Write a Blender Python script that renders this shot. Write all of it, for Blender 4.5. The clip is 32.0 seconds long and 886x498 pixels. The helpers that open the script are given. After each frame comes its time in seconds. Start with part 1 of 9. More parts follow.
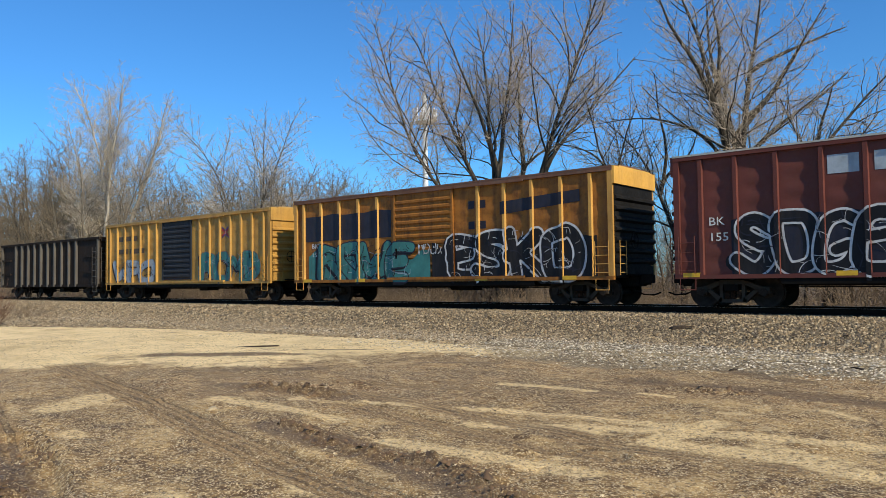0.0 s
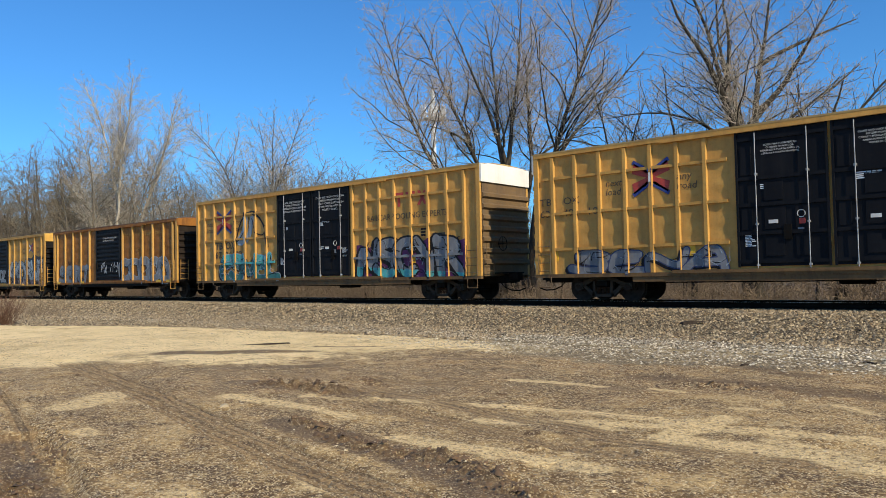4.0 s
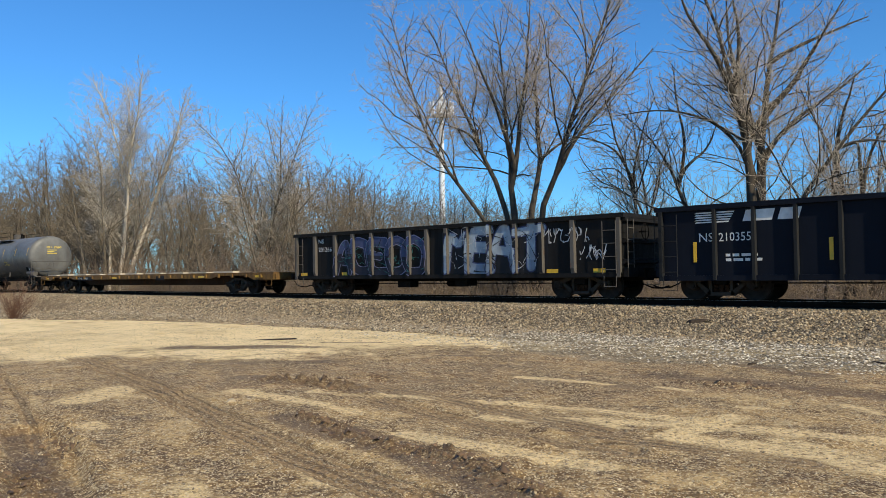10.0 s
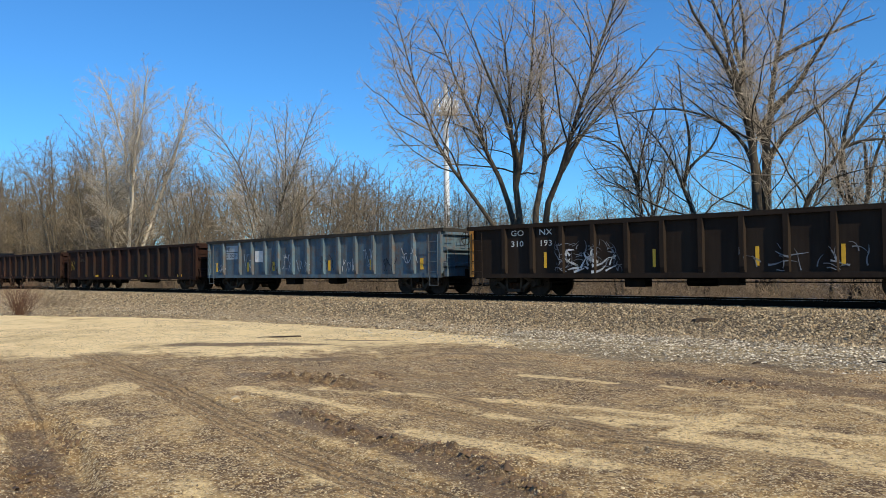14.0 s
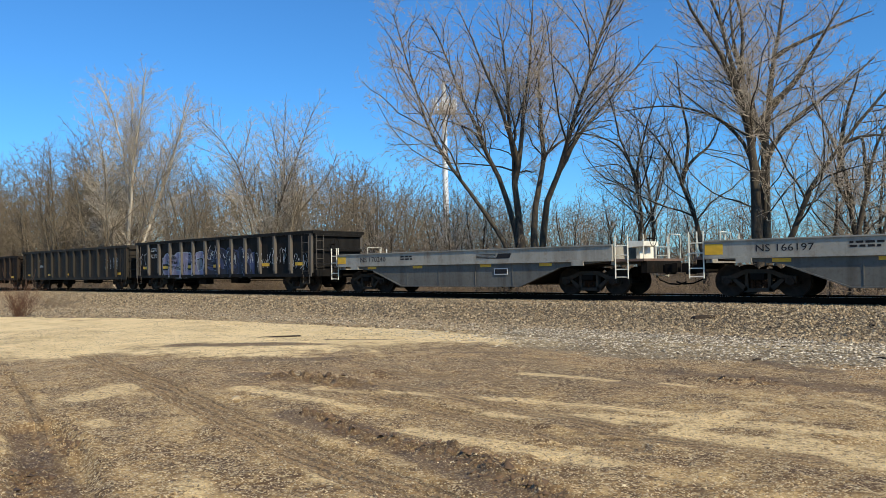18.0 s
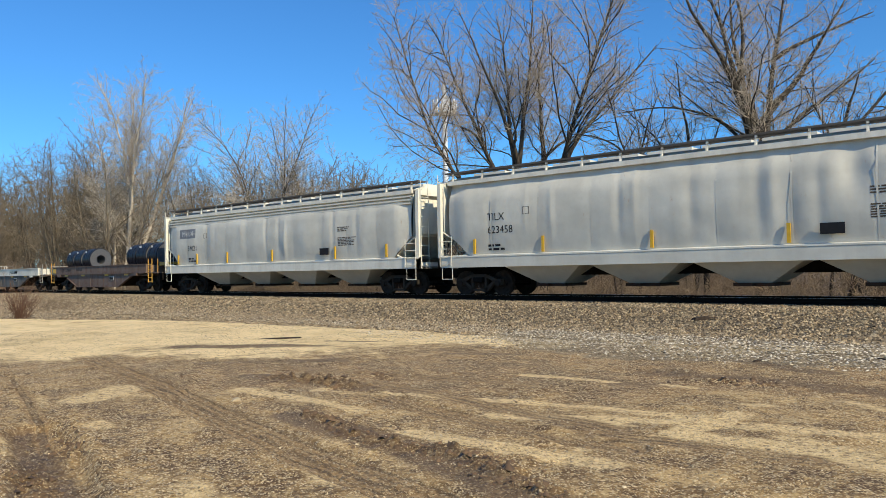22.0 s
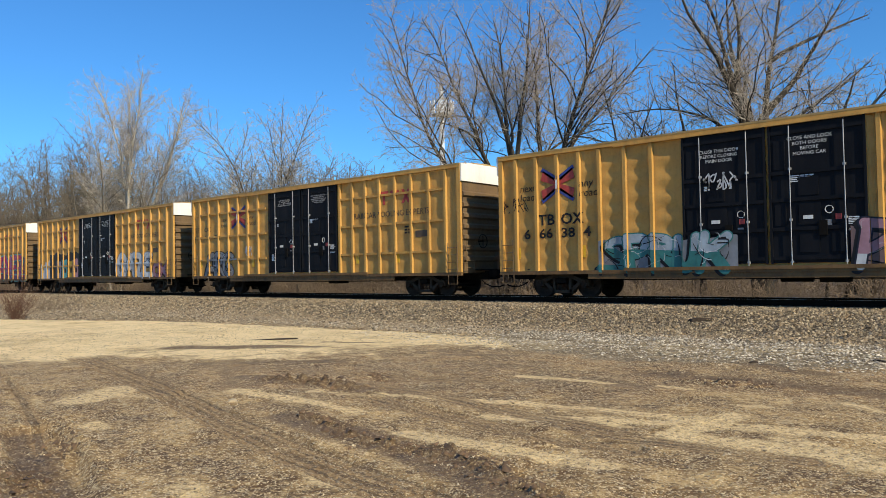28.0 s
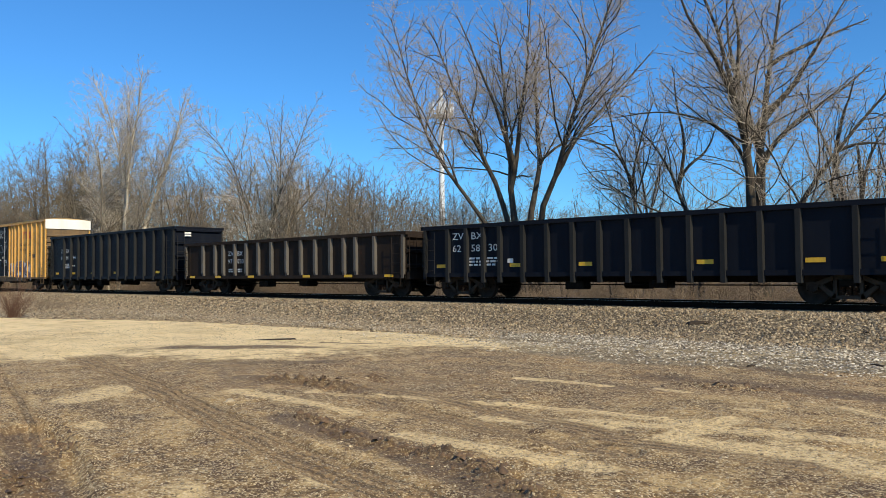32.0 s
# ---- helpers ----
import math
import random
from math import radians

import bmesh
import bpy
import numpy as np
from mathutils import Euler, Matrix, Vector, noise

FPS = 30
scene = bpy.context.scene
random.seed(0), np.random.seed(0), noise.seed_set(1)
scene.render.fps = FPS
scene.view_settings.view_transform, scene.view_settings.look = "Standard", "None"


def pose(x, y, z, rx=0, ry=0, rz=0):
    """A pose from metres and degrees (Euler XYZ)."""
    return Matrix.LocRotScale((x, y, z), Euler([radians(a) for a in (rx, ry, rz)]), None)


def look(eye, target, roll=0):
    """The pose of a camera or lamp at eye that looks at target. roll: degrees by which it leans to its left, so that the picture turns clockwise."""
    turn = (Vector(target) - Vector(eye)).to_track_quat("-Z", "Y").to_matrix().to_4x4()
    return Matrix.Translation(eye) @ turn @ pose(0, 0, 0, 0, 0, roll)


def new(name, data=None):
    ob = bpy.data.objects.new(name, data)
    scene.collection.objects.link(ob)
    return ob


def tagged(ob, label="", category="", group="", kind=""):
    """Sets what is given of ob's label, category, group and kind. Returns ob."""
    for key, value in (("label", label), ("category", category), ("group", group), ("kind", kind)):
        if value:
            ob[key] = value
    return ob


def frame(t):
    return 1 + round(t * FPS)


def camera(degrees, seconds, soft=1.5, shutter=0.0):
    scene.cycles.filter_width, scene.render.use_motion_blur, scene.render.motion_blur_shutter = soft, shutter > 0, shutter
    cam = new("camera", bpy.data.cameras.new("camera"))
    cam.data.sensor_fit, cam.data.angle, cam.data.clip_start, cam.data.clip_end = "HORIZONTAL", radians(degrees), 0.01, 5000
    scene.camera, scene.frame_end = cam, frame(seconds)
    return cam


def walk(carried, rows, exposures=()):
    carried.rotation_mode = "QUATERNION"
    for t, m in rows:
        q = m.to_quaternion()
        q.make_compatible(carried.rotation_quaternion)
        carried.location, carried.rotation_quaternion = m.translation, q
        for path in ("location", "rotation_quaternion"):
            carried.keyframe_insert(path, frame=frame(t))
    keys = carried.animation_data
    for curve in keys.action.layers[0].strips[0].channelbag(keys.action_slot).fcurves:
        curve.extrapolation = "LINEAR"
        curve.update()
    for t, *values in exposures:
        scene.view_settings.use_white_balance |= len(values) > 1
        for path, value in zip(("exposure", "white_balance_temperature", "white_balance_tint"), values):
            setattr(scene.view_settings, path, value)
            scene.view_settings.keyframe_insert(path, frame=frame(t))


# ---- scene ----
# Metres. x runs along the track, y away from the camera, z is 0 at the rail head. The near rail lies at y = 0.
EYE = (0.0, -22.434, 0.959)
SPEED = 19.613          # the train runs towards -x
MID = 0.753             # centre line of the track
LOT = -0.65             # level of the dirt lot

# seconds, turn to the left, tilt up, lean
PATH = [
    (0, 39.337, 2.278, -0.766), (0.5, 39.544, 2.098, -0.793), (1, 39.662, 1.974, -0.787),
    (1.5, 39.689, 1.894, -0.932), (2, 39.730, 1.915, -1.017), (2.5, 39.787, 2.007, -1.109),
    (3, 39.895, 2.060, -1.161), (3.5, 39.980, 2.061, -1.175), (5.5, 40.260, 1.876, -1.062),
    (6, 40.310, 1.831, -1.097), (6.5, 40.372, 1.804, -1.032), (7, 40.434, 1.766, -1.074),
    (7.5, 40.469, 1.758, -1.021), (8, 40.523, 1.746, -1.020), (8.5, 40.569, 1.729, -0.978),
    (9, 40.609, 1.760, -0.882), (9.5, 40.633, 1.785, -0.842), (10, 40.615, 1.783, -0.788),
    (10.5, 40.594, 1.773, -0.741), (11, 40.557, 1.747, -0.708), (11.5, 40.553, 1.725, -0.644),
    (12, 40.601, 1.706, -0.630), (12.5, 40.675, 1.698, -0.575), (13, 40.751, 1.699, -0.581),
    (13.5, 40.855, 1.702, -0.567), (14, 40.946, 1.636, -0.594), (14.5, 41.038, 1.584, -0.569),
    (16.5, 41.140, 1.574, -0.627), (17, 41.045, 1.577, -0.658), (17.5, 40.931, 1.559, -0.815),
    (18, 40.896, 1.538, -0.976), (18.5, 40.936, 1.537, -1.087), (19, 41.000, 1.588, -1.171),
    (19.5, 41.068, 1.615, -1.116), (20, 41.116, 1.596, -1.110), (20.5, 41.128, 1.554, -1.118),
    (21, 41.125, 1.549, -1.093), (21.5, 41.037, 1.578, -1.042), (22, 40.924, 1.656, -1.017),
    (22.5, 40.874, 1.667, -1.040), (23, 40.862, 1.648, -1.083), (23.5, 40.847, 1.556, -1.156),
    (24, 40.825, 1.476, -1.168), (24.5, 40.801, 1.451, -1.200), (25, 40.807, 1.484, -1.151),
    (25.5, 40.792, 1.538, -1.106), (27.5, 40.671, 1.735, -0.927), (28, 40.676, 1.735, -0.939),
    (28.5, 40.692, 1.764, -1.023), (29, 40.683, 1.788, -0.985), (29.5, 40.691, 1.836, -0.927),
    (30, 40.666, 1.856, -0.864), (30.5, 40.621, 1.875, -0.723), (31, 40.570, 1.879, -0.663),
    (31.5, 40.546, 1.879, -0.593), (32, 40.566, 1.841, -0.542),
]

cam = camera(61.56, 32.0, soft=0.6)
walk(cam, [(t, pose(*EYE, 90 + tilt, 0, turn) @ pose(0, 0, 0, 0, 0, lean)) for t, turn, tilt, lean in PATH],
     exposures=[(0, 0.17), (32, 0.17)])

# ---- world and sun ----
SUN_AZ, SUN_EL = radians(13), radians(36)      # azimuth from +x towards the camera's side
to_sun = Vector((math.cos(SUN_EL) * math.cos(SUN_AZ), -math.cos(SUN_EL) * math.sin(SUN_AZ), math.sin(SUN_EL)))
world = bpy.data.worlds.new("world")
scene.world = world
world.use_nodes = True
wt = world.node_tree
wt.nodes.clear()
sky = wt.nodes.new("ShaderNodeTexSky")
sky.sky_type, sky.sun_disc = "NISHITA", False
sky.sun_elevation, sky.sun_rotation = SUN_EL, math.atan2(to_sun.x, to_sun.y)
sky.air_density, sky.dust_density, sky.ozone_density = 1.0, 0.5, 6.0
back = wt.nodes.new("ShaderNodeBackground")
back.inputs[1].default_value = 0.112
wout = wt.nodes.new("ShaderNodeOutputWorld")
tint = wt.nodes.new("ShaderNodeMix")            # a clear, deep winter blue
tint.data_type, tint.blend_type = "RGBA", "MULTIPLY"
tint.inputs[0].default_value, tint.inputs[7].default_value = 1.0, (0.50, 0.985, 1.29, 1)
wt.links.new(sky.outputs[0], tint.inputs[6])
wt.links.new(tint.outputs[2], back.inputs[0])
wt.links.new(back.outputs[0], wout.inputs[0])
sun = new("sun", bpy.data.lights.new("sun", "SUN"))
sun.data.energy, sun.data.angle, sun.data.color = 5.0, radians(0.5), (1.0, 0.875, 0.64)
sun.matrix_world = look((60, -60, 80), Vector((60, -60, 80)) - to_sun)

# ---- materials ----
def node_mat(name):
    m = bpy.data.materials.new(name)
    m.use_nodes = True
    nt = m.node_tree
    return m, nt, nt.nodes["Principled BSDF"]


def link(nt, a, b):
    nt.links.new(a, b)


def noise_tex(nt, vec, scale, detail=4.0, rough=0.55, stretch=None):
    if stretch:
        mp = nt.nodes.new("ShaderNodeMapping")
        mp.inputs["Scale"].default_value = stretch
        link(nt, vec, mp.inputs["Vector"])
        vec = mp.outputs[0]
    n = nt.nodes.new("ShaderNodeTexNoise")
    n.inputs["Scale"].default_value, n.inputs["Detail"].default_value, n.inputs["Roughness"].default_value = scale, detail, rough
    link(nt, vec, n.inputs["Vector"])
    return n.outputs["Fac"]


def ramp(nt, fac, lo, hi, a=0.0, b=1.0):
    r = nt.nodes.new("ShaderNodeMapRange")
    r.inputs["From Min"].default_value, r.inputs["From Max"].default_value = lo, hi
    r.inputs["To Min"].default_value, r.inputs["To Max"].default_value = a, b
    link(nt, fac, r.inputs["Value"])
    return r.outputs[0]


def mixed(nt, fac, a, b, mode="MIX"):
    x = nt.nodes.new("ShaderNodeMix")
    x.data_type, x.blend_type = "RGBA", mode
    for socket, value in ((x.inputs[0], fac), (x.inputs[6], a), (x.inputs[7], b)):
        if isinstance(value, (int, float)):
            socket.default_value = value
        elif isinstance(value, tuple):
            socket.default_value = (*value[:3], 1)
        else:
            link(nt, value, socket)
    return x.outputs[2]


def math_node(nt, op, a, b):
    x = nt.nodes.new("ShaderNodeMath")
    x.operation = op
    for socket, value in ((x.inputs[0], a), (x.inputs[1], b)):
        if isinstance(value, (int, float)):
            socket.default_value = value
        else:
            link(nt, value, socket)
    return x.outputs[0]


def coords(nt):
    return nt.nodes.new("ShaderNodeTexCoord").outputs["Object"]


def bump(nt, bsdf, height, strength, distance):
    b = nt.nodes.new("ShaderNodeBump")
    b.inputs["Strength"].default_value, b.inputs["Distance"].default_value = strength, distance
    link(nt, height, b.inputs["Height"])
    link(nt, b.outputs[0], bsdf.inputs["Normal"])


def weathered(name, col, rough=0.5, dirt=(0.07, 0.055, 0.04), dirty=0.45, rust=0.0, rust_col=(0.12, 0.04, 0.015), fade=0.25, metal=0.0, dent=0.35, soot=0.0):
    """Old paint on steel: fading in large patches, grime in vertical streaks, rust in spots, shallow dents."""
    m, nt, b = node_mat(name)
    v = coords(nt)
    pale = tuple(c * (1 + 0.25 * fade) + 0.10 * fade * min(1, 4 * c) for c in col)
    big = noise_tex(nt, v, 0.7, 5)
    base = mixed(nt, ramp(nt, big, 0.35, 0.7), tuple(c * 0.82 for c in col), pale)
    streak = noise_tex(nt, v, 1.0, 6, 0.62, (2.6, 2.6, 0.22))
    base = mixed(nt, ramp(nt, streak, 0.46, 0.78, 0.0, dirty), base, dirt)
    fine = noise_tex(nt, v, 9.0, 6, 0.65)
    base = mixed(nt, ramp(nt, fine, 0.5, 0.85, 0.0, dirty * 0.7), base, dirt)
    if soot:
        low = noise_tex(nt, v, 0.45, 4, 0.6, (1.0, 1.0, 0.8))
        base = mixed(nt, ramp(nt, low, 0.4, 0.62, 0.0, soot), base, (0.02, 0.018, 0.016))
    if rust:
        spots = noise_tex(nt, v, 3.1, 8, 0.7)
        runs = noise_tex(nt, v, 1.7, 6, 0.7, (3.0, 3.0, 0.3))
        both = math_node(nt, "ADD", math_node(nt, "MULTIPLY", spots, 0.6), math_node(nt, "MULTIPLY", runs, 0.4))
        base = mixed(nt, ramp(nt, both, 0.62 - 0.22 * rust, 0.74 - 0.1 * rust), base, rust_col)
    link(nt, base, b.inputs["Base Color"])
    link(nt, ramp(nt, fine, 0.3, 0.75, rough - 0.1, min(1, rough + 0.25)), b.inputs["Roughness"])
    b.inputs["Metallic"].default_value = metal
    b.inputs["Specular IOR Level"].default_value = 0.07 if max(col) < 0.06 else 0.3
    wavy = math_node(nt, "ADD", math_node(nt, "MULTIPLY", noise_tex(nt, v, 1.5, 2, 0.4), 1.0), math_node(nt, "MULTIPLY", fine, 0.04))
    bump(nt, b, wavy, dent, 0.05)
    return m


def plain(name, col, rough=0.5, metal=0.0, vary=0.15, scale=6.0):
    m, nt, b = node_mat(name)
    v = coords(nt)
    n = noise_tex(nt, v, scale, 5)
    link(nt, mixed(nt, ramp(nt, n, 0.3, 0.7), tuple(c * (1 - vary) for c in col), tuple(min(1, c * (1 + vary)) for c in col)), b.inputs["Base Color"])
    link(nt, ramp(nt, n, 0.3, 0.7, max(0.05, rough - 0.08), min(1, rough + 0.1)), b.inputs["Roughness"])
    b.inputs["Metallic"].default_value = metal
    if max(col) < 0.06:
        b.inputs["Specular IOR Level"].default_value = 0.1
    return m


def spray(name, col):
    """Spray paint: patchy, thin in places."""
    m, nt, b = node_mat(name)
    v = coords(nt)
    n = noise_tex(nt, v, 2.2, 6, 0.6)
    s = noise_tex(nt, v, 1.0, 6, 0.62, (3.0, 3.0, 0.3))
    c = mixed(nt, ramp(nt, n, 0.35, 0.7), tuple(x * 0.7 for x in col), tuple(min(1, x * 1.1) for x in col))
    c = mixed(nt, ramp(nt, s, 0.5, 0.8, 0.0, 0.5), c, (0.06, 0.05, 0.04))
    link(nt, c, b.inputs["Base Color"])
    b.inputs["Roughness"].default_value = 0.5
    b.inputs["Specular IOR Level"].default_value = 0.2
    return m


def crumbs(nt, vec, scale):
    """Rounded lumps: the distance from each one's middle, and a chance value for each."""
    n = nt.nodes.new("ShaderNodeTexVoronoi")
    n.inputs["Scale"].default_value = scale
    link(nt, vec, n.inputs["Vector"])
    sep = nt.nodes.new("ShaderNodeSeparateColor")
    link(nt, n.outputs["Color"], sep.inputs[0])
    return n.outputs["Distance"], sep.outputs[0]


def ground_mat():
    """Soil by where it lies: the masks say how sandy, brown, muddy, gravelly or swept a spot is."""
    m, nt, b = node_mat("lot_dirt")
    v = coords(nt)
    masks = []
    for name in ("soil", "wear", "tyre"):
        at = nt.nodes.new("ShaderNodeAttribute")
        at.attribute_name = name
        sep = nt.nodes.new("ShaderNodeSeparateColor")
        link(nt, at.outputs["Color"], sep.inputs[0])
        masks += list(sep.outputs)[:3]
    sandy, belt, mud, spill, lane, wild, off, tread, ahead = masks
    along = noise_tex(nt, v, 0.75, 9, 0.68)
    mid = noise_tex(nt, v, 4.0, 8, 0.72)
    fine = noise_tex(nt, v, 19.0, 6, 0.72)
    lumps, cells = crumbs(nt, v, 30.0)
    small, specks = crumbs(nt, v, 75.0)
    patch = noise_tex(nt, v, 1.5, 10, 0.68)
    # the masks break up into islands along their edges
    ragged = math_node(nt, "ADD", math_node(nt, "MULTIPLY", math_node(nt, "SUBTRACT", along, 0.5), 2.4), math_node(nt, "MULTIPLY", math_node(nt, "SUBTRACT", mid, 0.5), 1.6))
    sandy, belt, spill = (ramp(nt, math_node(nt, "ADD", k, math_node(nt, "MULTIPLY", ragged, 0.95)), 0.30, 0.72) for k in (sandy, belt, spill))
    mud = ramp(nt, math_node(nt, "ADD", mud, math_node(nt, "MULTIPLY", ragged, 0.28)), 0.18, 0.85)
    c = mixed(nt, ramp(nt, along, 0.36, 0.62), (0.165, 0.091, 0.031), (0.34, 0.211, 0.080))
    c = mixed(nt, math_node(nt, "MULTIPLY", belt, 0.9), c, mixed(nt, ramp(nt, along, 0.40, 0.62), (0.072, 0.035, 0.012), (0.225, 0.117, 0.041)))
    c = mixed(nt, spill, c, mixed(nt, ramp(nt, fine, 0.44, 0.56), (0.05, 0.034, 0.019), (0.60, 0.485, 0.31)))
    rough_ground = math_node(nt, "SUBTRACT", 1.0, math_node(nt, "MULTIPLY", sandy, 0.7))
    dry = math_node(nt, "MULTIPLY", rough_ground, math_node(nt, "SUBTRACT", 1.0, math_node(nt, "MULTIPLY", belt, 0.62)))
    c = mixed(nt, math_node(nt, "MULTIPLY", ramp(nt, mid, 0.54, 0.66, 0.0, 0.6), dry), c, (0.56, 0.385, 0.165))
    c = mixed(nt, math_node(nt, "MULTIPLY", ramp(nt, mid, 0.46, 0.34, 0.0, 0.7), rough_ground), c, (0.085, 0.047, 0.018))
    c = mixed(nt, math_node(nt, "MULTIPLY", ramp(nt, patch, 0.54, 0.61, 0.0, 0.8), dry), c, (0.52, 0.35, 0.148))
    c = mixed(nt, math_node(nt, "MULTIPLY", ramp(nt, patch, 0.50, 0.42, 0.0, 0.9), rough_ground), c, (0.095, 0.050, 0.018))
    c = mixed(nt, sandy, c, mixed(nt, ramp(nt, along, 0.32, 0.54), (0.50, 0.36, 0.17), (0.80, 0.61, 0.32)))
    c = mixed(nt, ramp(nt, math_node(nt, "ADD", lane, math_node(nt, "MULTIPLY", ragged, 0.35)), 0.30, 0.75, 0.0, 0.9), c, mixed(nt, ramp(nt, fine, 0.40, 0.58), (0.46, 0.31, 0.135), (0.78, 0.58, 0.29)))
    c = mixed(nt, math_node(nt, "MULTIPLY", mud, 0.93), c, mixed(nt, ramp(nt, mid, 0.35, 0.65), (0.060, 0.033, 0.013), (0.17, 0.098, 0.040)))
    # tyre tread: packed brown bands with thin dark lines along them
    band = mixed(nt, ramp(nt, fine, 0.35, 0.65), (0.19, 0.112, 0.046), (0.33, 0.21, 0.092))
    c = mixed(nt, math_node(nt, "MULTIPLY", ramp(nt, math_node(nt, "ADD", tread, math_node(nt, "MULTIPLY", ragged, 0.3)), 0.2, 0.7), 0.85), c, band)
    wobble = math_node(nt, "ADD", off, math_node(nt, "MULTIPLY", math_node(nt, "SUBTRACT", mid, 0.5), 0.02))
    lines = math_node(nt, "SINE", math_node(nt, "MULTIPLY", wobble, 2 * math.pi / 0.10), 0.0)
    cut = math_node(nt, "MULTIPLY", math_node(nt, "MULTIPLY", ramp(nt, lines, 0.4, 0.75), tread), ramp(nt, mid, 0.30, 0.46))
    c = mixed(nt, math_node(nt, "MULTIPLY", cut, 0.8), c, (0.055, 0.031, 0.014))
    clean = math_node(nt, "MULTIPLY", rough_ground, math_node(nt, "SUBTRACT", 1.0, math_node(nt, "MULTIPLY", math_node(nt, "MAXIMUM", mud, tread), 0.75)))
    c = mixed(nt, math_node(nt, "MULTIPLY", ramp(nt, fine, 0.46, 0.33, 0.0, 0.85), clean), c, (0.060, 0.032, 0.013))
    c = mixed(nt, math_node(nt, "MULTIPLY", ramp(nt, cells, 0.62, 0.95, 0.0, 0.5), clean), c, (0.64, 0.45, 0.21))
    c = mixed(nt, math_node(nt, "MULTIPLY", ramp(nt, cells, 0.22, 0.05, 0.0, 0.55), clean), c, (0.075, 0.041, 0.017))
    c = mixed(nt, math_node(nt, "MULTIPLY", ramp(nt, specks, 0.72, 0.95, 0.0, 0.85), math_node(nt, "ADD", math_node(nt, "MULTIPLY", clean, 0.8), 0.2)), c, (0.76, 0.60, 0.35))
    place = nt.nodes.new("ShaderNodeSeparateXYZ")
    link(nt, v, place.inputs[0])
    gap_shade, chips = crumbs(nt, v, 26.0)
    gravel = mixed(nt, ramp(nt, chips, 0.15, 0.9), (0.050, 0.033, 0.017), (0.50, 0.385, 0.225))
    # shade between the stones is put into the colour: cell edges go dark
    gravel = mixed(nt, ramp(nt, gap_shade, 0.25, 0.65, 0.0, 0.95), gravel, (0.050, 0.035, 0.019))
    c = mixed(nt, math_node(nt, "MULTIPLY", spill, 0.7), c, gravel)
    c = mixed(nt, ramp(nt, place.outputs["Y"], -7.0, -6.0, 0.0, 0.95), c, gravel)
    litter = mixed(nt, ramp(nt, noise_tex(nt, v, 1.3, 8, 0.68), 0.4, 0.62), (0.045, 0.029, 0.015), (0.13, 0.088, 0.047))
    c = mixed(nt, wild, c, litter)
    link(nt, c, b.inputs["Base Color"])
    link(nt, ramp(nt, mud, 0.2, 1.0, 0.95, 0.72), b.inputs["Roughness"])
    h = math_node(nt, "ADD", math_node(nt, "MULTIPLY", math_node(nt, "MULTIPLY", lumps, -0.3), rough_ground), math_node(nt, "MULTIPLY", small, -0.25))
    h = math_node(nt, "ADD", h, math_node(nt, "ADD", math_node(nt, "MULTIPLY", mid, 0.8), math_node(nt, "MULTIPLY", fine, 0.45)))
    h = math_node(nt, "SUBTRACT", h, math_node(nt, "MULTIPLY", cut, 0.5))
    bump(nt, b, h, 0.8, 0.05)
    return m


def stone_mat(name, dark, light, warm):
    m, nt, b = node_mat(name)
    geo = nt.nodes.new("ShaderNodeNewGeometry")
    r = geo.outputs["Random Per Island"]
    c = mixed(nt, r, dark, light)
    c = mixed(nt, ramp(nt, math_node(nt, "FRACT", math_node(nt, "MULTIPLY", r, 17.3), 0.0), 0.5, 1.0, 0.0, 0.8), c, warm)
    n = noise_tex(nt, coords(nt), 30.0, 3)
    c = mixed(nt, ramp(nt, n, 0.3, 0.7, 0.0, 0.35), c, (0.1, 0.085, 0.07))
    link(nt, c, b.inputs["Base Color"])
    b.inputs["Roughness"].default_value = 0.9
    return m


def bark(name, dark, light, moss=None):
    m, nt, b = node_mat(name)
    v = coords(nt)
    n = noise_tex(nt, v, 7.0, 6, 0.65, (1.0, 1.0, 0.25))
    c = mixed(nt, ramp(nt, n, 0.35, 0.65), dark, light)
    info = nt.nodes.new("ShaderNodeObjectInfo")
    c = mixed(nt, ramp(nt, info.outputs["Random"], 0, 1, 0, 0.45), c, tuple(x * 1.5 for x in dark))
    if moss:
        c = mixed(nt, ramp(nt, noise_tex(nt, v, 0.9, 4), 0.5, 0.68, 0.0, 0.6), c, moss)
    link(nt, c, b.inputs["Base Color"])
    b.inputs["Roughness"].default_value = 0.95
    bump(nt, b, n, 0.8, 0.03)
    return m


GROUND = ground_mat()
BALLAST = stone_mat("ballast_stone", (0.028, 0.019, 0.011), (0.54, 0.43, 0.27), (0.29, 0.185, 0.083))
PEBBLE = stone_mat("pebble_stone", (0.08, 0.054, 0.028), (0.74, 0.60, 0.385), (0.38, 0.26, 0.125))
CHIP = stone_mat("pale_chips", (0.06, 0.045, 0.03), (0.90, 0.80, 0.62), (0.46, 0.36, 0.22))
CLOD = plain("mud_clod", (0.12, 0.072, 0.038), 0.85, 0, 0.4, 9)
RAILSTEEL = weathered("rail_steel", (0.014, 0.009, 0.006), 0.8, (0.03, 0.02, 0.014), 0.4, 0.3, (0.035, 0.017, 0.009), fade=0, dent=0.1)
RAILTOP = plain("polished_rail", (0.42, 0.40, 0.38), 0.28, 1.0, 0.1)
TIE = plain("creosoted_wood", (0.045, 0.034, 0.026), 0.9, 0, 0.4, 9)
BARK = bark("grey_brown_bark", (0.020, 0.0155, 0.011), (0.095, 0.074, 0.051))
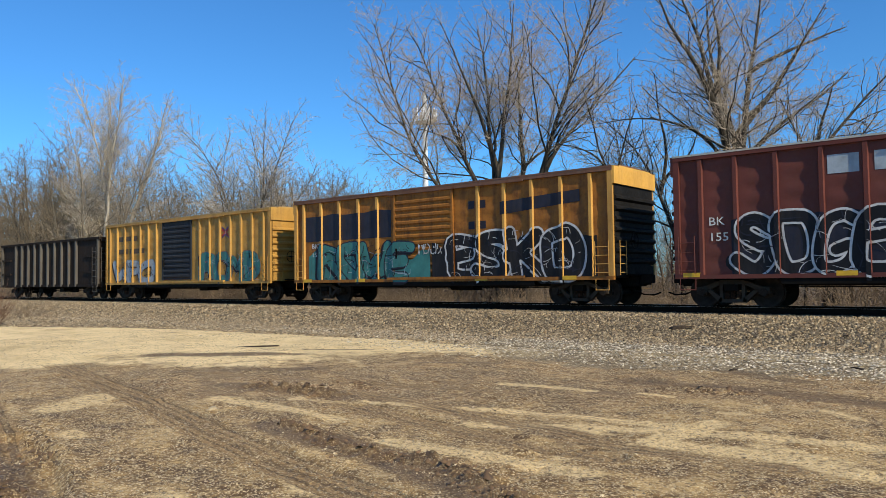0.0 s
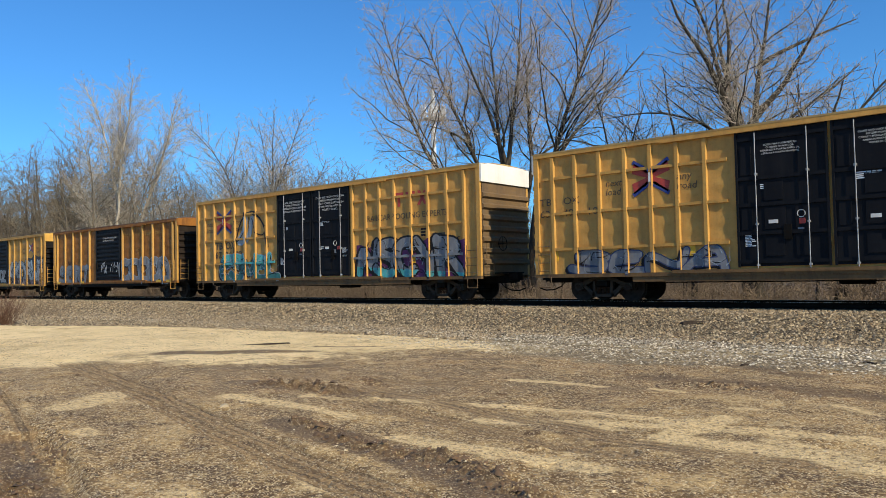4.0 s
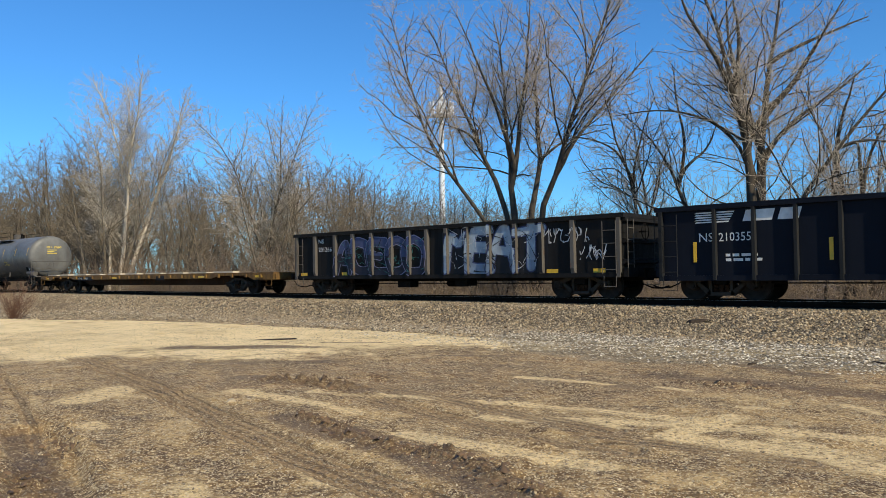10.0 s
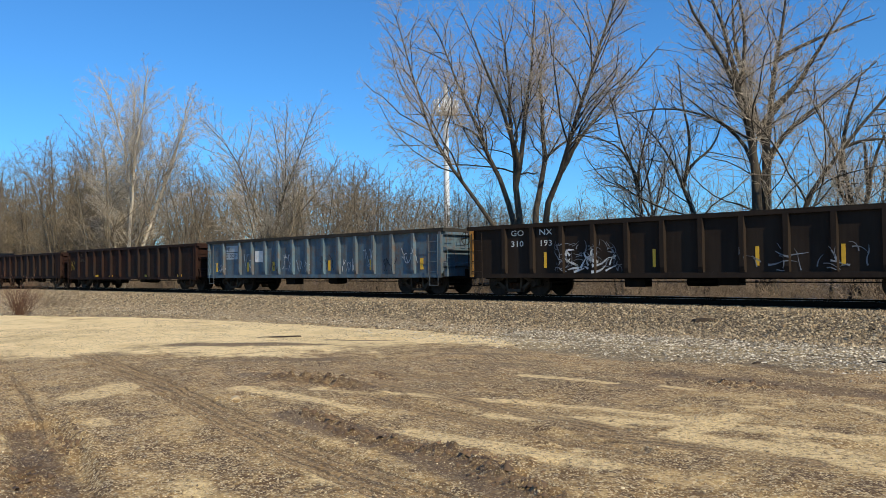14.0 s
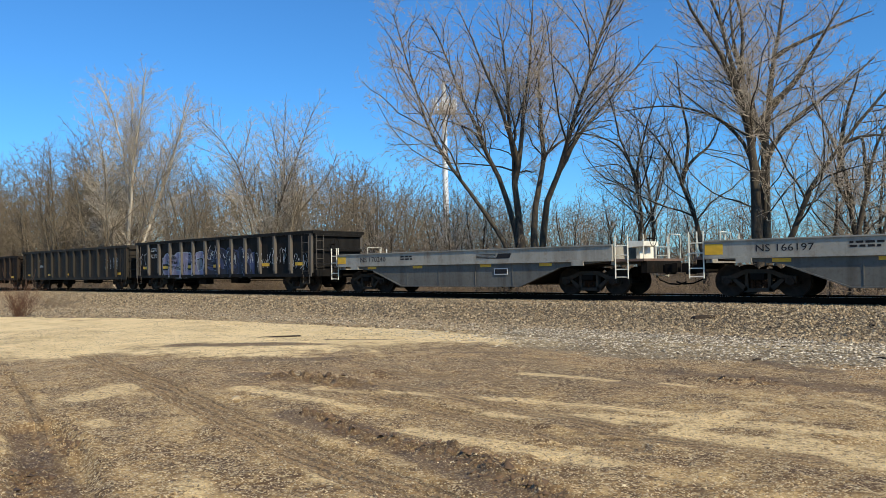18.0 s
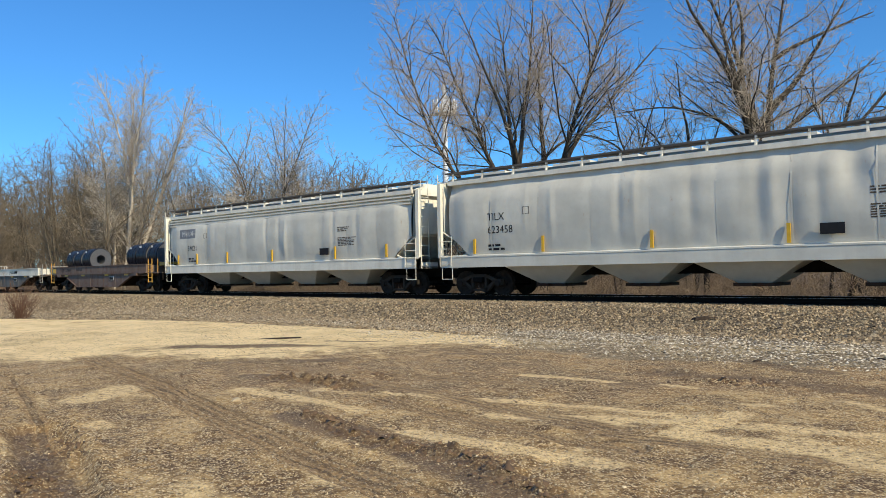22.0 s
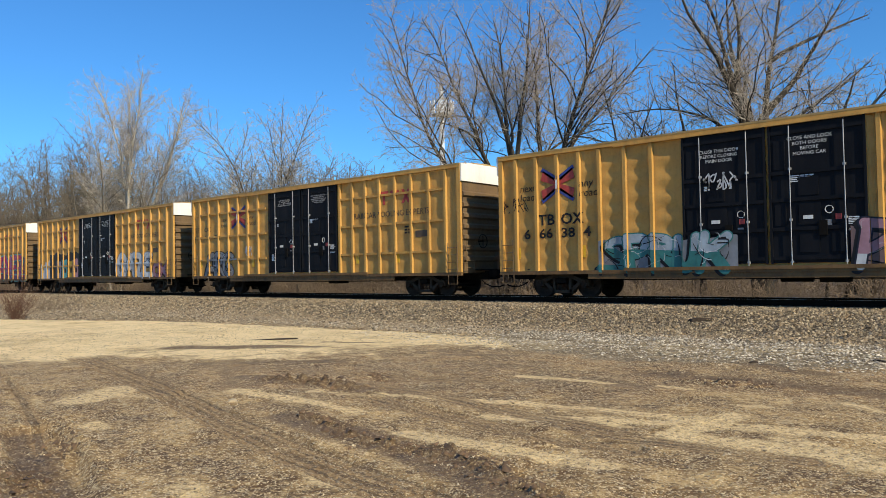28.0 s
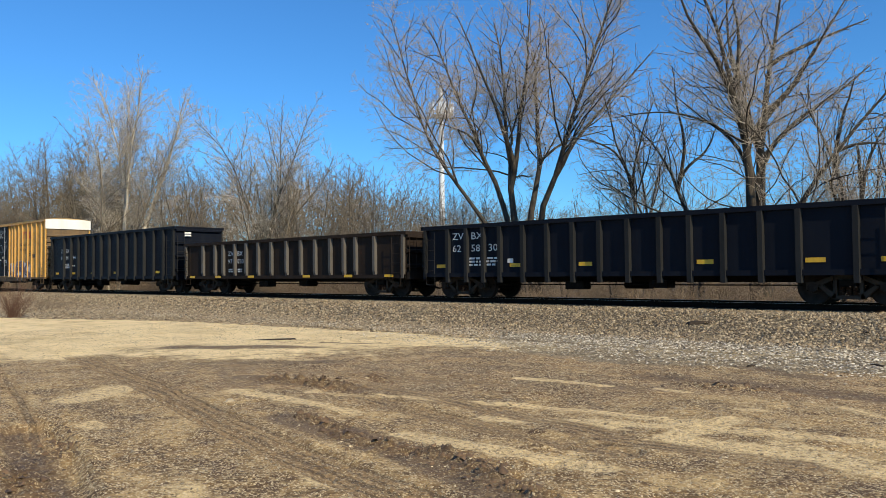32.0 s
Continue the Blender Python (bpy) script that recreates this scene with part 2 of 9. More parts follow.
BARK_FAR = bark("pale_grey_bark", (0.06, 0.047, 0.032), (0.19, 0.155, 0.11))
TWIG = bark("bare_twigs", (0.25, 0.205, 0.155), (0.50, 0.42, 0.325))
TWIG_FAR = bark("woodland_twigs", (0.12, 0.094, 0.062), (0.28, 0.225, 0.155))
BARK_PALE = bark("pale_lit_bark", (0.30, 0.255, 0.195), (0.58, 0.505, 0.405))
BRUSH = bark("dead_brush", (0.115, 0.082, 0.055), (0.27, 0.20, 0.135))
BLACKIRON = weathered("sooty_black_iron", (0.009, 0.008, 0.007), 0.7, (0.025, 0.02, 0.015), 0.4, 0.2, (0.025, 0.013, 0.008), fade=0, dent=0.1)
RUSTIRON = weathered("rusty_iron", (0.05, 0.03, 0.02), 0.7, (0.06, 0.045, 0.035), 0.4, 0.4, dent=0.1)
WHEELSTEEL = plain("wheel_steel", (0.030, 0.023, 0.018), 0.7, 0.0, 0.4)
TRUCKIRON = weathered("grimy_truck_iron", (0.055, 0.045, 0.035), 0.7, (0.025, 0.02, 0.015), 0.6, 0.3, (0.07, 0.035, 0.02), fade=0.1, dent=0.1)
TREAD = plain("polished_tread", (0.36, 0.34, 0.32), 0.33, 1.0, 0.1)
YELLOW = weathered("boxcar_yellow", (0.565, 0.303, 0.073), 0.5, (0.11, 0.06, 0.026), 0.42, fade=0.12)
YELLOW2 = weathered("bright_yellow", (0.66, 0.36, 0.07), 0.5, (0.16, 0.09, 0.04), 0.3, fade=0.2)
PALEYELLOW = weathered("faded_yellow", (0.47, 0.252, 0.055), 0.55, (0.14, 0.085, 0.04), 0.5, 0.25, fade=0.2)
ORANGE = weathered("rusty_orange_yellow", (0.33, 0.13, 0.020), 0.6, (0.09, 0.036, 0.016), 0.75, 0.6, (0.10, 0.036, 0.012), fade=0.05)
MAROON = weathered("faded_maroon", (0.125, 0.034, 0.026), 0.6, (0.10, 0.045, 0.03), 0.5, fade=0.12)
BROWNROOF = weathered("rusty_roof", (0.15, 0.075, 0.05), 0.8, (0.16, 0.12, 0.09), 0.5, 0.5)
TANROOF = weathered("tan_roof", (0.40, 0.26, 0.10), 0.7, (0.2, 0.15, 0.1), 0.5, 0.2)
WHITE = weathered("end_white", (0.80, 0.77, 0.70), 0.5, (0.45, 0.40, 0.33), 0.3, fade=0)
BLACKDOOR = weathered("black_door", (0.009, 0.010, 0.013), 0.5, (0.028, 0.026, 0.027), 0.4, fade=0, dent=0.15)
BLUEBLACK = weathered("blue_black_door", (0.03, 0.034, 0.042), 0.5, (0.06, 0.055, 0.05), 0.5, fade=0, dent=0.15)
HOPPERGREY = weathered("hopper_grey", (0.455, 0.435, 0.37), 0.42, (0.27, 0.26, 0.23), 0.35, fade=0.1, dent=0.5)
HOPPERPALE = weathered("hopper_pale_grey", (0.64, 0.615, 0.525), 0.42, (0.42, 0.37, 0.29), 0.26, 0.06, (0.42, 0.26, 0.12), fade=0.1, dent=0.45)
HOPPERWHITE = weathered("hopper_white_trim", (0.80, 0.765, 0.65), 0.45, (0.40, 0.34, 0.26), 0.4, fade=0)
GONBLACK = weathered("gondola_black", (0.0125, 0.0118, 0.0112), 0.5, (0.035, 0.032, 0.03), 0.4, fade=0)
GONNAVY = weathered("gondola_blue_black", (0.008, 0.010, 0.016), 0.45, (0.018, 0.019, 0.022), 0.35, fade=0)
GONBROWN = weathered("gondola_brown", (0.025, 0.018, 0.014), 0.65, (0.045, 0.034, 0.026), 0.5, 0.2, (0.06, 0.027, 0.015), fade=0.05)
GONRUST = weathered("gondola_rust", (0.026, 0.0125, 0.010), 0.65, (0.034, 0.021, 0.015), 0.6, 0.45, (0.048, 0.017, 0.009), fade=0.05, soot=0.6)
GONBLUE = weathered("gondola_blue", (0.072, 0.118, 0.152), 0.55, (0.075, 0.058, 0.045), 0.9, 0.62, (0.12, 0.07, 0.045), fade=0.4)
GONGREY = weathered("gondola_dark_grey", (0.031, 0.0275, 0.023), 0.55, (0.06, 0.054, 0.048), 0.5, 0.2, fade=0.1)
POSTGREY = weathered("worn_post_grey", (0.088, 0.079, 0.068), 0.6, (0.10, 0.08, 0.065), 0.5, 0.25, fade=0.2)
POSTDARK = weathered("worn_black_post", (0.020, 0.0205, 0.021), 0.55, (0.045, 0.042, 0.038), 0.4, fade=0.1)
TANKGREY = weathered("tank_grey", (0.150, 0.148, 0.138), 0.42, (0.11, 0.10, 0.088), 0.55, fade=0.15, soot=0.5, dent=0.1)
TANKBLACK = weathered("tank_black", (0.026, 0.026, 0.027), 0.42, (0.05, 0.046, 0.042), 0.4, fade=0, dent=0.1)
WELLGREY = weathered("well_grey", (0.32, 0.308, 0.268), 0.55, (0.15, 0.12, 0.09), 0.8, 0.32, (0.16, 0.085, 0.045), fade=0.1)
WELLBROWN = weathered("well_grey_brown", (0.16, 0.115, 0.09), 0.6, (0.10, 0.06, 0.04), 0.85, 0.6, (0.11, 0.045, 0.022), fade=0.1)
WELLBLUE = weathered("well_side_grime", (0.125, 0.122, 0.11), 0.65, (0.065, 0.055, 0.045), 0.95, 0.25, (0.10, 0.06, 0.035), fade=0.1)
FLATYELLOW = weathered("flatcar_yellow", (0.20, 0.105, 0.022), 0.65, (0.045, 0.028, 0.016), 0.95, 0.75, (0.075, 0.036, 0.016), fade=0.1)
TIMBER = weathered("weathered_timber", (0.48, 0.40, 0.29), 0.85, (0.25, 0.19, 0.13), 0.5, dent=0.1)
COILWRAP = weathered("dark_coil_wrap", (0.016, 0.021, 0.031), 0.28, (0.05, 0.05, 0.055), 0.3, fade=0.05)
COILEND = plain("coil_steel_end", (0.12, 0.12, 0.125), 0.5, 0.6, 0.25, 30)
REFLECT = plain("yellow_reflector", (0.62, 0.36, 0.02), 0.45)
INKWHITE = plain("stencil_white", (0.62, 0.61, 0.58), 0.6, 0, 0.12)
INKBLACK = plain("stencil_black", (0.02, 0.02, 0.022), 0.6, 0, 0.2)
INKBROWN = plain("stencil_faded_black", (0.075, 0.05, 0.03), 0.65, 0, 0.3)
INKRED = plain("faded_red_paint", (0.38, 0.045, 0.035), 0.6, 0, 0.25)
INKBLUE = plain("emblem_blue", (0.03, 0.05, 0.22), 0.6, 0, 0.2)
INKYELLOW = plain("stencil_yellow", (0.60, 0.45, 0.07), 0.6, 0, 0.2)
SPRAYS = {n: spray("spray_" + n, c) for n, c in dict(white=(0.62, 0.62, 0.62), black=(0.012, 0.012, 0.015), teal=(0.05, 0.20, 0.19), blue=(0.055, 0.07, 0.15), lilac=(0.24, 0.23, 0.33),
    pale=(0.36, 0.42, 0.47), pink=(0.42, 0.04, 0.16), purple=(0.12, 0.03, 0.11), cyan=(0.10, 0.44, 0.44), green=(0.20, 0.235, 0.012), red=(0.34, 0.03, 0.03), grey=(0.22, 0.23, 0.25), mauve=(0.21, 0.135, 0.13), rose=(0.40, 0.22, 0.26), navy=(0.022, 0.024, 0.04), sky=(0.22, 0.28, 0.36), gold=(0.45, 0.30, 0.03), smoke=(0.055, 0.058, 0.064)).items()}
RODSTEEL = plain("rod_steel", (0.34, 0.34, 0.34), 0.5, 0.3, 0.2)
DIRTYEND = weathered("dirty_end_panels", (0.15, 0.095, 0.045), 0.65, (0.07, 0.055, 0.045), 0.7, 0.2)
DIRTYSILL = weathered("dirty_sill", (0.16, 0.09, 0.035), 0.65, (0.05, 0.035, 0.025), 0.85, 0.35, (0.08, 0.035, 0.02))
GALV = plain("galvanised_steel", (0.62, 0.64, 0.66), 0.6, 0.0, 0.15)
TOWERWHITE = plain("antenna_white", (0.80, 0.81, 0.82), 0.6)
REDBROWN = plain("reddish_dry_bush", (0.105, 0.052, 0.03), 0.9, 0, 0.3)
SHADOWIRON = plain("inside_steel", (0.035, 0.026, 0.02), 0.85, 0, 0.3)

# ---- mesh tools ----
class Build:
    """Collects the pieces of one mesh."""

    def __init__(self):
        self.v, self.f = [], []

    def add(self, verts, faces):
        n = len(self.v)
        self.v += [tuple(p) for p in verts]
        self.f += [tuple(i + n for i in q) for q in faces]
        return self

    def box(self, x0, x1, y0, y1, z0, z1):
        v = [(x, y, z) for z in (z0, z1) for y in (y0, y1) for x in (x0, x1)]
        return self.add(v, [(0, 2, 3, 1), (4, 5, 7, 6), (0, 1, 5, 4), (2, 6, 7, 3), (0, 4, 6, 2), (1, 3, 7, 5)])

    def prism_y(self, poly, y0, y1):
        """A polygon of (x, z), wound against the clock as seen from -y, from y0 to y1."""
        n = len(poly)
        v = [(x, y0, z) for x, z in poly] + [(x, y1, z) for x, z in poly]
        return self.add(v, [tuple(range(n)), tuple(range(2 * n - 1, n - 1, -1))] + [(i, i + n, (i + 1) % n + n, (i + 1) % n) for i in range(n)])

    def prism_x(self, poly, x0, x1):
        """A polygon of (y, z) from x0 to x1."""
        n = len(poly)
        v = [(x0, y, z) for y, z in poly] + [(x1, y, z) for y, z in poly]
        return self.add(v, [tuple(range(n - 1, -1, -1)), tuple(range(n, 2 * n))] + [(i, (i + 1) % n, (i + 1) % n + n, i + n) for i in range(n)])

    def prism_z(self, poly, z0, z1):
        n = len(poly)
        v = [(x, y, z0) for x, y in poly] + [(x, y, z1) for x, y in poly]
        return self.add(v, [tuple(range(n - 1, -1, -1)), tuple(range(n, 2 * n))] + [(i, (i + 1) % n, (i + 1) % n + n, i + n) for i in range(n)])

    def tube(self, pts, r, sides=5, r1=None):
        pts = [Vector(p) for p in pts]
        r1 = r if r1 is None else r1
        n, verts, faces = len(pts), [], []
        for i, p in enumerate(pts):
            d = (pts[min(i + 1, n - 1)] - pts[max(i - 1, 0)]).normalized()
            a = d.orthogonal().normalized()
            b = d.cross(a)
            k = r + (r1 - r) * i / max(1, n - 1)
            verts += [p + (a * math.cos(2 * math.pi * j / sides) + b * math.sin(2 * math.pi * j / sides)) * k for j in range(sides)]
        for i in range(n - 1):
            faces += [(i * sides + j, i * sides + (j + 1) % sides, (i + 1) * sides + (j + 1) % sides, (i + 1) * sides + j) for j in range(sides)]
        faces += [tuple(range(sides - 1, -1, -1)), tuple(range((n - 1) * sides, n * sides))]
        return self.add(verts, faces)

    def lathe_y(self, profile, cx, cz, seg=24):
        """Turns a profile of (radius, y) about an axis along y."""
        n, v, f = len(profile), [], []
        for j in range(seg):
            a = 2 * math.pi * j / seg
            v += [(cx + r * math.cos(a), y, cz + r * math.sin(a)) for r, y in profile]
        for j in range(seg):
            k = (j + 1) % seg
            f += [(j * n + i, j * n + i + 1, k * n + i + 1, k * n + i) for i in range(n - 1)]
        return self.add(v, f)

    def lathe_x(self, profile, cy, cz, seg=32):
        """Turns a profile of (x, radius) about an axis along x."""
        n, v, f = len(profile), [], []
        for j in range(seg):
            a = 2 * math.pi * j / seg
            v += [(x, cy + r * math.cos(a), cz + r * math.sin(a)) for x, r in profile]
        for j in range(seg):
            k = (j + 1) % seg
            f += [(j * n + i, k * n + i, k * n + i + 1, j * n + i + 1) for i in range(n - 1)]
        return self.add(v, f)

    def mesh(self, name, smooth=False):
        me = bpy.data.meshes.new(name)
        me.from_pydata(self.v, [], self.f)
        bm = bmesh.new()
        bm.from_mesh(me)
        bmesh.ops.recalc_face_normals(bm, faces=bm.faces[:])
        bm.to_mesh(me)
        bm.free()
        if smooth:
            me.shade_smooth()
            me.set_sharp_from_angle(angle=radians(35))
        return me


def part(name, b, material, parent, label="", smooth=False):
    me = b.mesh(name, smooth) if isinstance(b, Build) else b
    if isinstance(b, Build):
        me.materials.append(material)
    ob = new(name, me)
    ob.parent = parent
    if label:
        tagged(ob, label)
    return ob


def big_mesh(name, verts, faces, material):
    """A mesh from arrays, faces all with the same number of corners."""
    verts, faces = np.asarray(verts, np.float32), np.asarray(faces, np.int32)
    me = bpy.data.meshes.new(name)
    k = faces.shape[1]
    me.vertices.add(len(verts))
    me.vertices.foreach_set("co", verts.ravel())
    me.loops.add(faces.size)
    me.loops.foreach_set("vertex_index", faces.ravel())
    me.polygons.add(len(faces))
    me.polygons.foreach_set("loop_start", np.arange(0, faces.size, k, dtype=np.int32))
    me.update(calc_edges=True)
    me.materials.append(material)
    return me


RNG = np.random.default_rng(7)


def stones(name, centres, sizes, material, flat=0.7):
    """Many small angular stones in one mesh."""
    base = np.array([(1, 0, -0.35), (-0.1, 1, -0.35), (-1, 0, -0.35), (0.1, -1, -0.35), (0, 0, 1)], float)
    tris = np.array([(0, 1, 4), (1, 2, 4), (2, 3, 4), (3, 0, 4)])
    n = len(centres)
    half = RNG.uniform(0, math.pi, n)
    q = np.stack([np.cos(half), RNG.normal(0, 0.22, n), RNG.normal(0, 0.22, n), np.sin(half)], 1)
    q /= np.linalg.norm(q, axis=1)[:, None]
    w, x, y, z = q.T
    rot = np.stack([1 - 2 * (y * y + z * z), 2 * (x * y - z * w), 2 * (x * z + y * w), 2 * (x * y + z * w), 1 - 2 * (x * x + z * z), 2 * (y * z - x * w),
                    2 * (x * z - y * w), 2 * (y * z + x * w), 1 - 2 * (x * x + y * y)], 1).reshape(n, 3, 3)
    shape = base[None] * RNG.uniform(0.55, 1.2, (n, 5, 1)) * sizes[:, None, None]
    v = np.einsum("nij,nkj->nki", rot, shape)
    v[:, :, 2] *= flat
    v += centres[:, None, :]
    f = tris[None] + (np.arange(n) * 5)[:, None, None]
    return big_mesh(name, v.reshape(-1, 3), f.reshape(-1, 3), material)


# ---- ground ----
def smooth(a, b, x):
    t = np.clip((x - a) / (b - a), 0, 1)
    return t * t * (3 - 2 * t)


def waves(x, y, size, seed):
    """Smooth random relief of about that size, from a sum of turned sines."""
    r = np.random.default_rng(seed)
    out = 0
    for _ in range(9):
        a, k, ph = r.uniform(0, 2 * math.pi), 2 * math.pi / size * r.uniform(0.55, 1.6), r.uniform(0, 6.3)
        out = out + np.sin(k * (x * math.cos(a) + y * math.sin(a)) + ph + 1.3 * np.sin(0.6 * k * (x * math.sin(a) - y * math.cos(a)) + ph * 2))
    return out / 9


# ruts: points of the middle line, half width, depth
RUTS = [([(-16.2, -15.6), (-13.9, -16.15), (-9.7, -17.1), (-7.15, -17.8), (-5.7, -18.15), (-4.65, -18.35), (-3.75, -18.5), (-2.6, -18.8)], 0.27, 0.045),
        ([(-7.8, -15.6), (-5.9, -16.0), (-4.8, -16.2), (-3.75, -16.35), (-3.2, -16.35)], 0.24, 0.04),
        ([(-13.6, -17.8), (-10.6, -18.6), (-8.9, -19.1), (-7.6, -19.5)], 0.10, 0.03),
        ([(-8.5, -19.3), (-7.3, -19.6), (-6.2, -20.0), (-5.0, -20.4)], 0.30, 0.10)]
FAINT = [([(-8.5, -14.9), (-6.6, -15.15), (-4.9, -15.45), (-3.6, -15.7)], 0.2, 0.02), ([(-12.0, -14.9), (-9.0, -14.3), (-6.0, -13.8)], 0.22, 0.02), ([(-4.2, -16.2), (-3.0, -15.9), (-1.8, -15.8)], 0.2, 0.02)]
# torn mud: centre, half length, half width, height, heading
CHURN = [(-6.3, -17.17, 0.52, 0.10, 0.07, -8), (-5.3, -17.5, 0.5, 0.10, 0.07, -10), (-4.55, -17.55, 0.42, 0.09, 0.05, -3), (-3.9, -17.55, 0.6, 0.13, 0.08, -17), (-3.15, -17.9, 0.4, 0.12, 0.07, -14),
         (-8.6, -15.37, 1.0, 0.16, 0.12, 6), (-8.3, -14.42, 0.45, 0.10, 0.05, -12), (-6.4, -20.1, 0.5, 0.16, 0.08, -15), (-7.6, -19.35, 0.8, 0.10, 0.05, -16), (-3.6, -12.2, 0.7, 0.2, 0.04, 10)]
# pale swept lanes and dark stains: points, half width
LANES = [([(-8.0, -15.85), (-6.2, -15.3), (-5.4, -15.0), (-4.3, -14.68), (-3.05, -14.64)], 0.13), ([(-5.0, -15.8), (-4.0, -15.25), (-3.0, -14.85), (-1.5, -14.55)], 0.17),
         ([(-3.4, -16.6), (-3.2, -16.3), (-3.1, -15.7), (-3.0, -14.95), (-2.9, -14.25)], 0.12), ([(-3.0, -15.6), (-2.2, -15.45), (-1.2, -15.65)], 0.2), ([(-10.4, -17.4), (-10.0, -18.1)], 0.35), ([(-9.0, -16.4), (-6.5, -16.5)], 0.14),
         ([(-5.2, -17.05), (-3.0, -17.0)], 0.16), ([(-6.5, -13.1), (-4.0, -12.9)], 0.1)]
STAINS = [([(-15.4, -13.75), (-14.0, -12.8), (-12.8, -11.9)], 0.45), ([(-12.3, -15.0), (-10.4, -13.3)], 0.3), ([(-10.0, -15.5), (-7.6, -15.3)], 0.3), ([(-8.6, -19.35), (-7.0, -19.8), (-5.0, -20.45)], 0.27), ([(-4.3, -9.7), (-3.0, -10.5)], 0.35), ([(-5.0, -11.7), (-1.5, -12.0)], 0.45),
          ([(-6.8, -17.2), (-4.2, -17.65), (-2.6, -18.2)], 0.34), ([(-13.5, -11.0), (-12.2, -10.2)], 0.12), ([(-9.5, -11.5), (-8.2, -10.9)], 0.15)]


def line_distance(line, x, y):
    d, along, run = np.full_like(x, 9.0), np.zeros_like(x), 0.0
    for (x0, y0), (x1, y1) in zip(line, line[1:]):
        ln = math.hypot(x1 - x0, y1 - y0)
        t = np.clip(((x - x0) * (x1 - x0) + (y - y0) * (y1 - y0)) / ln ** 2, 0, 1)
        dd = np.hypot(x - x0 - t * (x1 - x0), y - y0 - t * (y1 - y0))
        along = np.where(dd < d, run + t * ln, along)
        d = np.minimum(d, dd)
        run += ln
    return d, along


def soil_masks(x, y):
    wob = 0.55 * waves(x, y, 4.0, 41) + 0.35 * waves(x, y, 1.3, 42) + 0.18 * waves(x, y, 0.4, 43)
    toe = np.interp(x, [-60, -32.5, -23.9, -12.7, -10.3, -6.6, -2.9, 4], [-12, -11.5, -8.5, -7.85, -8.1, -7.2, -6.6, -6.0])
    low = np.interp(x, [-30, -16.3, -15.4, -13.2, -12.5, -11, -9.9, -8], [-26, -17.2, -15.2, -14.6, -13.0, -11.2, -9.7, -7.5])
    sandy = smooth(-3.6, 2.6, y - low + 1.6 * wob + 2.2 * waves(x, y, 5.0, 44)) * smooth(0.25, -0.25, y - toe + 0.5 * wob)
    belt_low = np.interp(x, [-20, -13.3, -9.7, -7.4, -5.5, -4, -2, 4], [-19, -18, -17.0, -15.9, -14.8, -13.3, -11.8, -9])
    belt_top = np.minimum(low, np.interp(x, [-12, -9.2, -6.2, -4.4, -2.4], [-9, -9.7, -10.5, -10.1, -9.5]))
    belt = smooth(-1.4, 1.4, y - belt_low + 1.5 * wob) * smooth(2.6, -2.2, y - belt_top + 1.5 * wob + 2.0 * waves(x, y, 4.0, 48))
    spill = smooth(-0.4, 0.5, y - np.interp(x, [-13, -10.5, -9.2, -6.2, -4.4, -2.4], [-7.6, -8.6, -9.7, -10.5, -10.1, -9.5]) + wob) * smooth(-13.5, -9.5, x + wob)
    spill = np.maximum(spill, smooth(0.2, 0.7, y - toe + 0.5 * wob)) * (y < 3.3)
    belt = belt * (0.45 + 0.55 * smooth(-15.5, -9.5, x))
    mud = np.zeros_like(x)
    for line, half, depth in RUTS:
        mud = np.maximum(mud, 0.30 * smooth(half * 1.15, half * 0.8, line_distance(line, x, y)[0] + 0.06 * wob))
    for line, half in STAINS:
        mud = np.maximum(mud, smooth(half * 1.2, half * 0.3, line_distance(line, x, y)[0] + 0.3 * half * wob / 0.4))
    mud = np.maximum(mud, 0.7 * smooth(0.28, 0.55, waves(x * 0.5, y, 1.6, 45) + 0.3 * waves(x, y, 0.5, 46)) * (0.3 + 0.7 * belt)) * (1 - 0.8 * sandy)
    for line, half in STAINS[:1] + STAINS[-2:]:
        mud = np.maximum(mud, smooth(half * 1.3, half * 0.4, line_distance(line, x, y)[0] + 0.4 * half * wob / 0.4))
    lane = np.zeros_like(x)
    for line, half in LANES:
        lane = np.maximum(lane, smooth(half * 1.5, half * 0.5, line_distance(line, x, y)[0] + 0.12 * wob) * 1.0)
    lane = np.maximum(lane, 0.75 * smooth(0.25, 0.5, waves(x * 0.45, y, 1.1, 47)) * (1 - belt)) * (1 - mud)
    return sandy, belt, mud, spill * (y > -12), lane, smooth(2.8, 3.6, y)


def tyre_masks(x, y):
    """How far each spot lies from the middle of the nearest wheel track, how surely it is on it, and how far along."""
    off, on, run = np.full_like(x, 2.0), np.zeros_like(x), np.zeros_like(x)
    for line, half, depth in RUTS[:3] + FAINT:
        d, along = line_distance(line, x, y)
        here = d / half < off
        mask = smooth(half * 1.08, half * 0.88, d) * smooth(0.0, 0.8, along) * (0.75 + 0.5 * waves(x, y, 1.4, 51))
        on, run = np.where(here, mask, on), np.where(here, along, run)
        off = np.minimum(off, d / half)
    dist = np.full_like(x, 2.0)
    for line, half, depth in RUTS[:3] + FAINT:
        dist = np.minimum(dist, line_distance(line, x, y)[0])
    return dist, np.clip(on, 0, 1), run


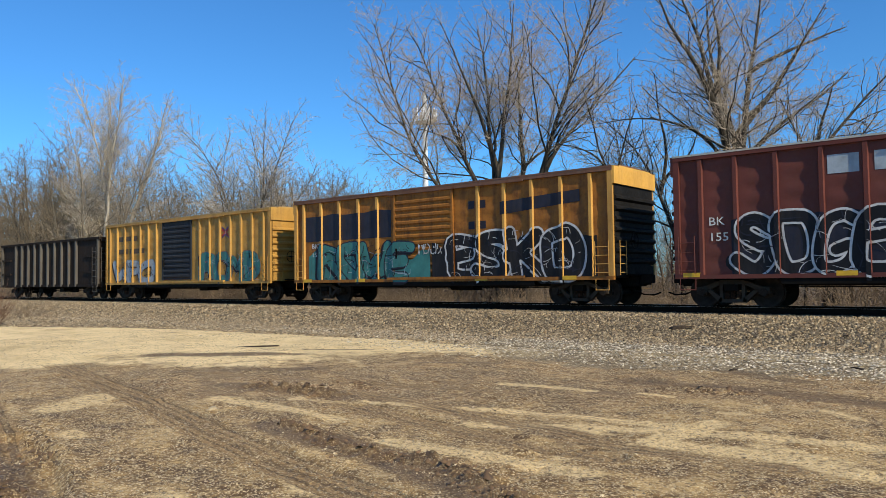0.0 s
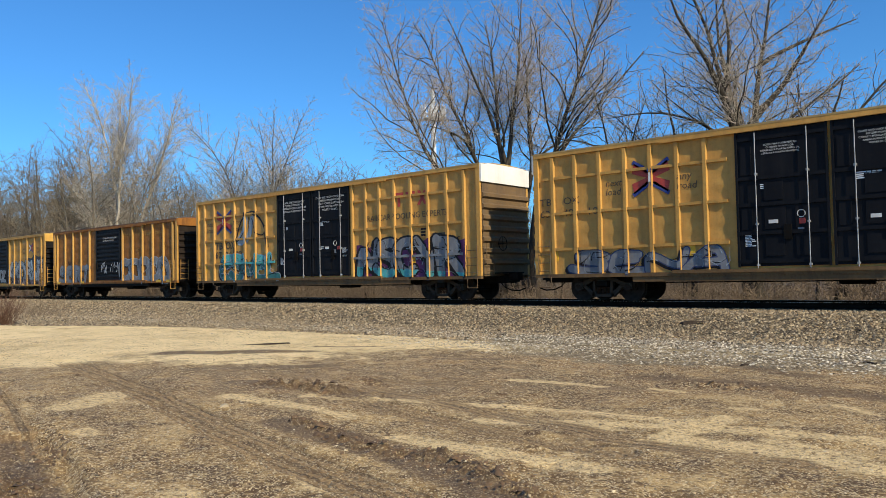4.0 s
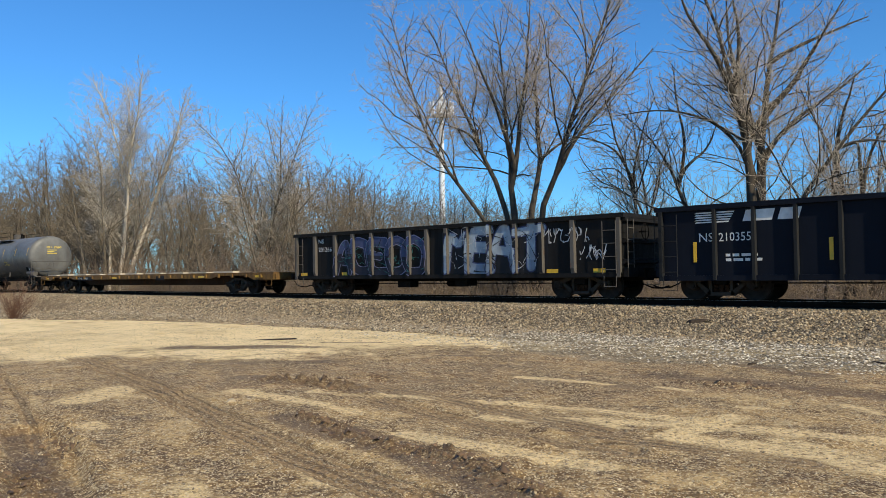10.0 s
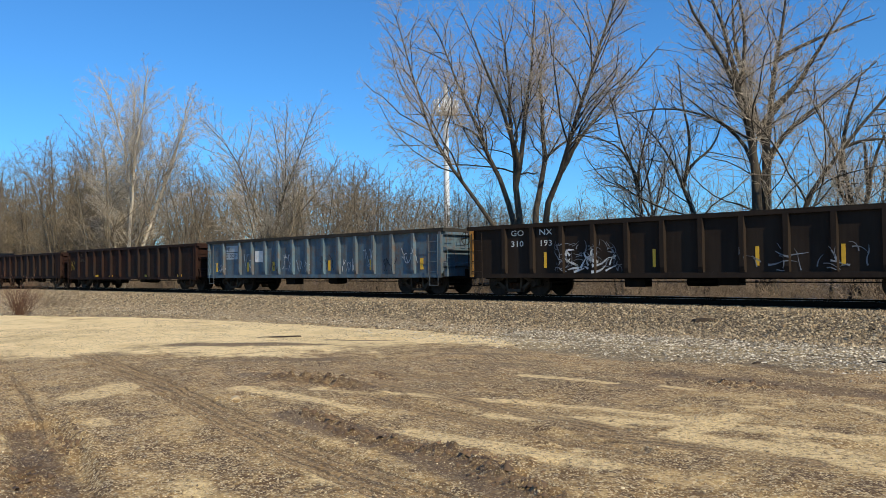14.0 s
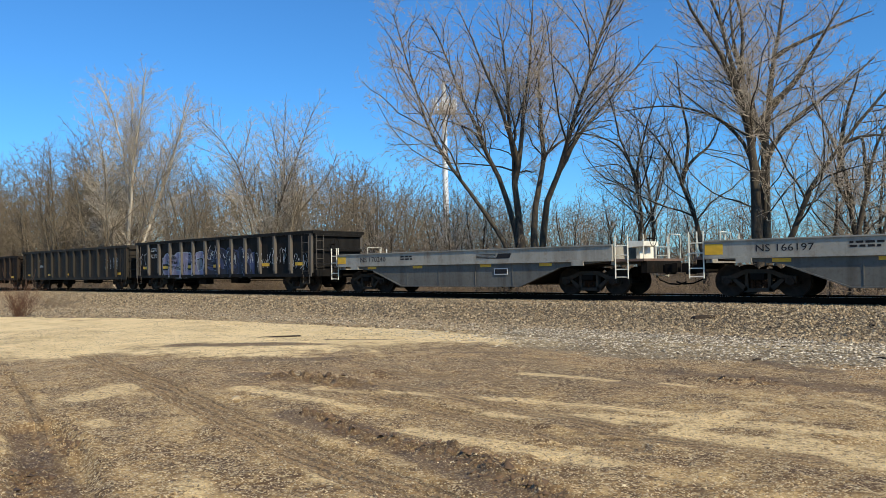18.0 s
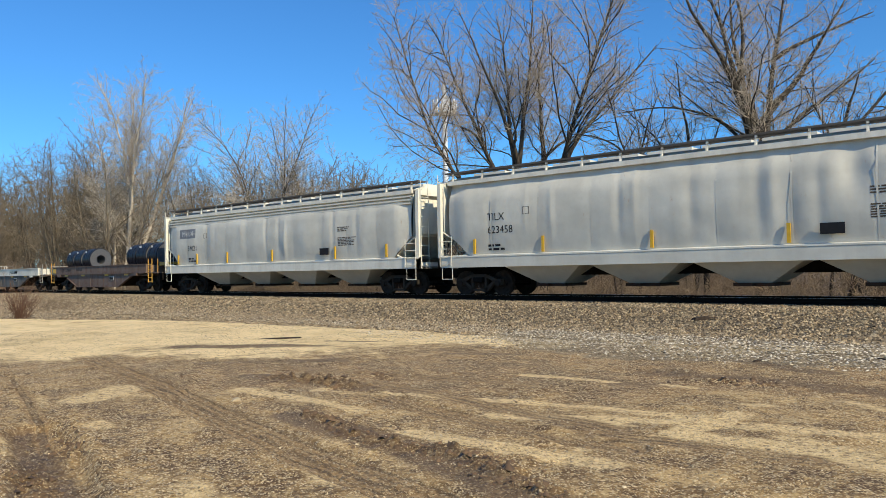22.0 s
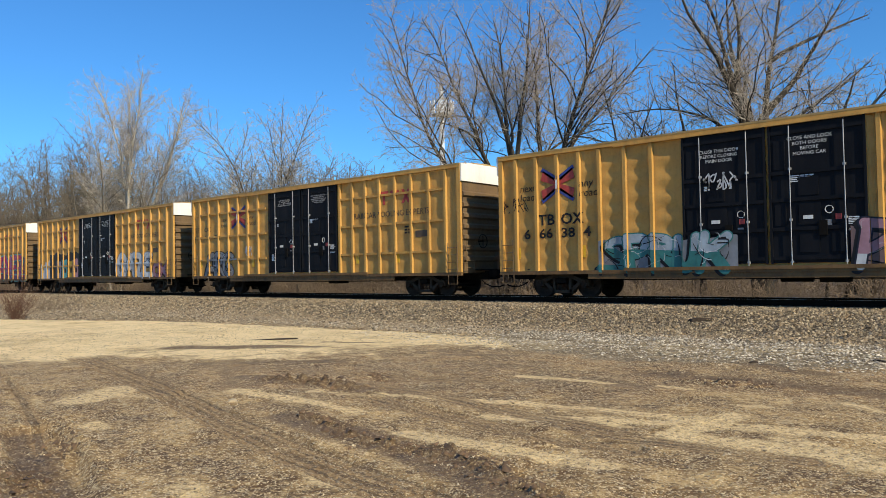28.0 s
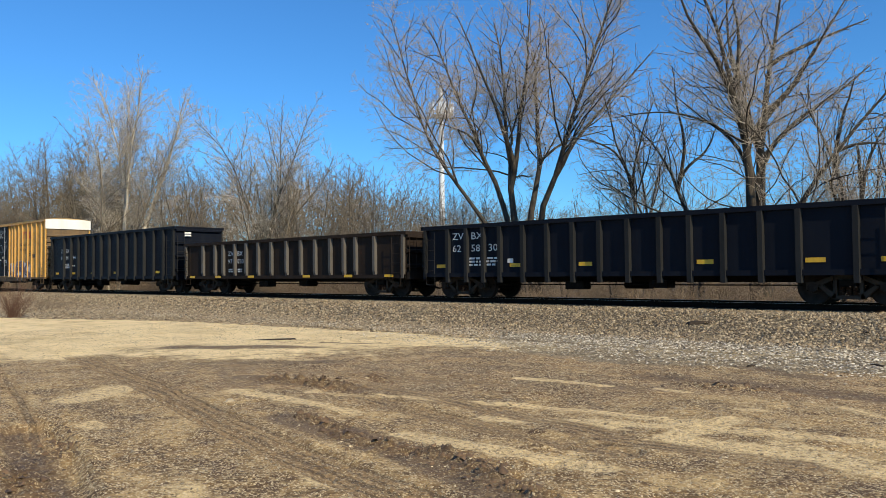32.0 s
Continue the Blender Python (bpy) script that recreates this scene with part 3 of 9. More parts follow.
def ground_height(x, y):
    z = np.full_like(x, LOT)
    # ballast shoulder on both sides of the track
    z = np.where(y > -8, LOT + 0.02 + (0.45 - 0.02) * smooth(-5.2, -1.75, y), z)
    z = np.where((y > -1.75) & (y < 3.25), -0.2, z)
    far = y > 3.25
    z = np.where(far, -0.2 - 1.0 * smooth(3.25, 6.0, y) - 0.5 * smooth(8, 30, y), z)
    lot = smooth(-7.6, -9.0, y)
    z = z + lot * (0.035 * waves(x, y, 6.0, 1) + 0.016 * waves(x, y, 1.7, 2) + smooth(-0.25, 0.3, waves(x, y, 2.3, 7)) * (0.026 * waves(x, y, 0.55, 3) + 0.020 * waves(x, y, 0.24, 4)))
    z = z + np.where(far, 0.16 * waves(x, y, 9.0, 5) + 0.05 * waves(x, y, 2.0, 6), 0)
    near = (y < -9) & (x > -20) & (x < 6)
    for line, half, depth in RUTS:
        d, along = line_distance(line, x, y)
        worn = 0.65 + 0.45 * waves(x, y, 2.2, 11)
        floor_ = -depth * (1 - smooth(half * 0.75, half * 1.05, d))
        lip = depth * 0.75 * np.exp(-((d - half * 1.22) / (half * 0.2)) ** 2) * (0.4 + 1.1 * np.clip(waves(x, y, 0.45, 12), 0, 1))
        cleat = 0.009 * np.sin(along * 2 * math.pi / 0.085 + 3.0 * np.abs(d)) * (d < half * 0.72)
        grooves = 0
        z = z + np.where(near, worn * (floor_ + lip) + cleat + grooves, 0)
    for cx, cy, hl, hw, up, head in CHURN:
        a = radians(head)
        u, w = (x - cx) * math.cos(a) + (y - cy) * math.sin(a), -(x - cx) * math.sin(a) + (y - cy) * math.cos(a)
        mask = np.exp(-(u / hl) ** 4 - (w / hw) ** 2)
        z = z + mask * up * (0.45 + 1.6 * waves(x, y, 0.16, 21) + 0.9 * waves(x, y, 0.4, 22))
    return z


def spaced(*runs):
    out = []
    for a, b, n in runs:
        out += list(np.linspace(a, b, n, endpoint=False))
    return np.array(out)


gx = spaced((-1500, -200, 14), (-200, -60, 30), (-60, -30, 70), (-30, -14, 130), (-14, 4, 330), (4, 16, 40), (16, 120, 20), (120, 1500, 12))
gy = spaced((-900, -60, 12), (-60, -24, 14), (-24, -20.6, 10), (-20.6, -12.5, 180), (-12.5, -8, 66), (-8, -1.5, 22), (-1.5, 3.2, 6), (3.2, 14, 24), (14, 60, 26), (60, 1500, 16))
X, Y = np.meshgrid(gx, gy)
Z = ground_height(X, Y)
nx, ny = len(gx), len(gy)
idx = np.arange(nx * ny).reshape(ny, nx)
quads = np.stack([idx[:-1, :-1], idx[:-1, 1:], idx[1:, 1:], idx[1:, :-1]], -1).reshape(-1, 4)
gm = big_mesh("ground", np.stack([X, Y, Z], -1).reshape(-1, 3), quads, GROUND)
gm.shade_smooth()
got = soil_masks(X.ravel(), Y.ravel())
for name, three in (("soil", got[:3]), ("wear", got[3:]), ("tyre", tyre_masks(X.ravel(), Y.ravel()))):
    layer = gm.color_attributes.new(name, "FLOAT_COLOR", "POINT")
    layer.data.foreach_set("color", np.stack([*three, np.ones(len(three[0]))], 1).astype(np.float32).ravel())
tagged(new("ground", gm), "rutted sandy dirt lot with brown mud and a gravel edge", "ground", kind="structure")


def scatter(n, x0, x1, y0, y1, power=1.0):
    """Points on the ground, thicker towards the near end of the stretch."""
    x = x1 - (x1 - x0) * RNG.uniform(0, 1, n) ** power
    y = RNG.uniform(y0, y1, n)
    return x, y, ground_height(x, y)


bx, by, bz = scatter(84000, -62, 4, -6.2, 2.6, 1.7)
keep = (by < -0.1) | (RNG.uniform(0, 1, len(bx)) < 0.35)
bx, by, bz = bx[keep], by[keep], bz[keep]
size = RNG.uniform(0.020, 0.048, len(bx)) * np.interp(bx, [-40, -10], [1.5, 1.0])
tagged(new("ballast", stones("ballast", np.stack([bx, by, bz + size * 0.3], 1), size, BALLAST, 0.8)), "crushed grey and tan stone ballast beside the rails", "ballast", kind="stuff")
bx, by, bz = scatter(46000, -36, 4, -10.4, -5.6, 1.2)
keep = RNG.uniform(0, 1, len(bx)) < np.where(by > -7.6, 1.0, np.clip((bx + 16) / 8, 0.03, 1)) * np.clip((by + 10.4) / 2.4, 0.04, 1)
bx, by, bz = bx[keep], by[keep], bz[keep]
size = RNG.uniform(0.010, 0.038, len(bx))
tagged(new("spilled_gravel", stones("spilled_gravel", np.stack([bx, by, bz + size * 0.25], 1), size, CHIP, 0.45)), "thin spread of pale gravel at the foot of the ballast", "gravel", kind="stuff")
bx, by, bz = scatter(190000, -24, 3, -20.6, -8.2, 0.8)
clump = 0.5 + 0.5 * waves(bx, by, 2.6, 31)
keep = RNG.uniform(0, 1, len(bx)) < 1.1 * clump ** 1.6 + 0.05
bx, by, bz = bx[keep], by[keep], bz[keep]
size = RNG.gamma(1.7, 0.0024, len(bx)) + 0.0038
tagged(new("pebbles", stones("pebbles", np.stack([bx, by, bz + size * 0.3], 1), np.minimum(size, 0.028), PEBBLE, 0.75)), "small pale pebbles strewn over the dirt lot", "pebbles", kind="stuff")
bx = RNG.uniform(-64, -11, 26000)
toe = np.interp(bx, [-60, -32.5, -23.9, -12.7, -10.3], [-12, -11.5, -8.5, -7.85, -8.1])
by = toe + (-5.6 - toe) * RNG.uniform(-0.04, 1, len(bx))
size = RNG.uniform(0.018, 0.044, len(bx)) * np.interp(bx, [-40, -10], [1.5, 1.0])
tagged(new("ballast_foot", stones("ballast_foot", np.stack([bx, by, ground_height(bx, by) + size * 0.3], 1), size, BALLAST, 0.7)), "crushed stone spread along the foot of the ballast", "ballast", kind="stuff")
cl = []
for cx, cy, hl, hw, up, head in CHURN:
    a, n = radians(head), int(150 * hl)
    u, w = RNG.normal(0, hl * 0.55, n), RNG.normal(0, hw * 0.8, n)
    cl.append(np.stack([cx + u * math.cos(a) - w * math.sin(a), cy + u * math.sin(a) + w * math.cos(a)], 1))
cl = np.concatenate(cl)
cz = ground_height(cl[:, 0], cl[:, 1])
size = RNG.gamma(2.0, 0.008, len(cl)) + 0.006
tagged(new("mud_clods", stones("mud_clods", np.stack([cl[:, 0], cl[:, 1], cz + size * 0.15], 1), np.minimum(size, 0.05), CLOD, 0.7)), "dark torn clods of mud along the ruts", "mud", kind="stuff")

# scraps lying about
def scrap(name, label, x, y, turn, l, w, h, material):
    r, b = random.Random(int(l * 100)), Build()
    b.prism_y([(-l / 2, -0.02), (l / 2, -0.02), (l / 2 - 0.03, h), (0.1 * l, h * 1.3), (-l / 2 + 0.05, h * 0.8)], -w / 2, w / 2)
    ob = new(name, b.mesh(name))
    ob.data.materials.append(material)
    ob.matrix_basis = pose(x, y, float(ground_height(np.array([x]), np.array([y]))[0]), r.uniform(-3, 3), 0, turn)
    return tagged(ob, label, "debris")


scrap("plank", "dark weathered plank lying on the sandy edge", -15.3, -11.15, 60, 1.25, 0.12, 0.02, TIE)
scrap("broken_tie", "broken piece of dark tie lying on the ballast", -7.55, -3.5, 48, 0.6, 0.2, 0.06, TIE)
scrap("stone_slab", "small pale slab lying on the brown dirt", -8.24, -17.0, 60, 0.15, 0.08, 0.03, PEBBLE)
for i, (x, y) in enumerate(((-4.4, -7.6), (-4.2, -9.7), (-12.0, -5.6), (-16.5, -5.0), (-9.6, -5.4), (-2.6, -8.3), (-14.2, -6.6))):
    scrap("wood_scrap", "short dark splinter of wood among the gravel", x, y, 30 + 23 * i, 0.16 + 0.03 * i, 0.05, 0.02, TIE)

# ---- track ----
RAIL = [(-0.070, -0.172), (0.070, -0.172), (0.070, -0.160), (0.010, -0.140), (0.010, -0.045), (0.036, -0.036), (0.036, -0.004), (0.030, 0.0), (-0.030, 0.0), (-0.036, -0.004),
        (-0.036, -0.036), (-0.010, -0.045), (-0.010, -0.140), (-0.070, -0.160)]
for y0 in (0.0, 2 * MID):
    rail = new("rail", Build().prism_x([(y0 + y, z) for y, z in RAIL], -420, 160).mesh("rail"))
    rail.data.materials.append(RAILSTEEL)
    tagged(rail, "dark rusty steel rail on wooden ties", "rail", "rails of the track", kind="structure")
    part("rail_head", Build().box(-420, 160, y0 - 0.026, y0 + 0.026, 0.0, 0.003), RAILTOP, rail, "polished running surface")
tie_mesh = Build().box(-0.115, 0.115, MID - 1.3, MID + 1.3, -0.35, -0.172).mesh("tie")
tie_mesh.materials.append(TIE)
ties = tagged(new("track_bed"), "dark creosoted wooden ties half sunk in ballast", "ties", kind="structure")
for i in range(170):
    t = part("tie", tie_mesh, TIE, ties)
    t.location = (-84 + i * 0.533 + random.uniform(-0.02, 0.02), random.uniform(-0.05, 0.05), random.uniform(-0.012, 0.0))

# ---- trees ----
class Twigs:
    """Branches as tapered tubes: thick ones with six sides, thin ones with three."""

    def __init__(self, coarse=False):
        self.coarse = coarse
        self.v = {0: [], 1: []}
        self.f = {0: [], 1: []}

    def branch(self, pts, radii):
        r0 = radii[0]
        fine = r0 < 0.03
        k = 2 if self.coarse and r0 < 0.02 else 3 if fine or self.coarse else (4 if r0 < 0.07 else (6 if r0 < 0.16 else 9))
        v, f = self.v[int(fine)], self.f[int(fine)]
        n0, n = len(v), len(pts)
        for i, p in enumerate(pts):
            d = pts[min(i + 1, n - 1)] - pts[max(i - 1, 0)]
            a = d.orthogonal().normalized()
            b = d.cross(a).normalized()
            r = radii[i]
            for j in range(k):
                c, s = math.cos(2 * math.pi * j / k), math.sin(2 * math.pi * j / k)
                v.append(p + a * (c * r) + b * (s * r))
        for i in range(n - 1):
            for j in range(k if k > 2 else 1):
                a, b = n0 + i * k + j, n0 + i * k + (j + 1) % k
                f.append((a, b, b + k, a + k))

    def meshes(self, mats):
        out = []
        for i, name in ((0, "trunk"), (1, "crown")):
            if self.f[i]:
                me = big_mesh(name, np.array([tuple(p) for p in self.v[i]]), np.array(self.f[i]), mats[i])
                if i == 0:
                    me.shade_smooth()
                out.append(me)
        return out


def unit(rng):
    return Vector((rng.gauss(0, 1), rng.gauss(0, 1), rng.gauss(0, 1))).normalized()


def grow(tw, rng, start, way, r, thin, reach=2.5, up=0.03, wander=0.07, bare=0.0, fork=(26, 46), power=0.48):
    """A limb that forks on and on: at each fork the cross-section is shared out, and the rest goes on thinner."""
    todo = [(start, way.normalized(), r, bare, rng.uniform(0, 6.28))]
    while todo:
        p, d, r, clear, roll = todo.pop()
        pts, radii, run = [p.copy()], [r * (1.12 if clear else 1.0)], 0.0
        stout = r > 0.03
        while r > thin:
            if stout and r < 0.027:
                todo.append((p.copy(), d.copy(), r, 0.0, roll))
                break
            step = reach * 1.12 * r ** 0.55 * rng.uniform(0.6, 1.35)
            n = 2 if r > 0.035 else 1
            for i in range(n):
                d = (d + unit(rng) * wander + Vector((0, 0, up))).normalized()
                p = p + d * (step / n)
                pts.append(p.copy())
                radii.append(r * (1 - 0.04 * (i + 1)))
            run += step
            if run < clear:
                r *= 0.97
                continue
            share = rng.uniform(0.10, 0.32) if rng.random() > 0.16 else rng.uniform(0.36, 0.5)
            roll += 2.4 + rng.uniform(-0.5, 0.5)
            a = d.orthogonal().normalized()
            side = a * math.cos(roll) + d.cross(a) * math.sin(roll)
            ang = radians(rng.uniform(*fork))
            todo.append((p.copy(), (d * math.cos(ang) + side * math.sin(ang)).normalized(), r * share ** power, 0.0, rng.uniform(0, 6.28)))
            d = (d - side * (0.45 * share)).normalized()
            r *= (1 - share) ** power
        if stout and r > thin:
            if len(pts) > 1:
                tw.branch(pts, radii)
            continue
        d = (d + unit(rng) * 0.2).normalized()
        pts.append(p + d * reach * math.sqrt(thin) * 0.9)
        radii.append(thin * 0.45)
        tw.branch(pts, radii)


def tubes(P, R, sides):
    """Tapered tubes round many lines at once: P holds the points of each line, R their radii."""
    n, k = R.shape
    way = np.gradient(P, axis=1)
    way /= np.linalg.norm(way, axis=2, keepdims=True) + 1e-9
    ref = np.eye(3)[np.argmin(np.abs(way.mean(axis=1)), axis=1)][:, None, :]
    a = np.cross(way, ref)
    a /= np.linalg.norm(a, axis=2, keepdims=True) + 1e-9
    b = np.cross(way, a)
    ang = np.arange(sides) * 2 * math.pi / sides
    ring = a[:, :, None, :] * np.cos(ang)[None, None, :, None] + b[:, :, None, :] * np.sin(ang)[None, None, :, None]
    v = P[:, :, None, :] + ring * R[:, :, None, None]
    at = np.arange(n * k * sides).reshape(n, k, sides)
    nxt = np.roll(at, -1, axis=2)
    f = np.stack([at[:, :-1], nxt[:, :-1], nxt[:, 1:], at[:, 1:]], -1)
    return v.reshape(-1, 3), f.reshape(-1, 4)


def grown(rng, start, way, length, k, wander, up):
    """Lines that set out from start along way, wander and turn upwards."""
    P = [start]
    for _ in range(k - 1):
        way = way + rng.normal(0, wander, way.shape) + np.array((0, 0, up))
        way = way / np.linalg.norm(way, axis=1, keepdims=True)
        P.append(P[-1] + way * (length / (k - 1))[:, None])
    return np.stack(P, 1)


def offshoots(rng, P, R, dens, lo, fork, ratio, longest, k, wander, up, thin, stout=0.0092):
    """Branches along each line of P: dens for each metre, from lo of its length on, shorter towards its tip."""
    L = np.linalg.norm(np.diff(P, axis=1), axis=2).sum(1)
    count = np.maximum(1, np.floor(L * dens + rng.uniform(0, 1, len(L)))).astype(int)
    own = np.repeat(np.arange(len(L)), count)
    first = np.repeat(np.cumsum(count) - count, count)
    j = np.arange(len(own)) - first
    lo = np.broadcast_to(lo, len(L))[own]
    t = lo + (0.99 - lo) * (j + rng.uniform(0, 1, len(own))) / count[own]
    at = t * (P.shape[1] - 1)
    i = np.minimum(at.astype(int), P.shape[1] - 2)
    w = (at - i)[:, None]
    start = P[own, i] * (1 - w) + P[own, i + 1] * w
    r = R[own, i] * (1 - w[:, 0]) + R[own, i + 1] * w[:, 0]
    d = P[own, i + 1] - P[own, i]
    d /= np.linalg.norm(d, axis=1, keepdims=True) + 1e-9
    a = np.cross(d, np.eye(3)[np.argmin(np.abs(d), axis=1)])
    a /= np.linalg.norm(a, axis=1, keepdims=True)
    roll = j * 2.4 + rng.uniform(0, 6.28, len(L))[own] + rng.normal(0, 0.5, len(own))
    side = a * np.cos(roll)[:, None] + np.cross(d, a) * np.sin(roll)[:, None]
    ang = np.radians(rng.uniform(fork[0], fork[1], len(own)))[:, None]
    way = d * np.cos(ang) + side * np.sin(ang)
    length = np.minimum(L[own] * rng.uniform(ratio[0], ratio[1], len(own)), longest) * (1.08 - 0.62 * (t - lo) / (1 - lo)) * rng.uniform(0.6, 1.15, len(own))
    r0 = np.clip(np.minimum(r * rng.uniform(0.45, 0.72, len(own)), stout * length + 0.003), thin, None)
    Q = grown(rng, start, way, length, k, wander, up)
    taper = np.linspace(1, 0.32, k)[None, :]
    return Q, np.maximum(r0[:, None] * taper, thin * 0.55)


def tree_meshes(seed, stems, mats, levels, thin=0.0092, deep=0.35, seg=13):
    """stems: radius at the foot and at the tip, then points (across, up) of its line; levels: the settings of each order of branches.
    The stems spread in depth as they rise, and forked ones begin inside their parent."""
    rng = np.random.default_rng(seed)
    V, F, n = {0: [], 1: []}, {0: [], 1: []}, {0: 0, 1: 0}

    def keep(P, R, sides, kind):
        v, f = tubes(P, R, sides)
        V[kind].append(v)
        F[kind].append(f + n[kind])
        n[kind] += len(v)

    lines, radii = [], []
    stems = sorted(stems, key=lambda q: q[2][1])
    for r0, r1, *pts in stems:
        pts, y0 = np.array(pts, float), 0.0
        if pts[0, 1] > 0.5:
            old = np.concatenate(lines)
            near = old[np.argmin(np.hypot(old[:, 0] - pts[0, 0], old[:, 2] - pts[0, 1]))]
            pts[0], y0 = (near[0], near[2]), near[1]
        s = np.concatenate([[0], np.cumsum(np.hypot(*np.diff(pts, axis=0).T))])
        q = np.linspace(0, s[-1], seg)
        # smoothed corners, a little crookedness, and a lean in depth of its own
        x, z = np.interp(q, s, pts[:, 0]), np.interp(q, s, pts[:, 1])
        for _ in range(2):
            x[1:-1], z[1:-1] = (x[:-2] + 2 * x[1:-1] + x[2:]) / 4, (z[:-2] + 2 * z[1:-1] + z[2:]) / 4
        crook = np.cumsum(rng.normal(0, 0.026, (seg, 2)), axis=0) * s[-1] / 6
        y = y0 + rng.uniform(-deep, deep) * (z - z[0]) + crook[:, 1] - crook[0, 1]
        lines.append(np.stack([x + crook[:, 0] - crook[0, 0], y, z], 1))
        radii.append(r0 + (r1 - r0) * np.linspace(0, 1, seg) ** 0.8)
        if pts[0, 1] < 0.5:
            radii[-1][0] *= 1.25
    P, R = np.array(lines), np.array(radii)
    keep(P, R, 9 if seg > 10 else 5 if seg > 5 else 3, 0)
    bare = np.array([levels[0]["lo"] if pts[0][1] < 0.5 else 0.28 for _, _, *pts in stems])
    for i, lv in enumerate(levels):
        P, R = offshoots(rng, P, R, thin=thin, **(dict(lv, lo=bare) if i == 0 else lv))
        keep(P, R, 4 if i == 0 and seg > 10 else 3, 0 if i == 0 else 1)
    out = []
    for kind, name in ((0, "trunk"), (1, "crown")):
        me = big_mesh(name, np.concatenate(V[kind]), np.concatenate(F[kind]), mats[kind])
        if kind == 0:
            me.shade_smooth()
        out.append(me)
    return out


def set_tree(name, meshes, m, label, category="tree", group=""):
    root = tagged(new(name), label, category, group)
    root.matrix_basis = m
    for me in meshes:
        ob = new(me.name.split(".")[0], me)
        ob.parent = root
    return root


# A tree's own x axis lies across the view.
FACE = math.degrees(0.70)


def foot_z(x, y):
    return float(ground_height(np.array([x]), np.array([y]))[0])


def plant(x, y, turn=FACE, k=1.0):
    return pose(x, y, foot_z(x, y), 0, 0, turn) @ Matrix.Scale(k, 4)


MATS = (BARK, TWIG)
NEAR = [dict(dens=1.7, lo=0.44, fork=(24, 54), ratio=(0.24, 0.46), longest=5.0, k=8, wander=0.17, up=0.035),
        dict(dens=3.5, lo=0.14, fork=(26, 58), ratio=(0.28, 0.55), longest=2.1, k=5, wander=0.2, up=0.03),
        dict(dens=4.6, lo=0.12, fork=(28, 60), ratio=(0.3, 0.62), longest=1.0, k=3, wander=0.22, up=0.02),
        dict(dens=5.4, lo=0.2, fork=(30, 60), ratio=(0.35, 0.65), longest=0.55, k=2, wander=0.1, up=0.0)]
SLIM = [dict(NEAR[0], dens=2.4, lo=0.3, ratio=(0.22, 0.44)), NEAR[1], NEAR[2]]
EDGE = "bare trees behind the track"
spreading = [(0.17, 0.02, (-0.7, -0.4), (-1.1, 3.0), (-2.5, 5.4), (-4.4, 7.6), (-5.3, 9.4), (-6.4, 12.8), (-7.2, 15.8)),
             (0.24, 0.02, (-0.6, -0.4), (-0.9, 4.4), (-2.0, 6.9), (-2.6, 8.8), (-3.3, 10.9), (-4.2, 12.7), (-4.7, 14.9), (-6.0, 17.2)),
             (0.15, 0.02, (-0.6, 7.6), (-0.8, 8.6), (-1.4, 10.2), (-1.9, 11.8), (-2.8, 13.6), (-3.9, 16.2)),
             (0.30, 0.025, (-0.5, -0.4), (-0.7, 3.3), (-0.7, 6.0), (-0.6, 8.4), (-0.8, 11.1), (-0.8, 13.0), (-1.5, 16.8)),
             (0.17, 0.02, (-0.6, 7.2), (-0.5, 8.2), (-0.4, 10.5), (0.1, 12.9), (0.3, 15.4), (0.5, 17.6)),
             (0.27, 0.02, (0.0, -0.4), (-0.1, 4.2), (0.7, 6.9), (1.2, 8.7), (1.1, 9.9), (0.8, 12.0), (0.8, 14.1), (1.7, 17.2)),
             (0.25, 0.02, (0.2, -0.4), (0.2, 4.6), (1.6, 7.8), (2.2, 10.5), (2.6, 12.3), (3.2, 14.7), (3.8, 17.2)),
             (0.13, 0.025, (1.4, 7.4), (1.9, 8.5), (3.4, 10.4), (4.7, 11.9), (6.6, 14.0)),
             (0.09, 0.02, (1.1, 8.7), (1.7, 9.3), (2.8, 9.8), (4.8, 10.3)),
             (0.10, 0.02, (-2.4, 8.6), (-2.9, 9.7), (-3.8, 10.2), (-5.2, 10.6))]
set_tree("tree", tree_meshes(3, spreading, MATS, NEAR), plant(-22.0, 10.5), "large bare tree with many spreading grey-brown stems", group=EDGE)
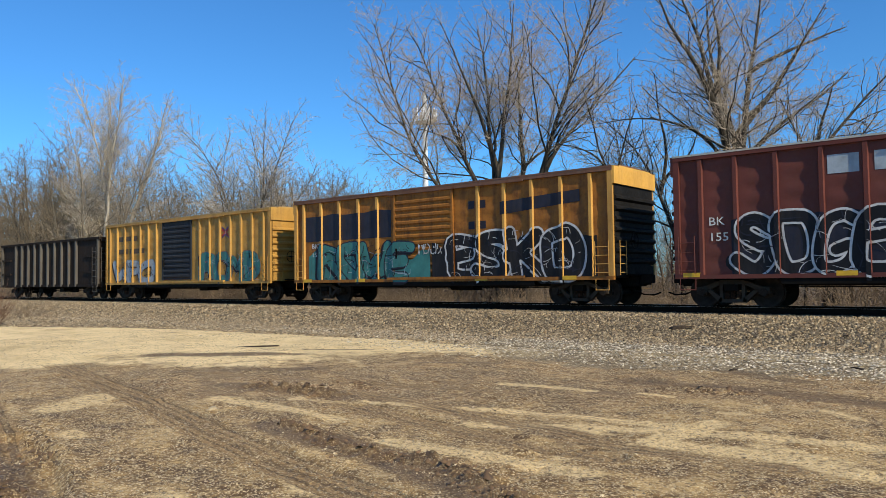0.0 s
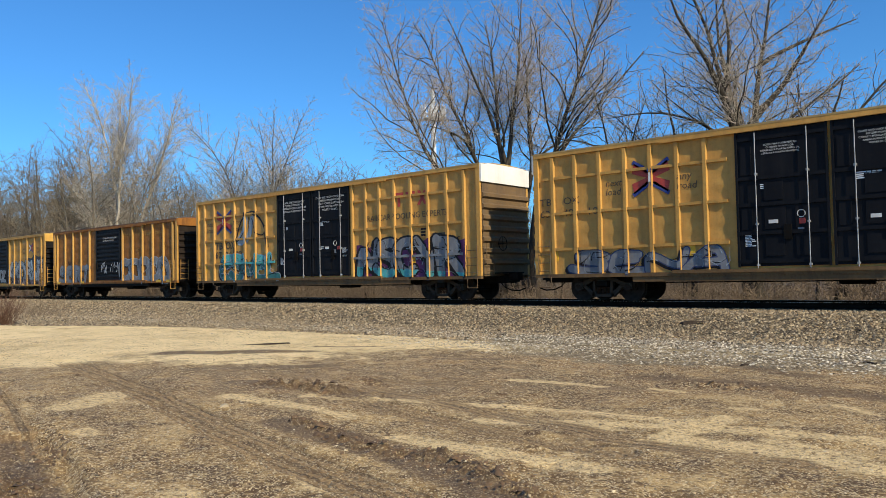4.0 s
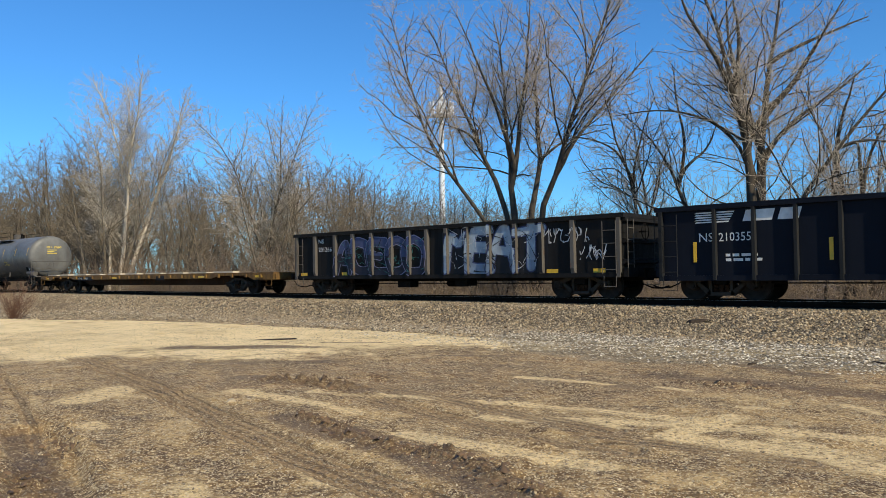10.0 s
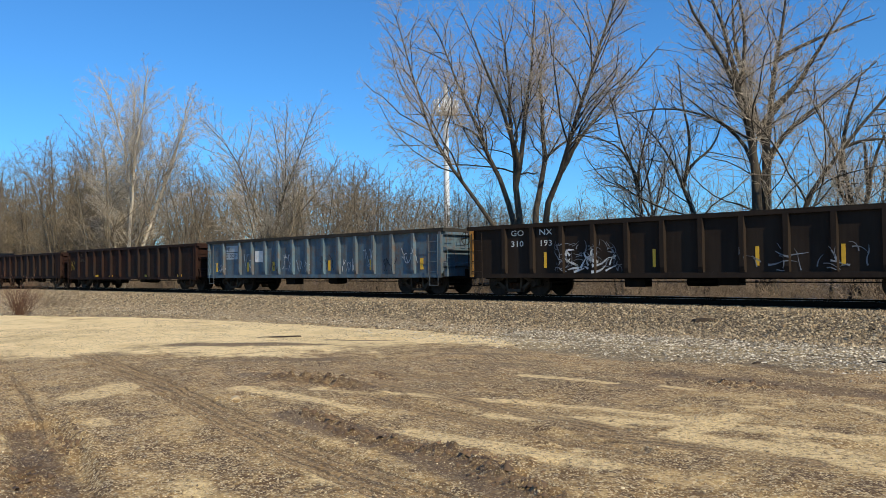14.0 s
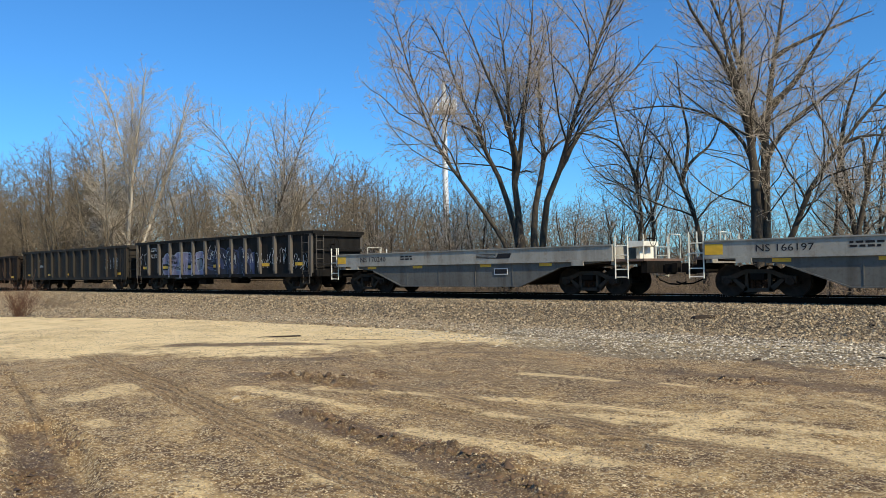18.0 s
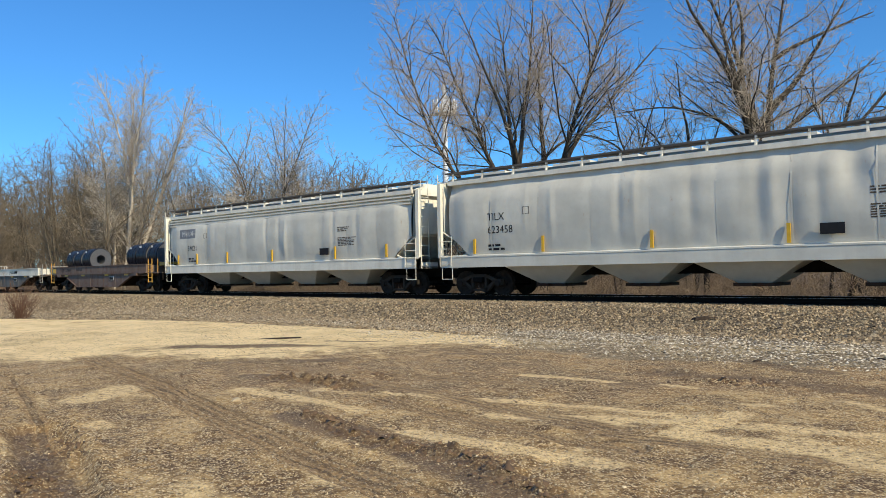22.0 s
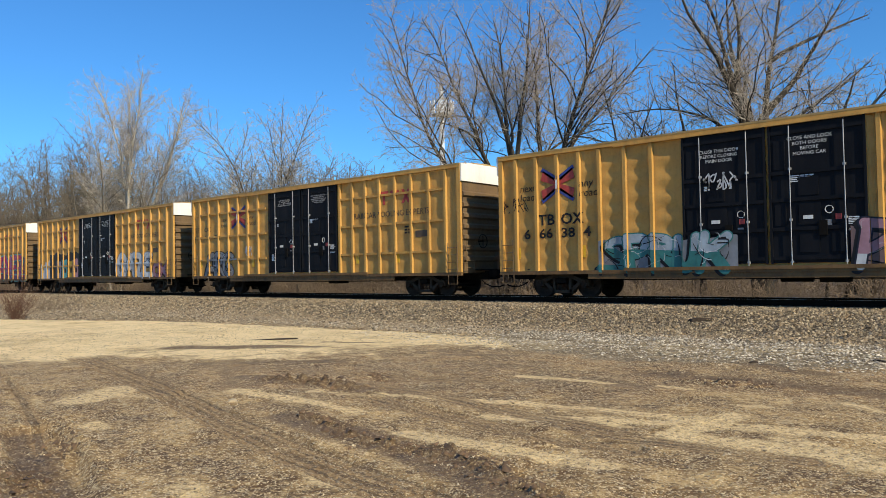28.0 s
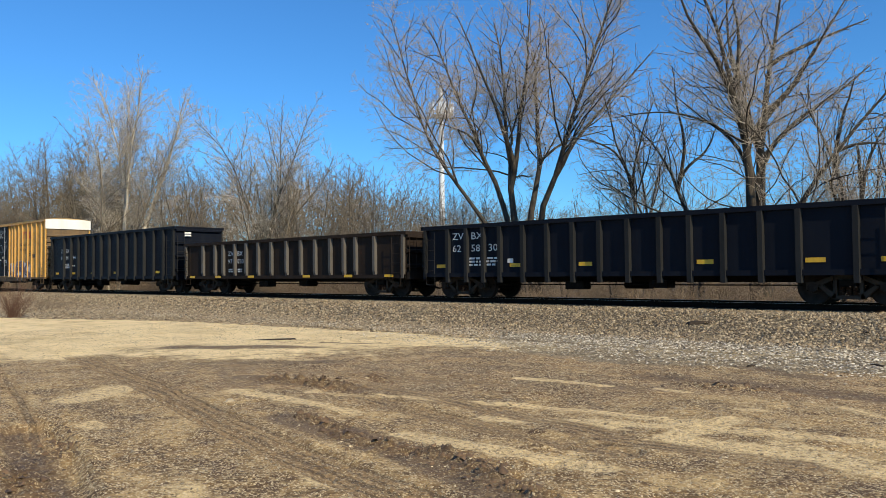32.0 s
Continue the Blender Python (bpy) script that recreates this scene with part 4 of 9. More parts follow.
forked = [(0.33, 0.022, (-0.15, -0.4), (-0.1, 3.1), (-0.2, 5.5), (-0.5, 7.2), (-0.7, 8.6), (-1.1, 10.0), (-1.3, 11.5), (-1.8, 12.7), (-2.5, 14.6)),
          (0.36, 0.025, (0.2, -0.4), (0.1, 3.1), (0.2, 5.7), (0.5, 7.6), (0.9, 9.0), (1.3, 10.7), (1.7, 12.6), (2.1, 15.0)),
          (0.17, 0.022, (-0.6, 7.6), (-0.9, 8.5), (-1.4, 9.3), (-2.0, 10.6), (-3.0, 11.7), (-4.4, 14.0)),
          (0.10, 0.015, (-0.3, 6.1), (-0.6, 6.9), (-1.2, 7.7), (-1.9, 8.3), (-3.0, 8.7), (-4.5, 8.9), (-6.2, 8.6)),
          (0.18, 0.02, (0.4, 7.0), (0.2, 8.0), (0.0, 9.1), (-0.3, 10.7), (-0.4, 12.4), (-0.4, 15.0)),
          (0.19, 0.02, (0.6, 8.0), (0.9, 8.9), (1.7, 9.7), (2.7, 10.9), (3.5, 12.3), (4.8, 14.2)),
          (0.15, 0.025, (0.4, 6.5), (0.8, 7.2), (1.9, 8.2), (3.4, 9.3), (5.4, 10.5), (6.5, 11.4)),
          (0.12, 0.025, (1.3, 10.8), (1.6, 11.4), (3.0, 12.1), (4.4, 12.7), (6.1, 13.4)),
          (0.12, 0.025, (-1.0, 9.6), (-0.9, 10.5), (-0.8, 12.4), (-1.0, 14.4))]
set_tree("tree", tree_meshes(8, forked, MATS, NEAR), plant(-10.2, 10.0), "large bare tree with a forked dark trunk", group=EDGE)
for seed, x, y, label, stems in (
        (11, -11.0, 11.3, "slim bare tree leaning against a larger one", [(0.13, 0.02, (0.4, -0.4), (0.1, 3.2), (-0.4, 5.7), (-1.0, 7.2), (-1.4, 8.7), (-2.3, 10.5), (-3.1, 11.9))]),
        (12, -14.2, 11.5, "bare tree with a crooked trunk forking at half its height", [(0.19, 0.02, (0.9, -0.4), (0.7, 3.3), (0.4, 4.9), (0.1, 6.4), (-0.5, 7.7), (-1.2, 8.7), (-2.4, 9.8)),
                               (0.11, 0.02, (0.2, 6.0), (0.3, 6.7), (0.7, 7.2), (1.8, 8.0), (2.6, 9.6)), (0.11, 0.02, (0.2, 6.1), (0.2, 7.2), (0.2, 8.4), (-0.3, 10.0), (-0.6, 11.6))]),
        (13, -17.0, 12.5, "slim upright bare tree", [(0.14, 0.015, (0.8, -0.4), (0.8, 3.5), (0.9, 6.1), (0.6, 8.1), (0.5, 9.8), (0.0, 12.0))]),
        (14, -18.2, 11.5, "bare tree with a long sideways limb", [(0.15, 0.015, (1.5, -0.4), (1.3, 3.5), (1.0, 6.1), (0.3, 7.8), (-0.3, 9.6), (-0.8, 11.2)), (0.08, 0.015, (0.9, 6.3), (0.7, 7.1), (0.1, 8.0), (-1.1, 8.5), (-2.4, 8.6)),
                               (0.09, 0.015, (1.0, 6.0), (1.0, 6.8), (1.2, 8.4), (1.8, 10.4))]),
        (17, -8.6, 11.0, "bare tree with a slanting trunk", [(0.19, 0.03, (-2.6, -0.4), (-1.1, 3.3), (0.1, 5.7), (1.0, 7.1), (1.8, 8.3), (3.4, 10.0)), (0.09, 0.02, (0.7, 6.6), (1.2, 7.1), (2.0, 7.2), (3.2, 7.0))]),
        (18, -6.6, 13.0, "dark bare tree leaning over with a bent trunk", [(0.20, 0.02, (-0.8, -0.4), (-1.2, 3.8), (-1.5, 5.5), (-1.9, 6.7), (-2.6, 7.9), (-3.4, 9.6)), (0.12, 0.02, (-1.7, 6.0), (-1.7, 7.0), (-1.6, 8.1), (-1.0, 10.2))]),
        (19, -6.0, 12.0, "bare tree with a knotty broken trunk", [(0.19, 0.02, (-1.8, -0.4), (-1.4, 3.7), (-1.0, 5.1), (-1.1, 6.2), (-0.5, 7.4), (0.6, 8.8)), (0.10, 0.05, (-1.1, 5.6), (-1.0, 6.3), (-1.1, 7.2))])):
    set_tree("tree", tree_meshes(seed, stems, MATS, SLIM), plant(x, y), label, group=EDGE)


def wild_stems(seed, count, height, spread, r):
    """Stems that rise from one foot and bend apart."""
    g, out = random.Random(seed), []
    for i in range(count):
        lean = (i - (count - 1) / 2) * spread + g.uniform(-0.08, 0.08)
        bow, h = g.uniform(-0.12, 0.12), height * g.uniform(0.85, 1.0)
        out.append((r * g.uniform(0.7, 1.0), 0.006, (0.15 * i, -0.4), *((0.15 * i + lean * z + bow * math.sin(2.6 * z / h) * z * 0.5, z) for z in (0.25 * h, 0.5 * h, 0.75 * h, h))))
    return out


scrub = [tree_meshes(21, wild_stems(21, 1, 10, 0, 0.13), MATS, SLIM), tree_meshes(22, wild_stems(22, 2, 8, 0.3, 0.12), MATS, SLIM), tree_meshes(23, wild_stems(23, 3, 7, 0.28, 0.1), MATS, SLIM)]
for i, x, y, turn, k in ((2, -16.4, 17.5, 150, 1.0), (1, -26.0, 10.5, FACE, 0.95), (1, -19.6, 15.0, 200, 0.9), (1, -4.6, 14.5, 90, 1.25), (0, -30.5, 14.0, 20, 0.8), (2, -29.5, 12.5, 250, 0.95), (2, -25.3, 12.0, 100, 1.0),
                         (1, -24.0, 17.0, 40, 0.95), (0, -12.4, 18.0, 70, 0.8), (1, -8.0, 17.0, 300, 1.2), (2, -33.5, 10.0, 10, 0.9), (0, -9.4, 16.0, 210, 1.0), (2, -27.6, 9.5, 330, 0.85), (1, -7.4, 15.5, 30, 1.3)):
    set_tree("tree", scrub[i], plant(x, y, turn, k), "slim bare tree at the edge of the woods", group=EDGE)

# the woods: a few kinds of tree, set out by a loop
WIDE = [dict(dens=2.0, lo=0.22, fork=(28, 58), ratio=(0.2, 0.42), longest=5.5, k=5, wander=0.13, up=0.03, stout=0.009),
        dict(dens=3.4, lo=0.10, fork=(28, 60), ratio=(0.28, 0.55), longest=2.3, k=4, wander=0.14, up=0.03),
        dict(dens=3.9, lo=0.10, fork=(28, 60), ratio=(0.3, 0.6), longest=1.2, k=2, wander=0.1, up=0.02)]
IN_WOODS = "bare trees of the woods"
pale_pair = [(0.27, 0.03, (0.0, -0.4), (0.7, 4.8), (2.2, 9.0), (3.4, 12.9), (4.6, 16.8), (6.0, 20.4)), (0.25, 0.03, (-0.3, -0.4), (-0.1, 5.7), (0.0, 11.3), (-1.1, 15.8), (-1.9, 19.2), (-3.3, 21.7)),
             (0.19, 0.03, (0.0, 4.5), (0.3, 7.3), (0.9, 11.8), (2.1, 16.8), (2.9, 21.6)), (0.18, 0.025, (-1.2, -0.4), (-1.7, 5.7), (-3.1, 11.3), (-4.7, 15.9), (-5.8, 19.3)),
             (0.15, 0.03, (1.9, 8.0), (2.8, 10.0), (4.2, 12.3), (6.0, 16.2), (6.8, 19.0)), (0.14, 0.03, (0.1, 10.0), (0.3, 12.0), (0.5, 15.7), (0.1, 20.2), (-0.5, 21.9))]
set_tree("tree", tree_meshes(50, pale_pair, (BARK_PALE, BARK_PALE), [dict(WIDE[0], dens=2.6), WIDE[1], WIDE[2]], thin=0.014), plant(-71.5, 12.5), "tall pale bare tree with a leaning trunk", group=IN_WOODS)
fan = [(0.12, 0.018, (-0.3, -0.4), (-0.3, 4.0), (-0.9, 6.9), (-2.0, 10.4), (-3.3, 12.6), (-4.4, 13.5)), (0.11, 0.018, (0.0, -0.4), (-0.1, 5.1), (0.6, 9.0), (-0.2, 12.1), (-0.6, 14.3)),
       (0.13, 0.018, (0.2, -0.4), (0.3, 4.0), (1.5, 8.1), (3.3, 11.6), (4.0, 13.6)), (0.09, 0.018, (0.3, 3.8), (0.6, 5.1), (2.3, 6.8), (4.4, 9.0), (5.2, 11.1)),
       (0.09, 0.018, (0.4, 4.5), (0.6, 6.0), (1.3, 9.0), (1.3, 12.1), (1.6, 14.1)), (0.08, 0.018, (-0.5, 5.0), (-0.7, 6.0), (-2.0, 8.2), (-2.9, 10.0), (-4.2, 11.2))]
set_tree("tree", tree_meshes(51, fan, (BARK_FAR, BARK_PALE), [dict(WIDE[0], dens=3.0), WIDE[1], WIDE[2]], thin=0.013), plant(-47.5, 12.5), "bare tree with a wide fan of dark stems and pale twigs", group=IN_WOODS)
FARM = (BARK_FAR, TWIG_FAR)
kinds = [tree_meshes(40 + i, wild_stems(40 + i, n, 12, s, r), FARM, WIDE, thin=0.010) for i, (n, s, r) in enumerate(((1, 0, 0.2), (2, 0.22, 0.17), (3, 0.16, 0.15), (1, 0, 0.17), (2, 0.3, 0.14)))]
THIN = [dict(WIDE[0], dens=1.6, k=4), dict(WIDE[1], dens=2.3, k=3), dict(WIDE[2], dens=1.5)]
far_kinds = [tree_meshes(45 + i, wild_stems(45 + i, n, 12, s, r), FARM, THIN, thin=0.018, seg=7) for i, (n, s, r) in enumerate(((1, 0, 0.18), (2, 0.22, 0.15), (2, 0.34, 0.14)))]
wood = random.Random(5)
far_places = []


def crown_height(x, y):
    """How high the woods stand: tall and old towards -x, lower and younger where the big trees stand before them."""
    az = math.degrees(math.atan2(-x, y - EYE[1]))
    slope = np.interp(az, [-10, 30, 40, 46, 50, 58, 65, 72, 80], [0.085, 0.085, 0.095, 0.12, 0.13, 0.13, 0.165, 0.19, 0.195])
    return 1.8 + float(slope) * math.hypot(x, y - EYE[1]) * wood.uniform(0.72, 1.02)


for i in range(370):
    if i < 62:                                    # along the edge
        x, y = -34 - 132 * (i / 62) ** 1.25 - wood.uniform(0, 2.5), wood.uniform(8, 26)
    elif i < 80:
        x, y = wood.uniform(-135, -78), wood.uniform(10, 24)
    elif i < 215:
        x, y = -46 - wood.uniform(0, 190), wood.uniform(20, 75)
    else:
        x, y = (wood.uniform(-62, -34), wood.uniform(18, 50)) if i % 3 == 0 else (wood.uniform(-62, 14), wood.uniform(24, 75))
    k = crown_height(x, y) / 9.6
    if i < 80:
        set_tree("tree", kinds[wood.randrange(5)], plant(x, y, wood.uniform(0, 360), min(k, 1.35)), "bare grey-brown tree in the leafless woods", group=IN_WOODS)
    else:
        far_places.append((far_kinds[wood.randrange(3)], x, y, wood.uniform(0, 6.28), min(k, 2.0)))


def mesh_arrays(me):
    v = np.empty(len(me.vertices) * 3, np.float32)
    me.vertices.foreach_get("co", v)
    f = np.empty(len(me.polygons) * 4, np.int32)
    me.polygons.foreach_get("vertices", f)
    return v.reshape(-1, 3), f.reshape(-1, 4)


def joined(name, places, pick, material, label, category):
    """Copies of some meshes joined into one that nobody could count."""
    data = {}
    vs, fs, n = [], [], 0
    for meshes, x, y, turn, k in places:
        me = meshes[pick]
        if me.name not in data:
            data[me.name] = mesh_arrays(me)
        v, f = data[me.name]
        c, s_ = math.cos(turn), math.sin(turn)
        vs.append(np.stack([(v[:, 0] * c - v[:, 1] * s_) * k + x, (v[:, 0] * s_ + v[:, 1] * c) * k + y, v[:, 2] * k + foot_z(x, y)], 1))
        fs.append(f + n)
        n += len(v)
    tagged(new(name, big_mesh(name, np.concatenate(vs), np.concatenate(fs), material)), label, category, kind="stuff")


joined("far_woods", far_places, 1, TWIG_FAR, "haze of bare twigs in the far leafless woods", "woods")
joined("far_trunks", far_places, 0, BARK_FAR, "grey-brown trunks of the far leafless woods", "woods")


def shrub_arrays(seed):
    """A tangle of thin stems, bent apart from one foot."""
    tangle = [dict(dens=3.6, lo=0.12, fork=(28, 68), ratio=(0.3, 0.62), longest=1.6, k=3, wander=0.2, up=0.02), dict(dens=3.4, lo=0.1, fork=(30, 65), ratio=(0.3, 0.6), longest=0.8, k=2, wander=0.1, up=0.0)]
    (v0, f0), (v1, f1) = (mesh_arrays(me) for me in tree_meshes(seed, wild_stems(seed, 7, 2.4, 0.24, 0.022), (BRUSH, BRUSH), tangle, thin=0.0085, deep=0.7, seg=5))
    return np.concatenate([v0, v1]), np.concatenate([f0, f1 + len(v0)])


shrubs = [shrub_arrays(60 + i) for i in range(5)]


def thicket(name, places, label, material):
    vs, fs, n = [], [], 0
    for x, y, turn, k in places:
        v, f = shrubs[wood.randrange(5)]
        c, s = math.cos(turn), math.sin(turn)
        w = np.stack([(v[:, 0] * c - v[:, 1] * s) * k + x, (v[:, 0] * s + v[:, 1] * c) * k + y, v[:, 2] * k + foot_z(x, y)], 1)
        vs.append(w)
        fs.append(f + n)
        n += len(v)
    tagged(new(name, big_mesh(name, np.concatenate(vs), np.concatenate(fs), material)), label, "brush", kind="stuff")


thicket("brush", [(wood.uniform(-38, 4), wood.uniform(4.4, 8.5), wood.uniform(0, 6), wood.uniform(0.35, 0.7)) for _ in range(110)]
        + [(-34 - 130 * wood.random() ** 1.4, wood.uniform(5.5, 17), wood.uniform(0, 6), wood.uniform(0.9, 1.9)) for _ in range(100)]
        + [(wood.uniform(-62, -22), wood.uniform(6, 18), wood.uniform(0, 6), wood.uniform(0.9, 1.7)) for _ in range(60)]
        + [(wood.uniform(-34, 4), wood.uniform(10, 34), wood.uniform(0, 6), wood.uniform(0.9, 1.7)) for _ in range(80)],
        "tangled brown leafless brush beside the track", BRUSH)

# a small dry bush and dead stalks at the edge of the ballast
bush = tagged(new("dry_bush"), "small reddish dry bush at the edge of the gravel", "bush")
bush.location = (-31.8, -11.2, foot_z(-31.8, -11.2))
bw = Twigs()
brng = random.Random(77)
for _ in range(64):
    grow(bw, brng, Vector((brng.gauss(0, 0.1), brng.gauss(0, 0.1), -0.05)), Vector((brng.gauss(0, 0.42), brng.gauss(0, 0.42), 1)), 0.009, 0.0035, brng.uniform(2.0, 3.4), 0.05, 0.14)
part("twiggy_growth", bw.meshes((REDBROWN, REDBROWN))[0], REDBROWN, bush)
stalks = tagged(new("dead_stalks"), "tangle of pale dead weed stalks beside the gravel", "weeds")
stalks.location = (-39.0, -7.2, foot_z(-39.0, -7.2))
sw = Twigs()
for _ in range(90):
    grow(sw, brng, Vector((brng.gauss(0, 1.5), brng.gauss(0, 0.5), -0.05)), Vector((brng.gauss(0, 0.6), brng.gauss(0, 0.5), 1)), 0.008, 0.004, brng.uniform(1.5, 3.5), -0.03, 0.2)
part("twiggy_growth", sw.meshes((BRUSH, BRUSH))[0], BRUSH, stalks)

# ---- phone mast ----
mast = tagged(new("phone_mast"), "tall grey steel phone mast with white antenna panels", "mast")
TX, TY = -70.7, 60.0
mast.location = (TX, TY, foot_z(TX, TY))
top = 28.3 - foot_z(TX, TY)
part("pole", Build().tube([(0, 0, -0.5), (0, 0, top * 0.5), (0, 0, top)], 0.52, 14, 0.33), GALV, mast, smooth=True)
part("platform", Build().lathe_y([(0.4, -0.05), (1.5, -0.05), (1.5, 0.05), (0.4, 0.05)], 0, 0, 18), GALV, mast).matrix_basis = pose(0, 0, top - 4.3, 90)
for i in range(12):
    a = 2 * math.pi * i / 12
    m = pose(1.75 * math.cos(a), 1.75 * math.sin(a), top - 3.2, 0, 0, math.degrees(a))
    part("antenna", Build().box(-0.1, 0.1, -0.16, 0.16, -0.9 - 0.25 * (i % 2), 0.75), TOWERWHITE, mast).matrix_basis = m
    part("bracket", Build().tube([(-1.5, 0, -0.4), (0, 0, -0.4)], 0.04, 5), GALV, mast).matrix_basis = m

# ---- rolling stock: shared pieces ----
# A car's own space: x along the car, y = -1.59 its near side, z = 0 at the rail head.
ROLLING = []            # things that move with the train, with their place at the middle of the clip
AXLES = []              # wheelsets with the place of their car


def car_thing(name, label, category, s, group=""):
    ob = tagged(new(name), label, category, group)
    ROLLING.append((ob, s, 0.0))
    return ob


def made(b, material, name, smooth=False):
    me = b.mesh(name, smooth)
    me.materials.append(material)
    return me


def wheel_profile(side):
    y = side * 0.753
    k = -side          # the flange is on the inner side
    return [(0.10, y - 0.07), (0.16, y - 0.06), (0.17, y - 0.03), (0.36, y - 0.045), (0.40, y - 0.065), (0.457 + (0.028 if k < 0 else 0), y - 0.065), (0.457 + (0.028 if k < 0 else 0), y - 0.035),
            (0.457, y - 0.03), (0.455, y + 0.03), (0.455 + (0.03 if k > 0 else 0), y + 0.035), (0.455 + (0.03 if k > 0 else 0), y + 0.065), (0.40, y + 0.065), (0.36, y + 0.045), (0.17, y + 0.03), (0.16, y + 0.07), (0.10, y + 0.08)]


def wheel_mesh():
    b = Build()
    for side in (-1, 1):
        b.lathe_y(wheel_profile(side), 0, 0, 22)
    b.tube([(0, -1.12, 0), (0, 1.12, 0)], 0.085, 10)
    for side in (-1, 1):
        b.tube([(0, side * 1.0, 0), (0, side * 1.16, 0)], 0.115, 10)
        for k in range(3):
            a = 2 * math.pi * k / 3
            b.tube([(0.06 * math.cos(a), side * 1.16, 0.06 * math.sin(a)), (0.06 * math.cos(a), side * 1.18, 0.06 * math.sin(a))], 0.016, 6)
    return made(b, WHEELSTEEL, "wheelset", True)


def tread_mesh():
    b = Build()
    for side in (-1, 1):
        y = side * 0.753
        b.lathe_y([(0.445, y - side * -0.0665), (0.458, y - side * -0.0665), (0.458, y - side * -0.069), (0.445, y - side * -0.069)], 0, 0, 28)
    return made(b, TREAD, "tread")


def frame_mesh(side):
    """The cast side of a truck, with its windows left open."""
    b = Build()
    y0, y1 = (-1.11, -0.93) if side < 0 else (0.93, 1.11)
    bars = [[(-1.02, 0.60), (-0.80, 0.62), (-0.34, 0.80), (-0.34, 0.68), (-0.70, 0.50), (-1.02, 0.47)], [(1.02, 0.60), (1.02, 0.47), (0.70, 0.50), (0.34, 0.68), (0.34, 0.80), (0.80, 0.62)],
            [(-0.36, 0.68), (-0.36, 0.80), (0.36, 0.80), (0.36, 0.68)], [(-0.78, 0.54), (-0.64, 0.54), (-0.30, 0.28), (-0.30, 0.17), (-0.40, 0.17)], [(0.78, 0.54), (0.40, 0.17), (0.30, 0.17), (0.30, 0.28), (0.64, 0.54)],
            [(-0.40, 0.15), (-0.40, 0.25), (0.40, 0.25), (0.40, 0.15)], [(-0.36, 0.25), (-0.36, 0.70), (-0.27, 0.70), (-0.27, 0.25)], [(0.36, 0.25), (0.27, 0.25), (0.27, 0.70), (0.36, 0.70)]]
    for poly in bars:
        b.prism_y(poly[::-1] if poly[1][1] > poly[0][1] and poly[1][0] <= poly[0][0] else poly, y0, y1)
    for x in (-0.889, 0.889):
        b.box(x - 0.15, x + 0.15, y0 - 0.01, y1 + 0.01, 0.40, 0.60)
    return made(b, TRUCKIRON, "side_frame")


def spring_mesh(side):
    b = Build()
    y = side * 1.03
    for x in (-0.17, 0.0, 0.17):
        pts = [(x + 0.065 * math.cos(a), y + 0.065 * math.sin(a), 0.26 + a / (2 * math.pi) * 0.042) for a in np.linspace(0, 2 * math.pi * 5, 26)]
        b.tube(pts, 0.016, 3)
    return made(b, RUSTIRON, "spring")


TRUCK = made(Build().box(-0.2, 0.2, -1.2, 1.2, 0.5, 0.68).box(-1.1, -1.02, -0.8, 0.8, 0.36, 0.44).box(1.02, 1.1, -0.8, 0.8, 0.36, 0.44).box(-0.5, 0.5, -0.1, 0.1, 0.3, 0.42).lathe_y([(0.3, -0.3), (0.3, 0.3)], 0, 0.6, 12), BLACKIRON, "truck")
WHEELSET, TREADS = wheel_mesh(), tread_mesh()
FRAMES = {s: frame_mesh(s) for s in (-1, 1)}
SPRINGS = {s: spring_mesh(s) for s in (-1, 1)}


def trucks(car, s, half, base=1.778):
    for x in (-half, half):
        t = part("truck", TRUCK, None, car)
        t.location = (x, 0, 0)
        for side in (-1, 1):
            part("side_frame", FRAMES[side], None, t)
            part("spring", SPRINGS[side], None, t)
        for dx in (-base / 2, base / 2):
            w = part("wheelset", WHEELSET, None, t)
            w.location = (dx, 0, 0.457)
            AXLES.append((w, s + x))


def knuckle():
    b = Build()
    b.box(-0.75, 0.30, -0.13, 0.13, 0.70, 0.96).box(0.24, 0.60, -0.17, 0.20, 0.72, 1.0).box(0.50, 0.66, -0.22, -0.08, 0.72, 1.02).box(0.30, 0.42, -0.3, 0.3, 0.66, 0.72)
    b.tube([(0.15, -0.72, 0.72), (0.2, 0.1, 0.70)], 0.016, 5)
    return made(b, BLACKIRON, "coupler")


COUPLER = knuckle()
HOSE = made(Build().tube([(0.0, -0.32, 0.62), (0.14, -0.33, 0.48), (0.42, -0.28, 0.36), (0.72, -0.2, 0.34), (0.92, -0.1, 0.42)], 0.026, 6), BLACKIRON, "air_hose", True)


def couplers(car, half, reach=0.0):
    for sign, turn in ((1, 0), (-1, 180)):
        c = part("coupler", COUPLER, None, car)
        c.matrix_basis = pose(sign * (half + reach), 0, 0, 0, 0, turn)
        h = part("air_hose", HOSE, None, car)
        h.matrix_basis = pose(sign * (half + reach), 0, 0, 0, 0, turn)


def ladder(b, x0, x1, y, z0, z1, n, r=0.014):
    b.tube([(x0, y, z0), (x0, y, z1)], r, 5)
    b.tube([(x1, y, z0), (x1, y, z1)], r, 5)
    for i in range(n):
        z = z0 + (z1 - z0) * (i + 0.3) / n
        b.tube([(x0, y, z), (x1, y, z)], r, 5)


def stirrup(b, x0, x1, y, z0, z1, r=0.018):
    b.tube([(x0, y, z1), (x0, y, z0), (x1, y, z0), (x1, y, z1)], r, 5)


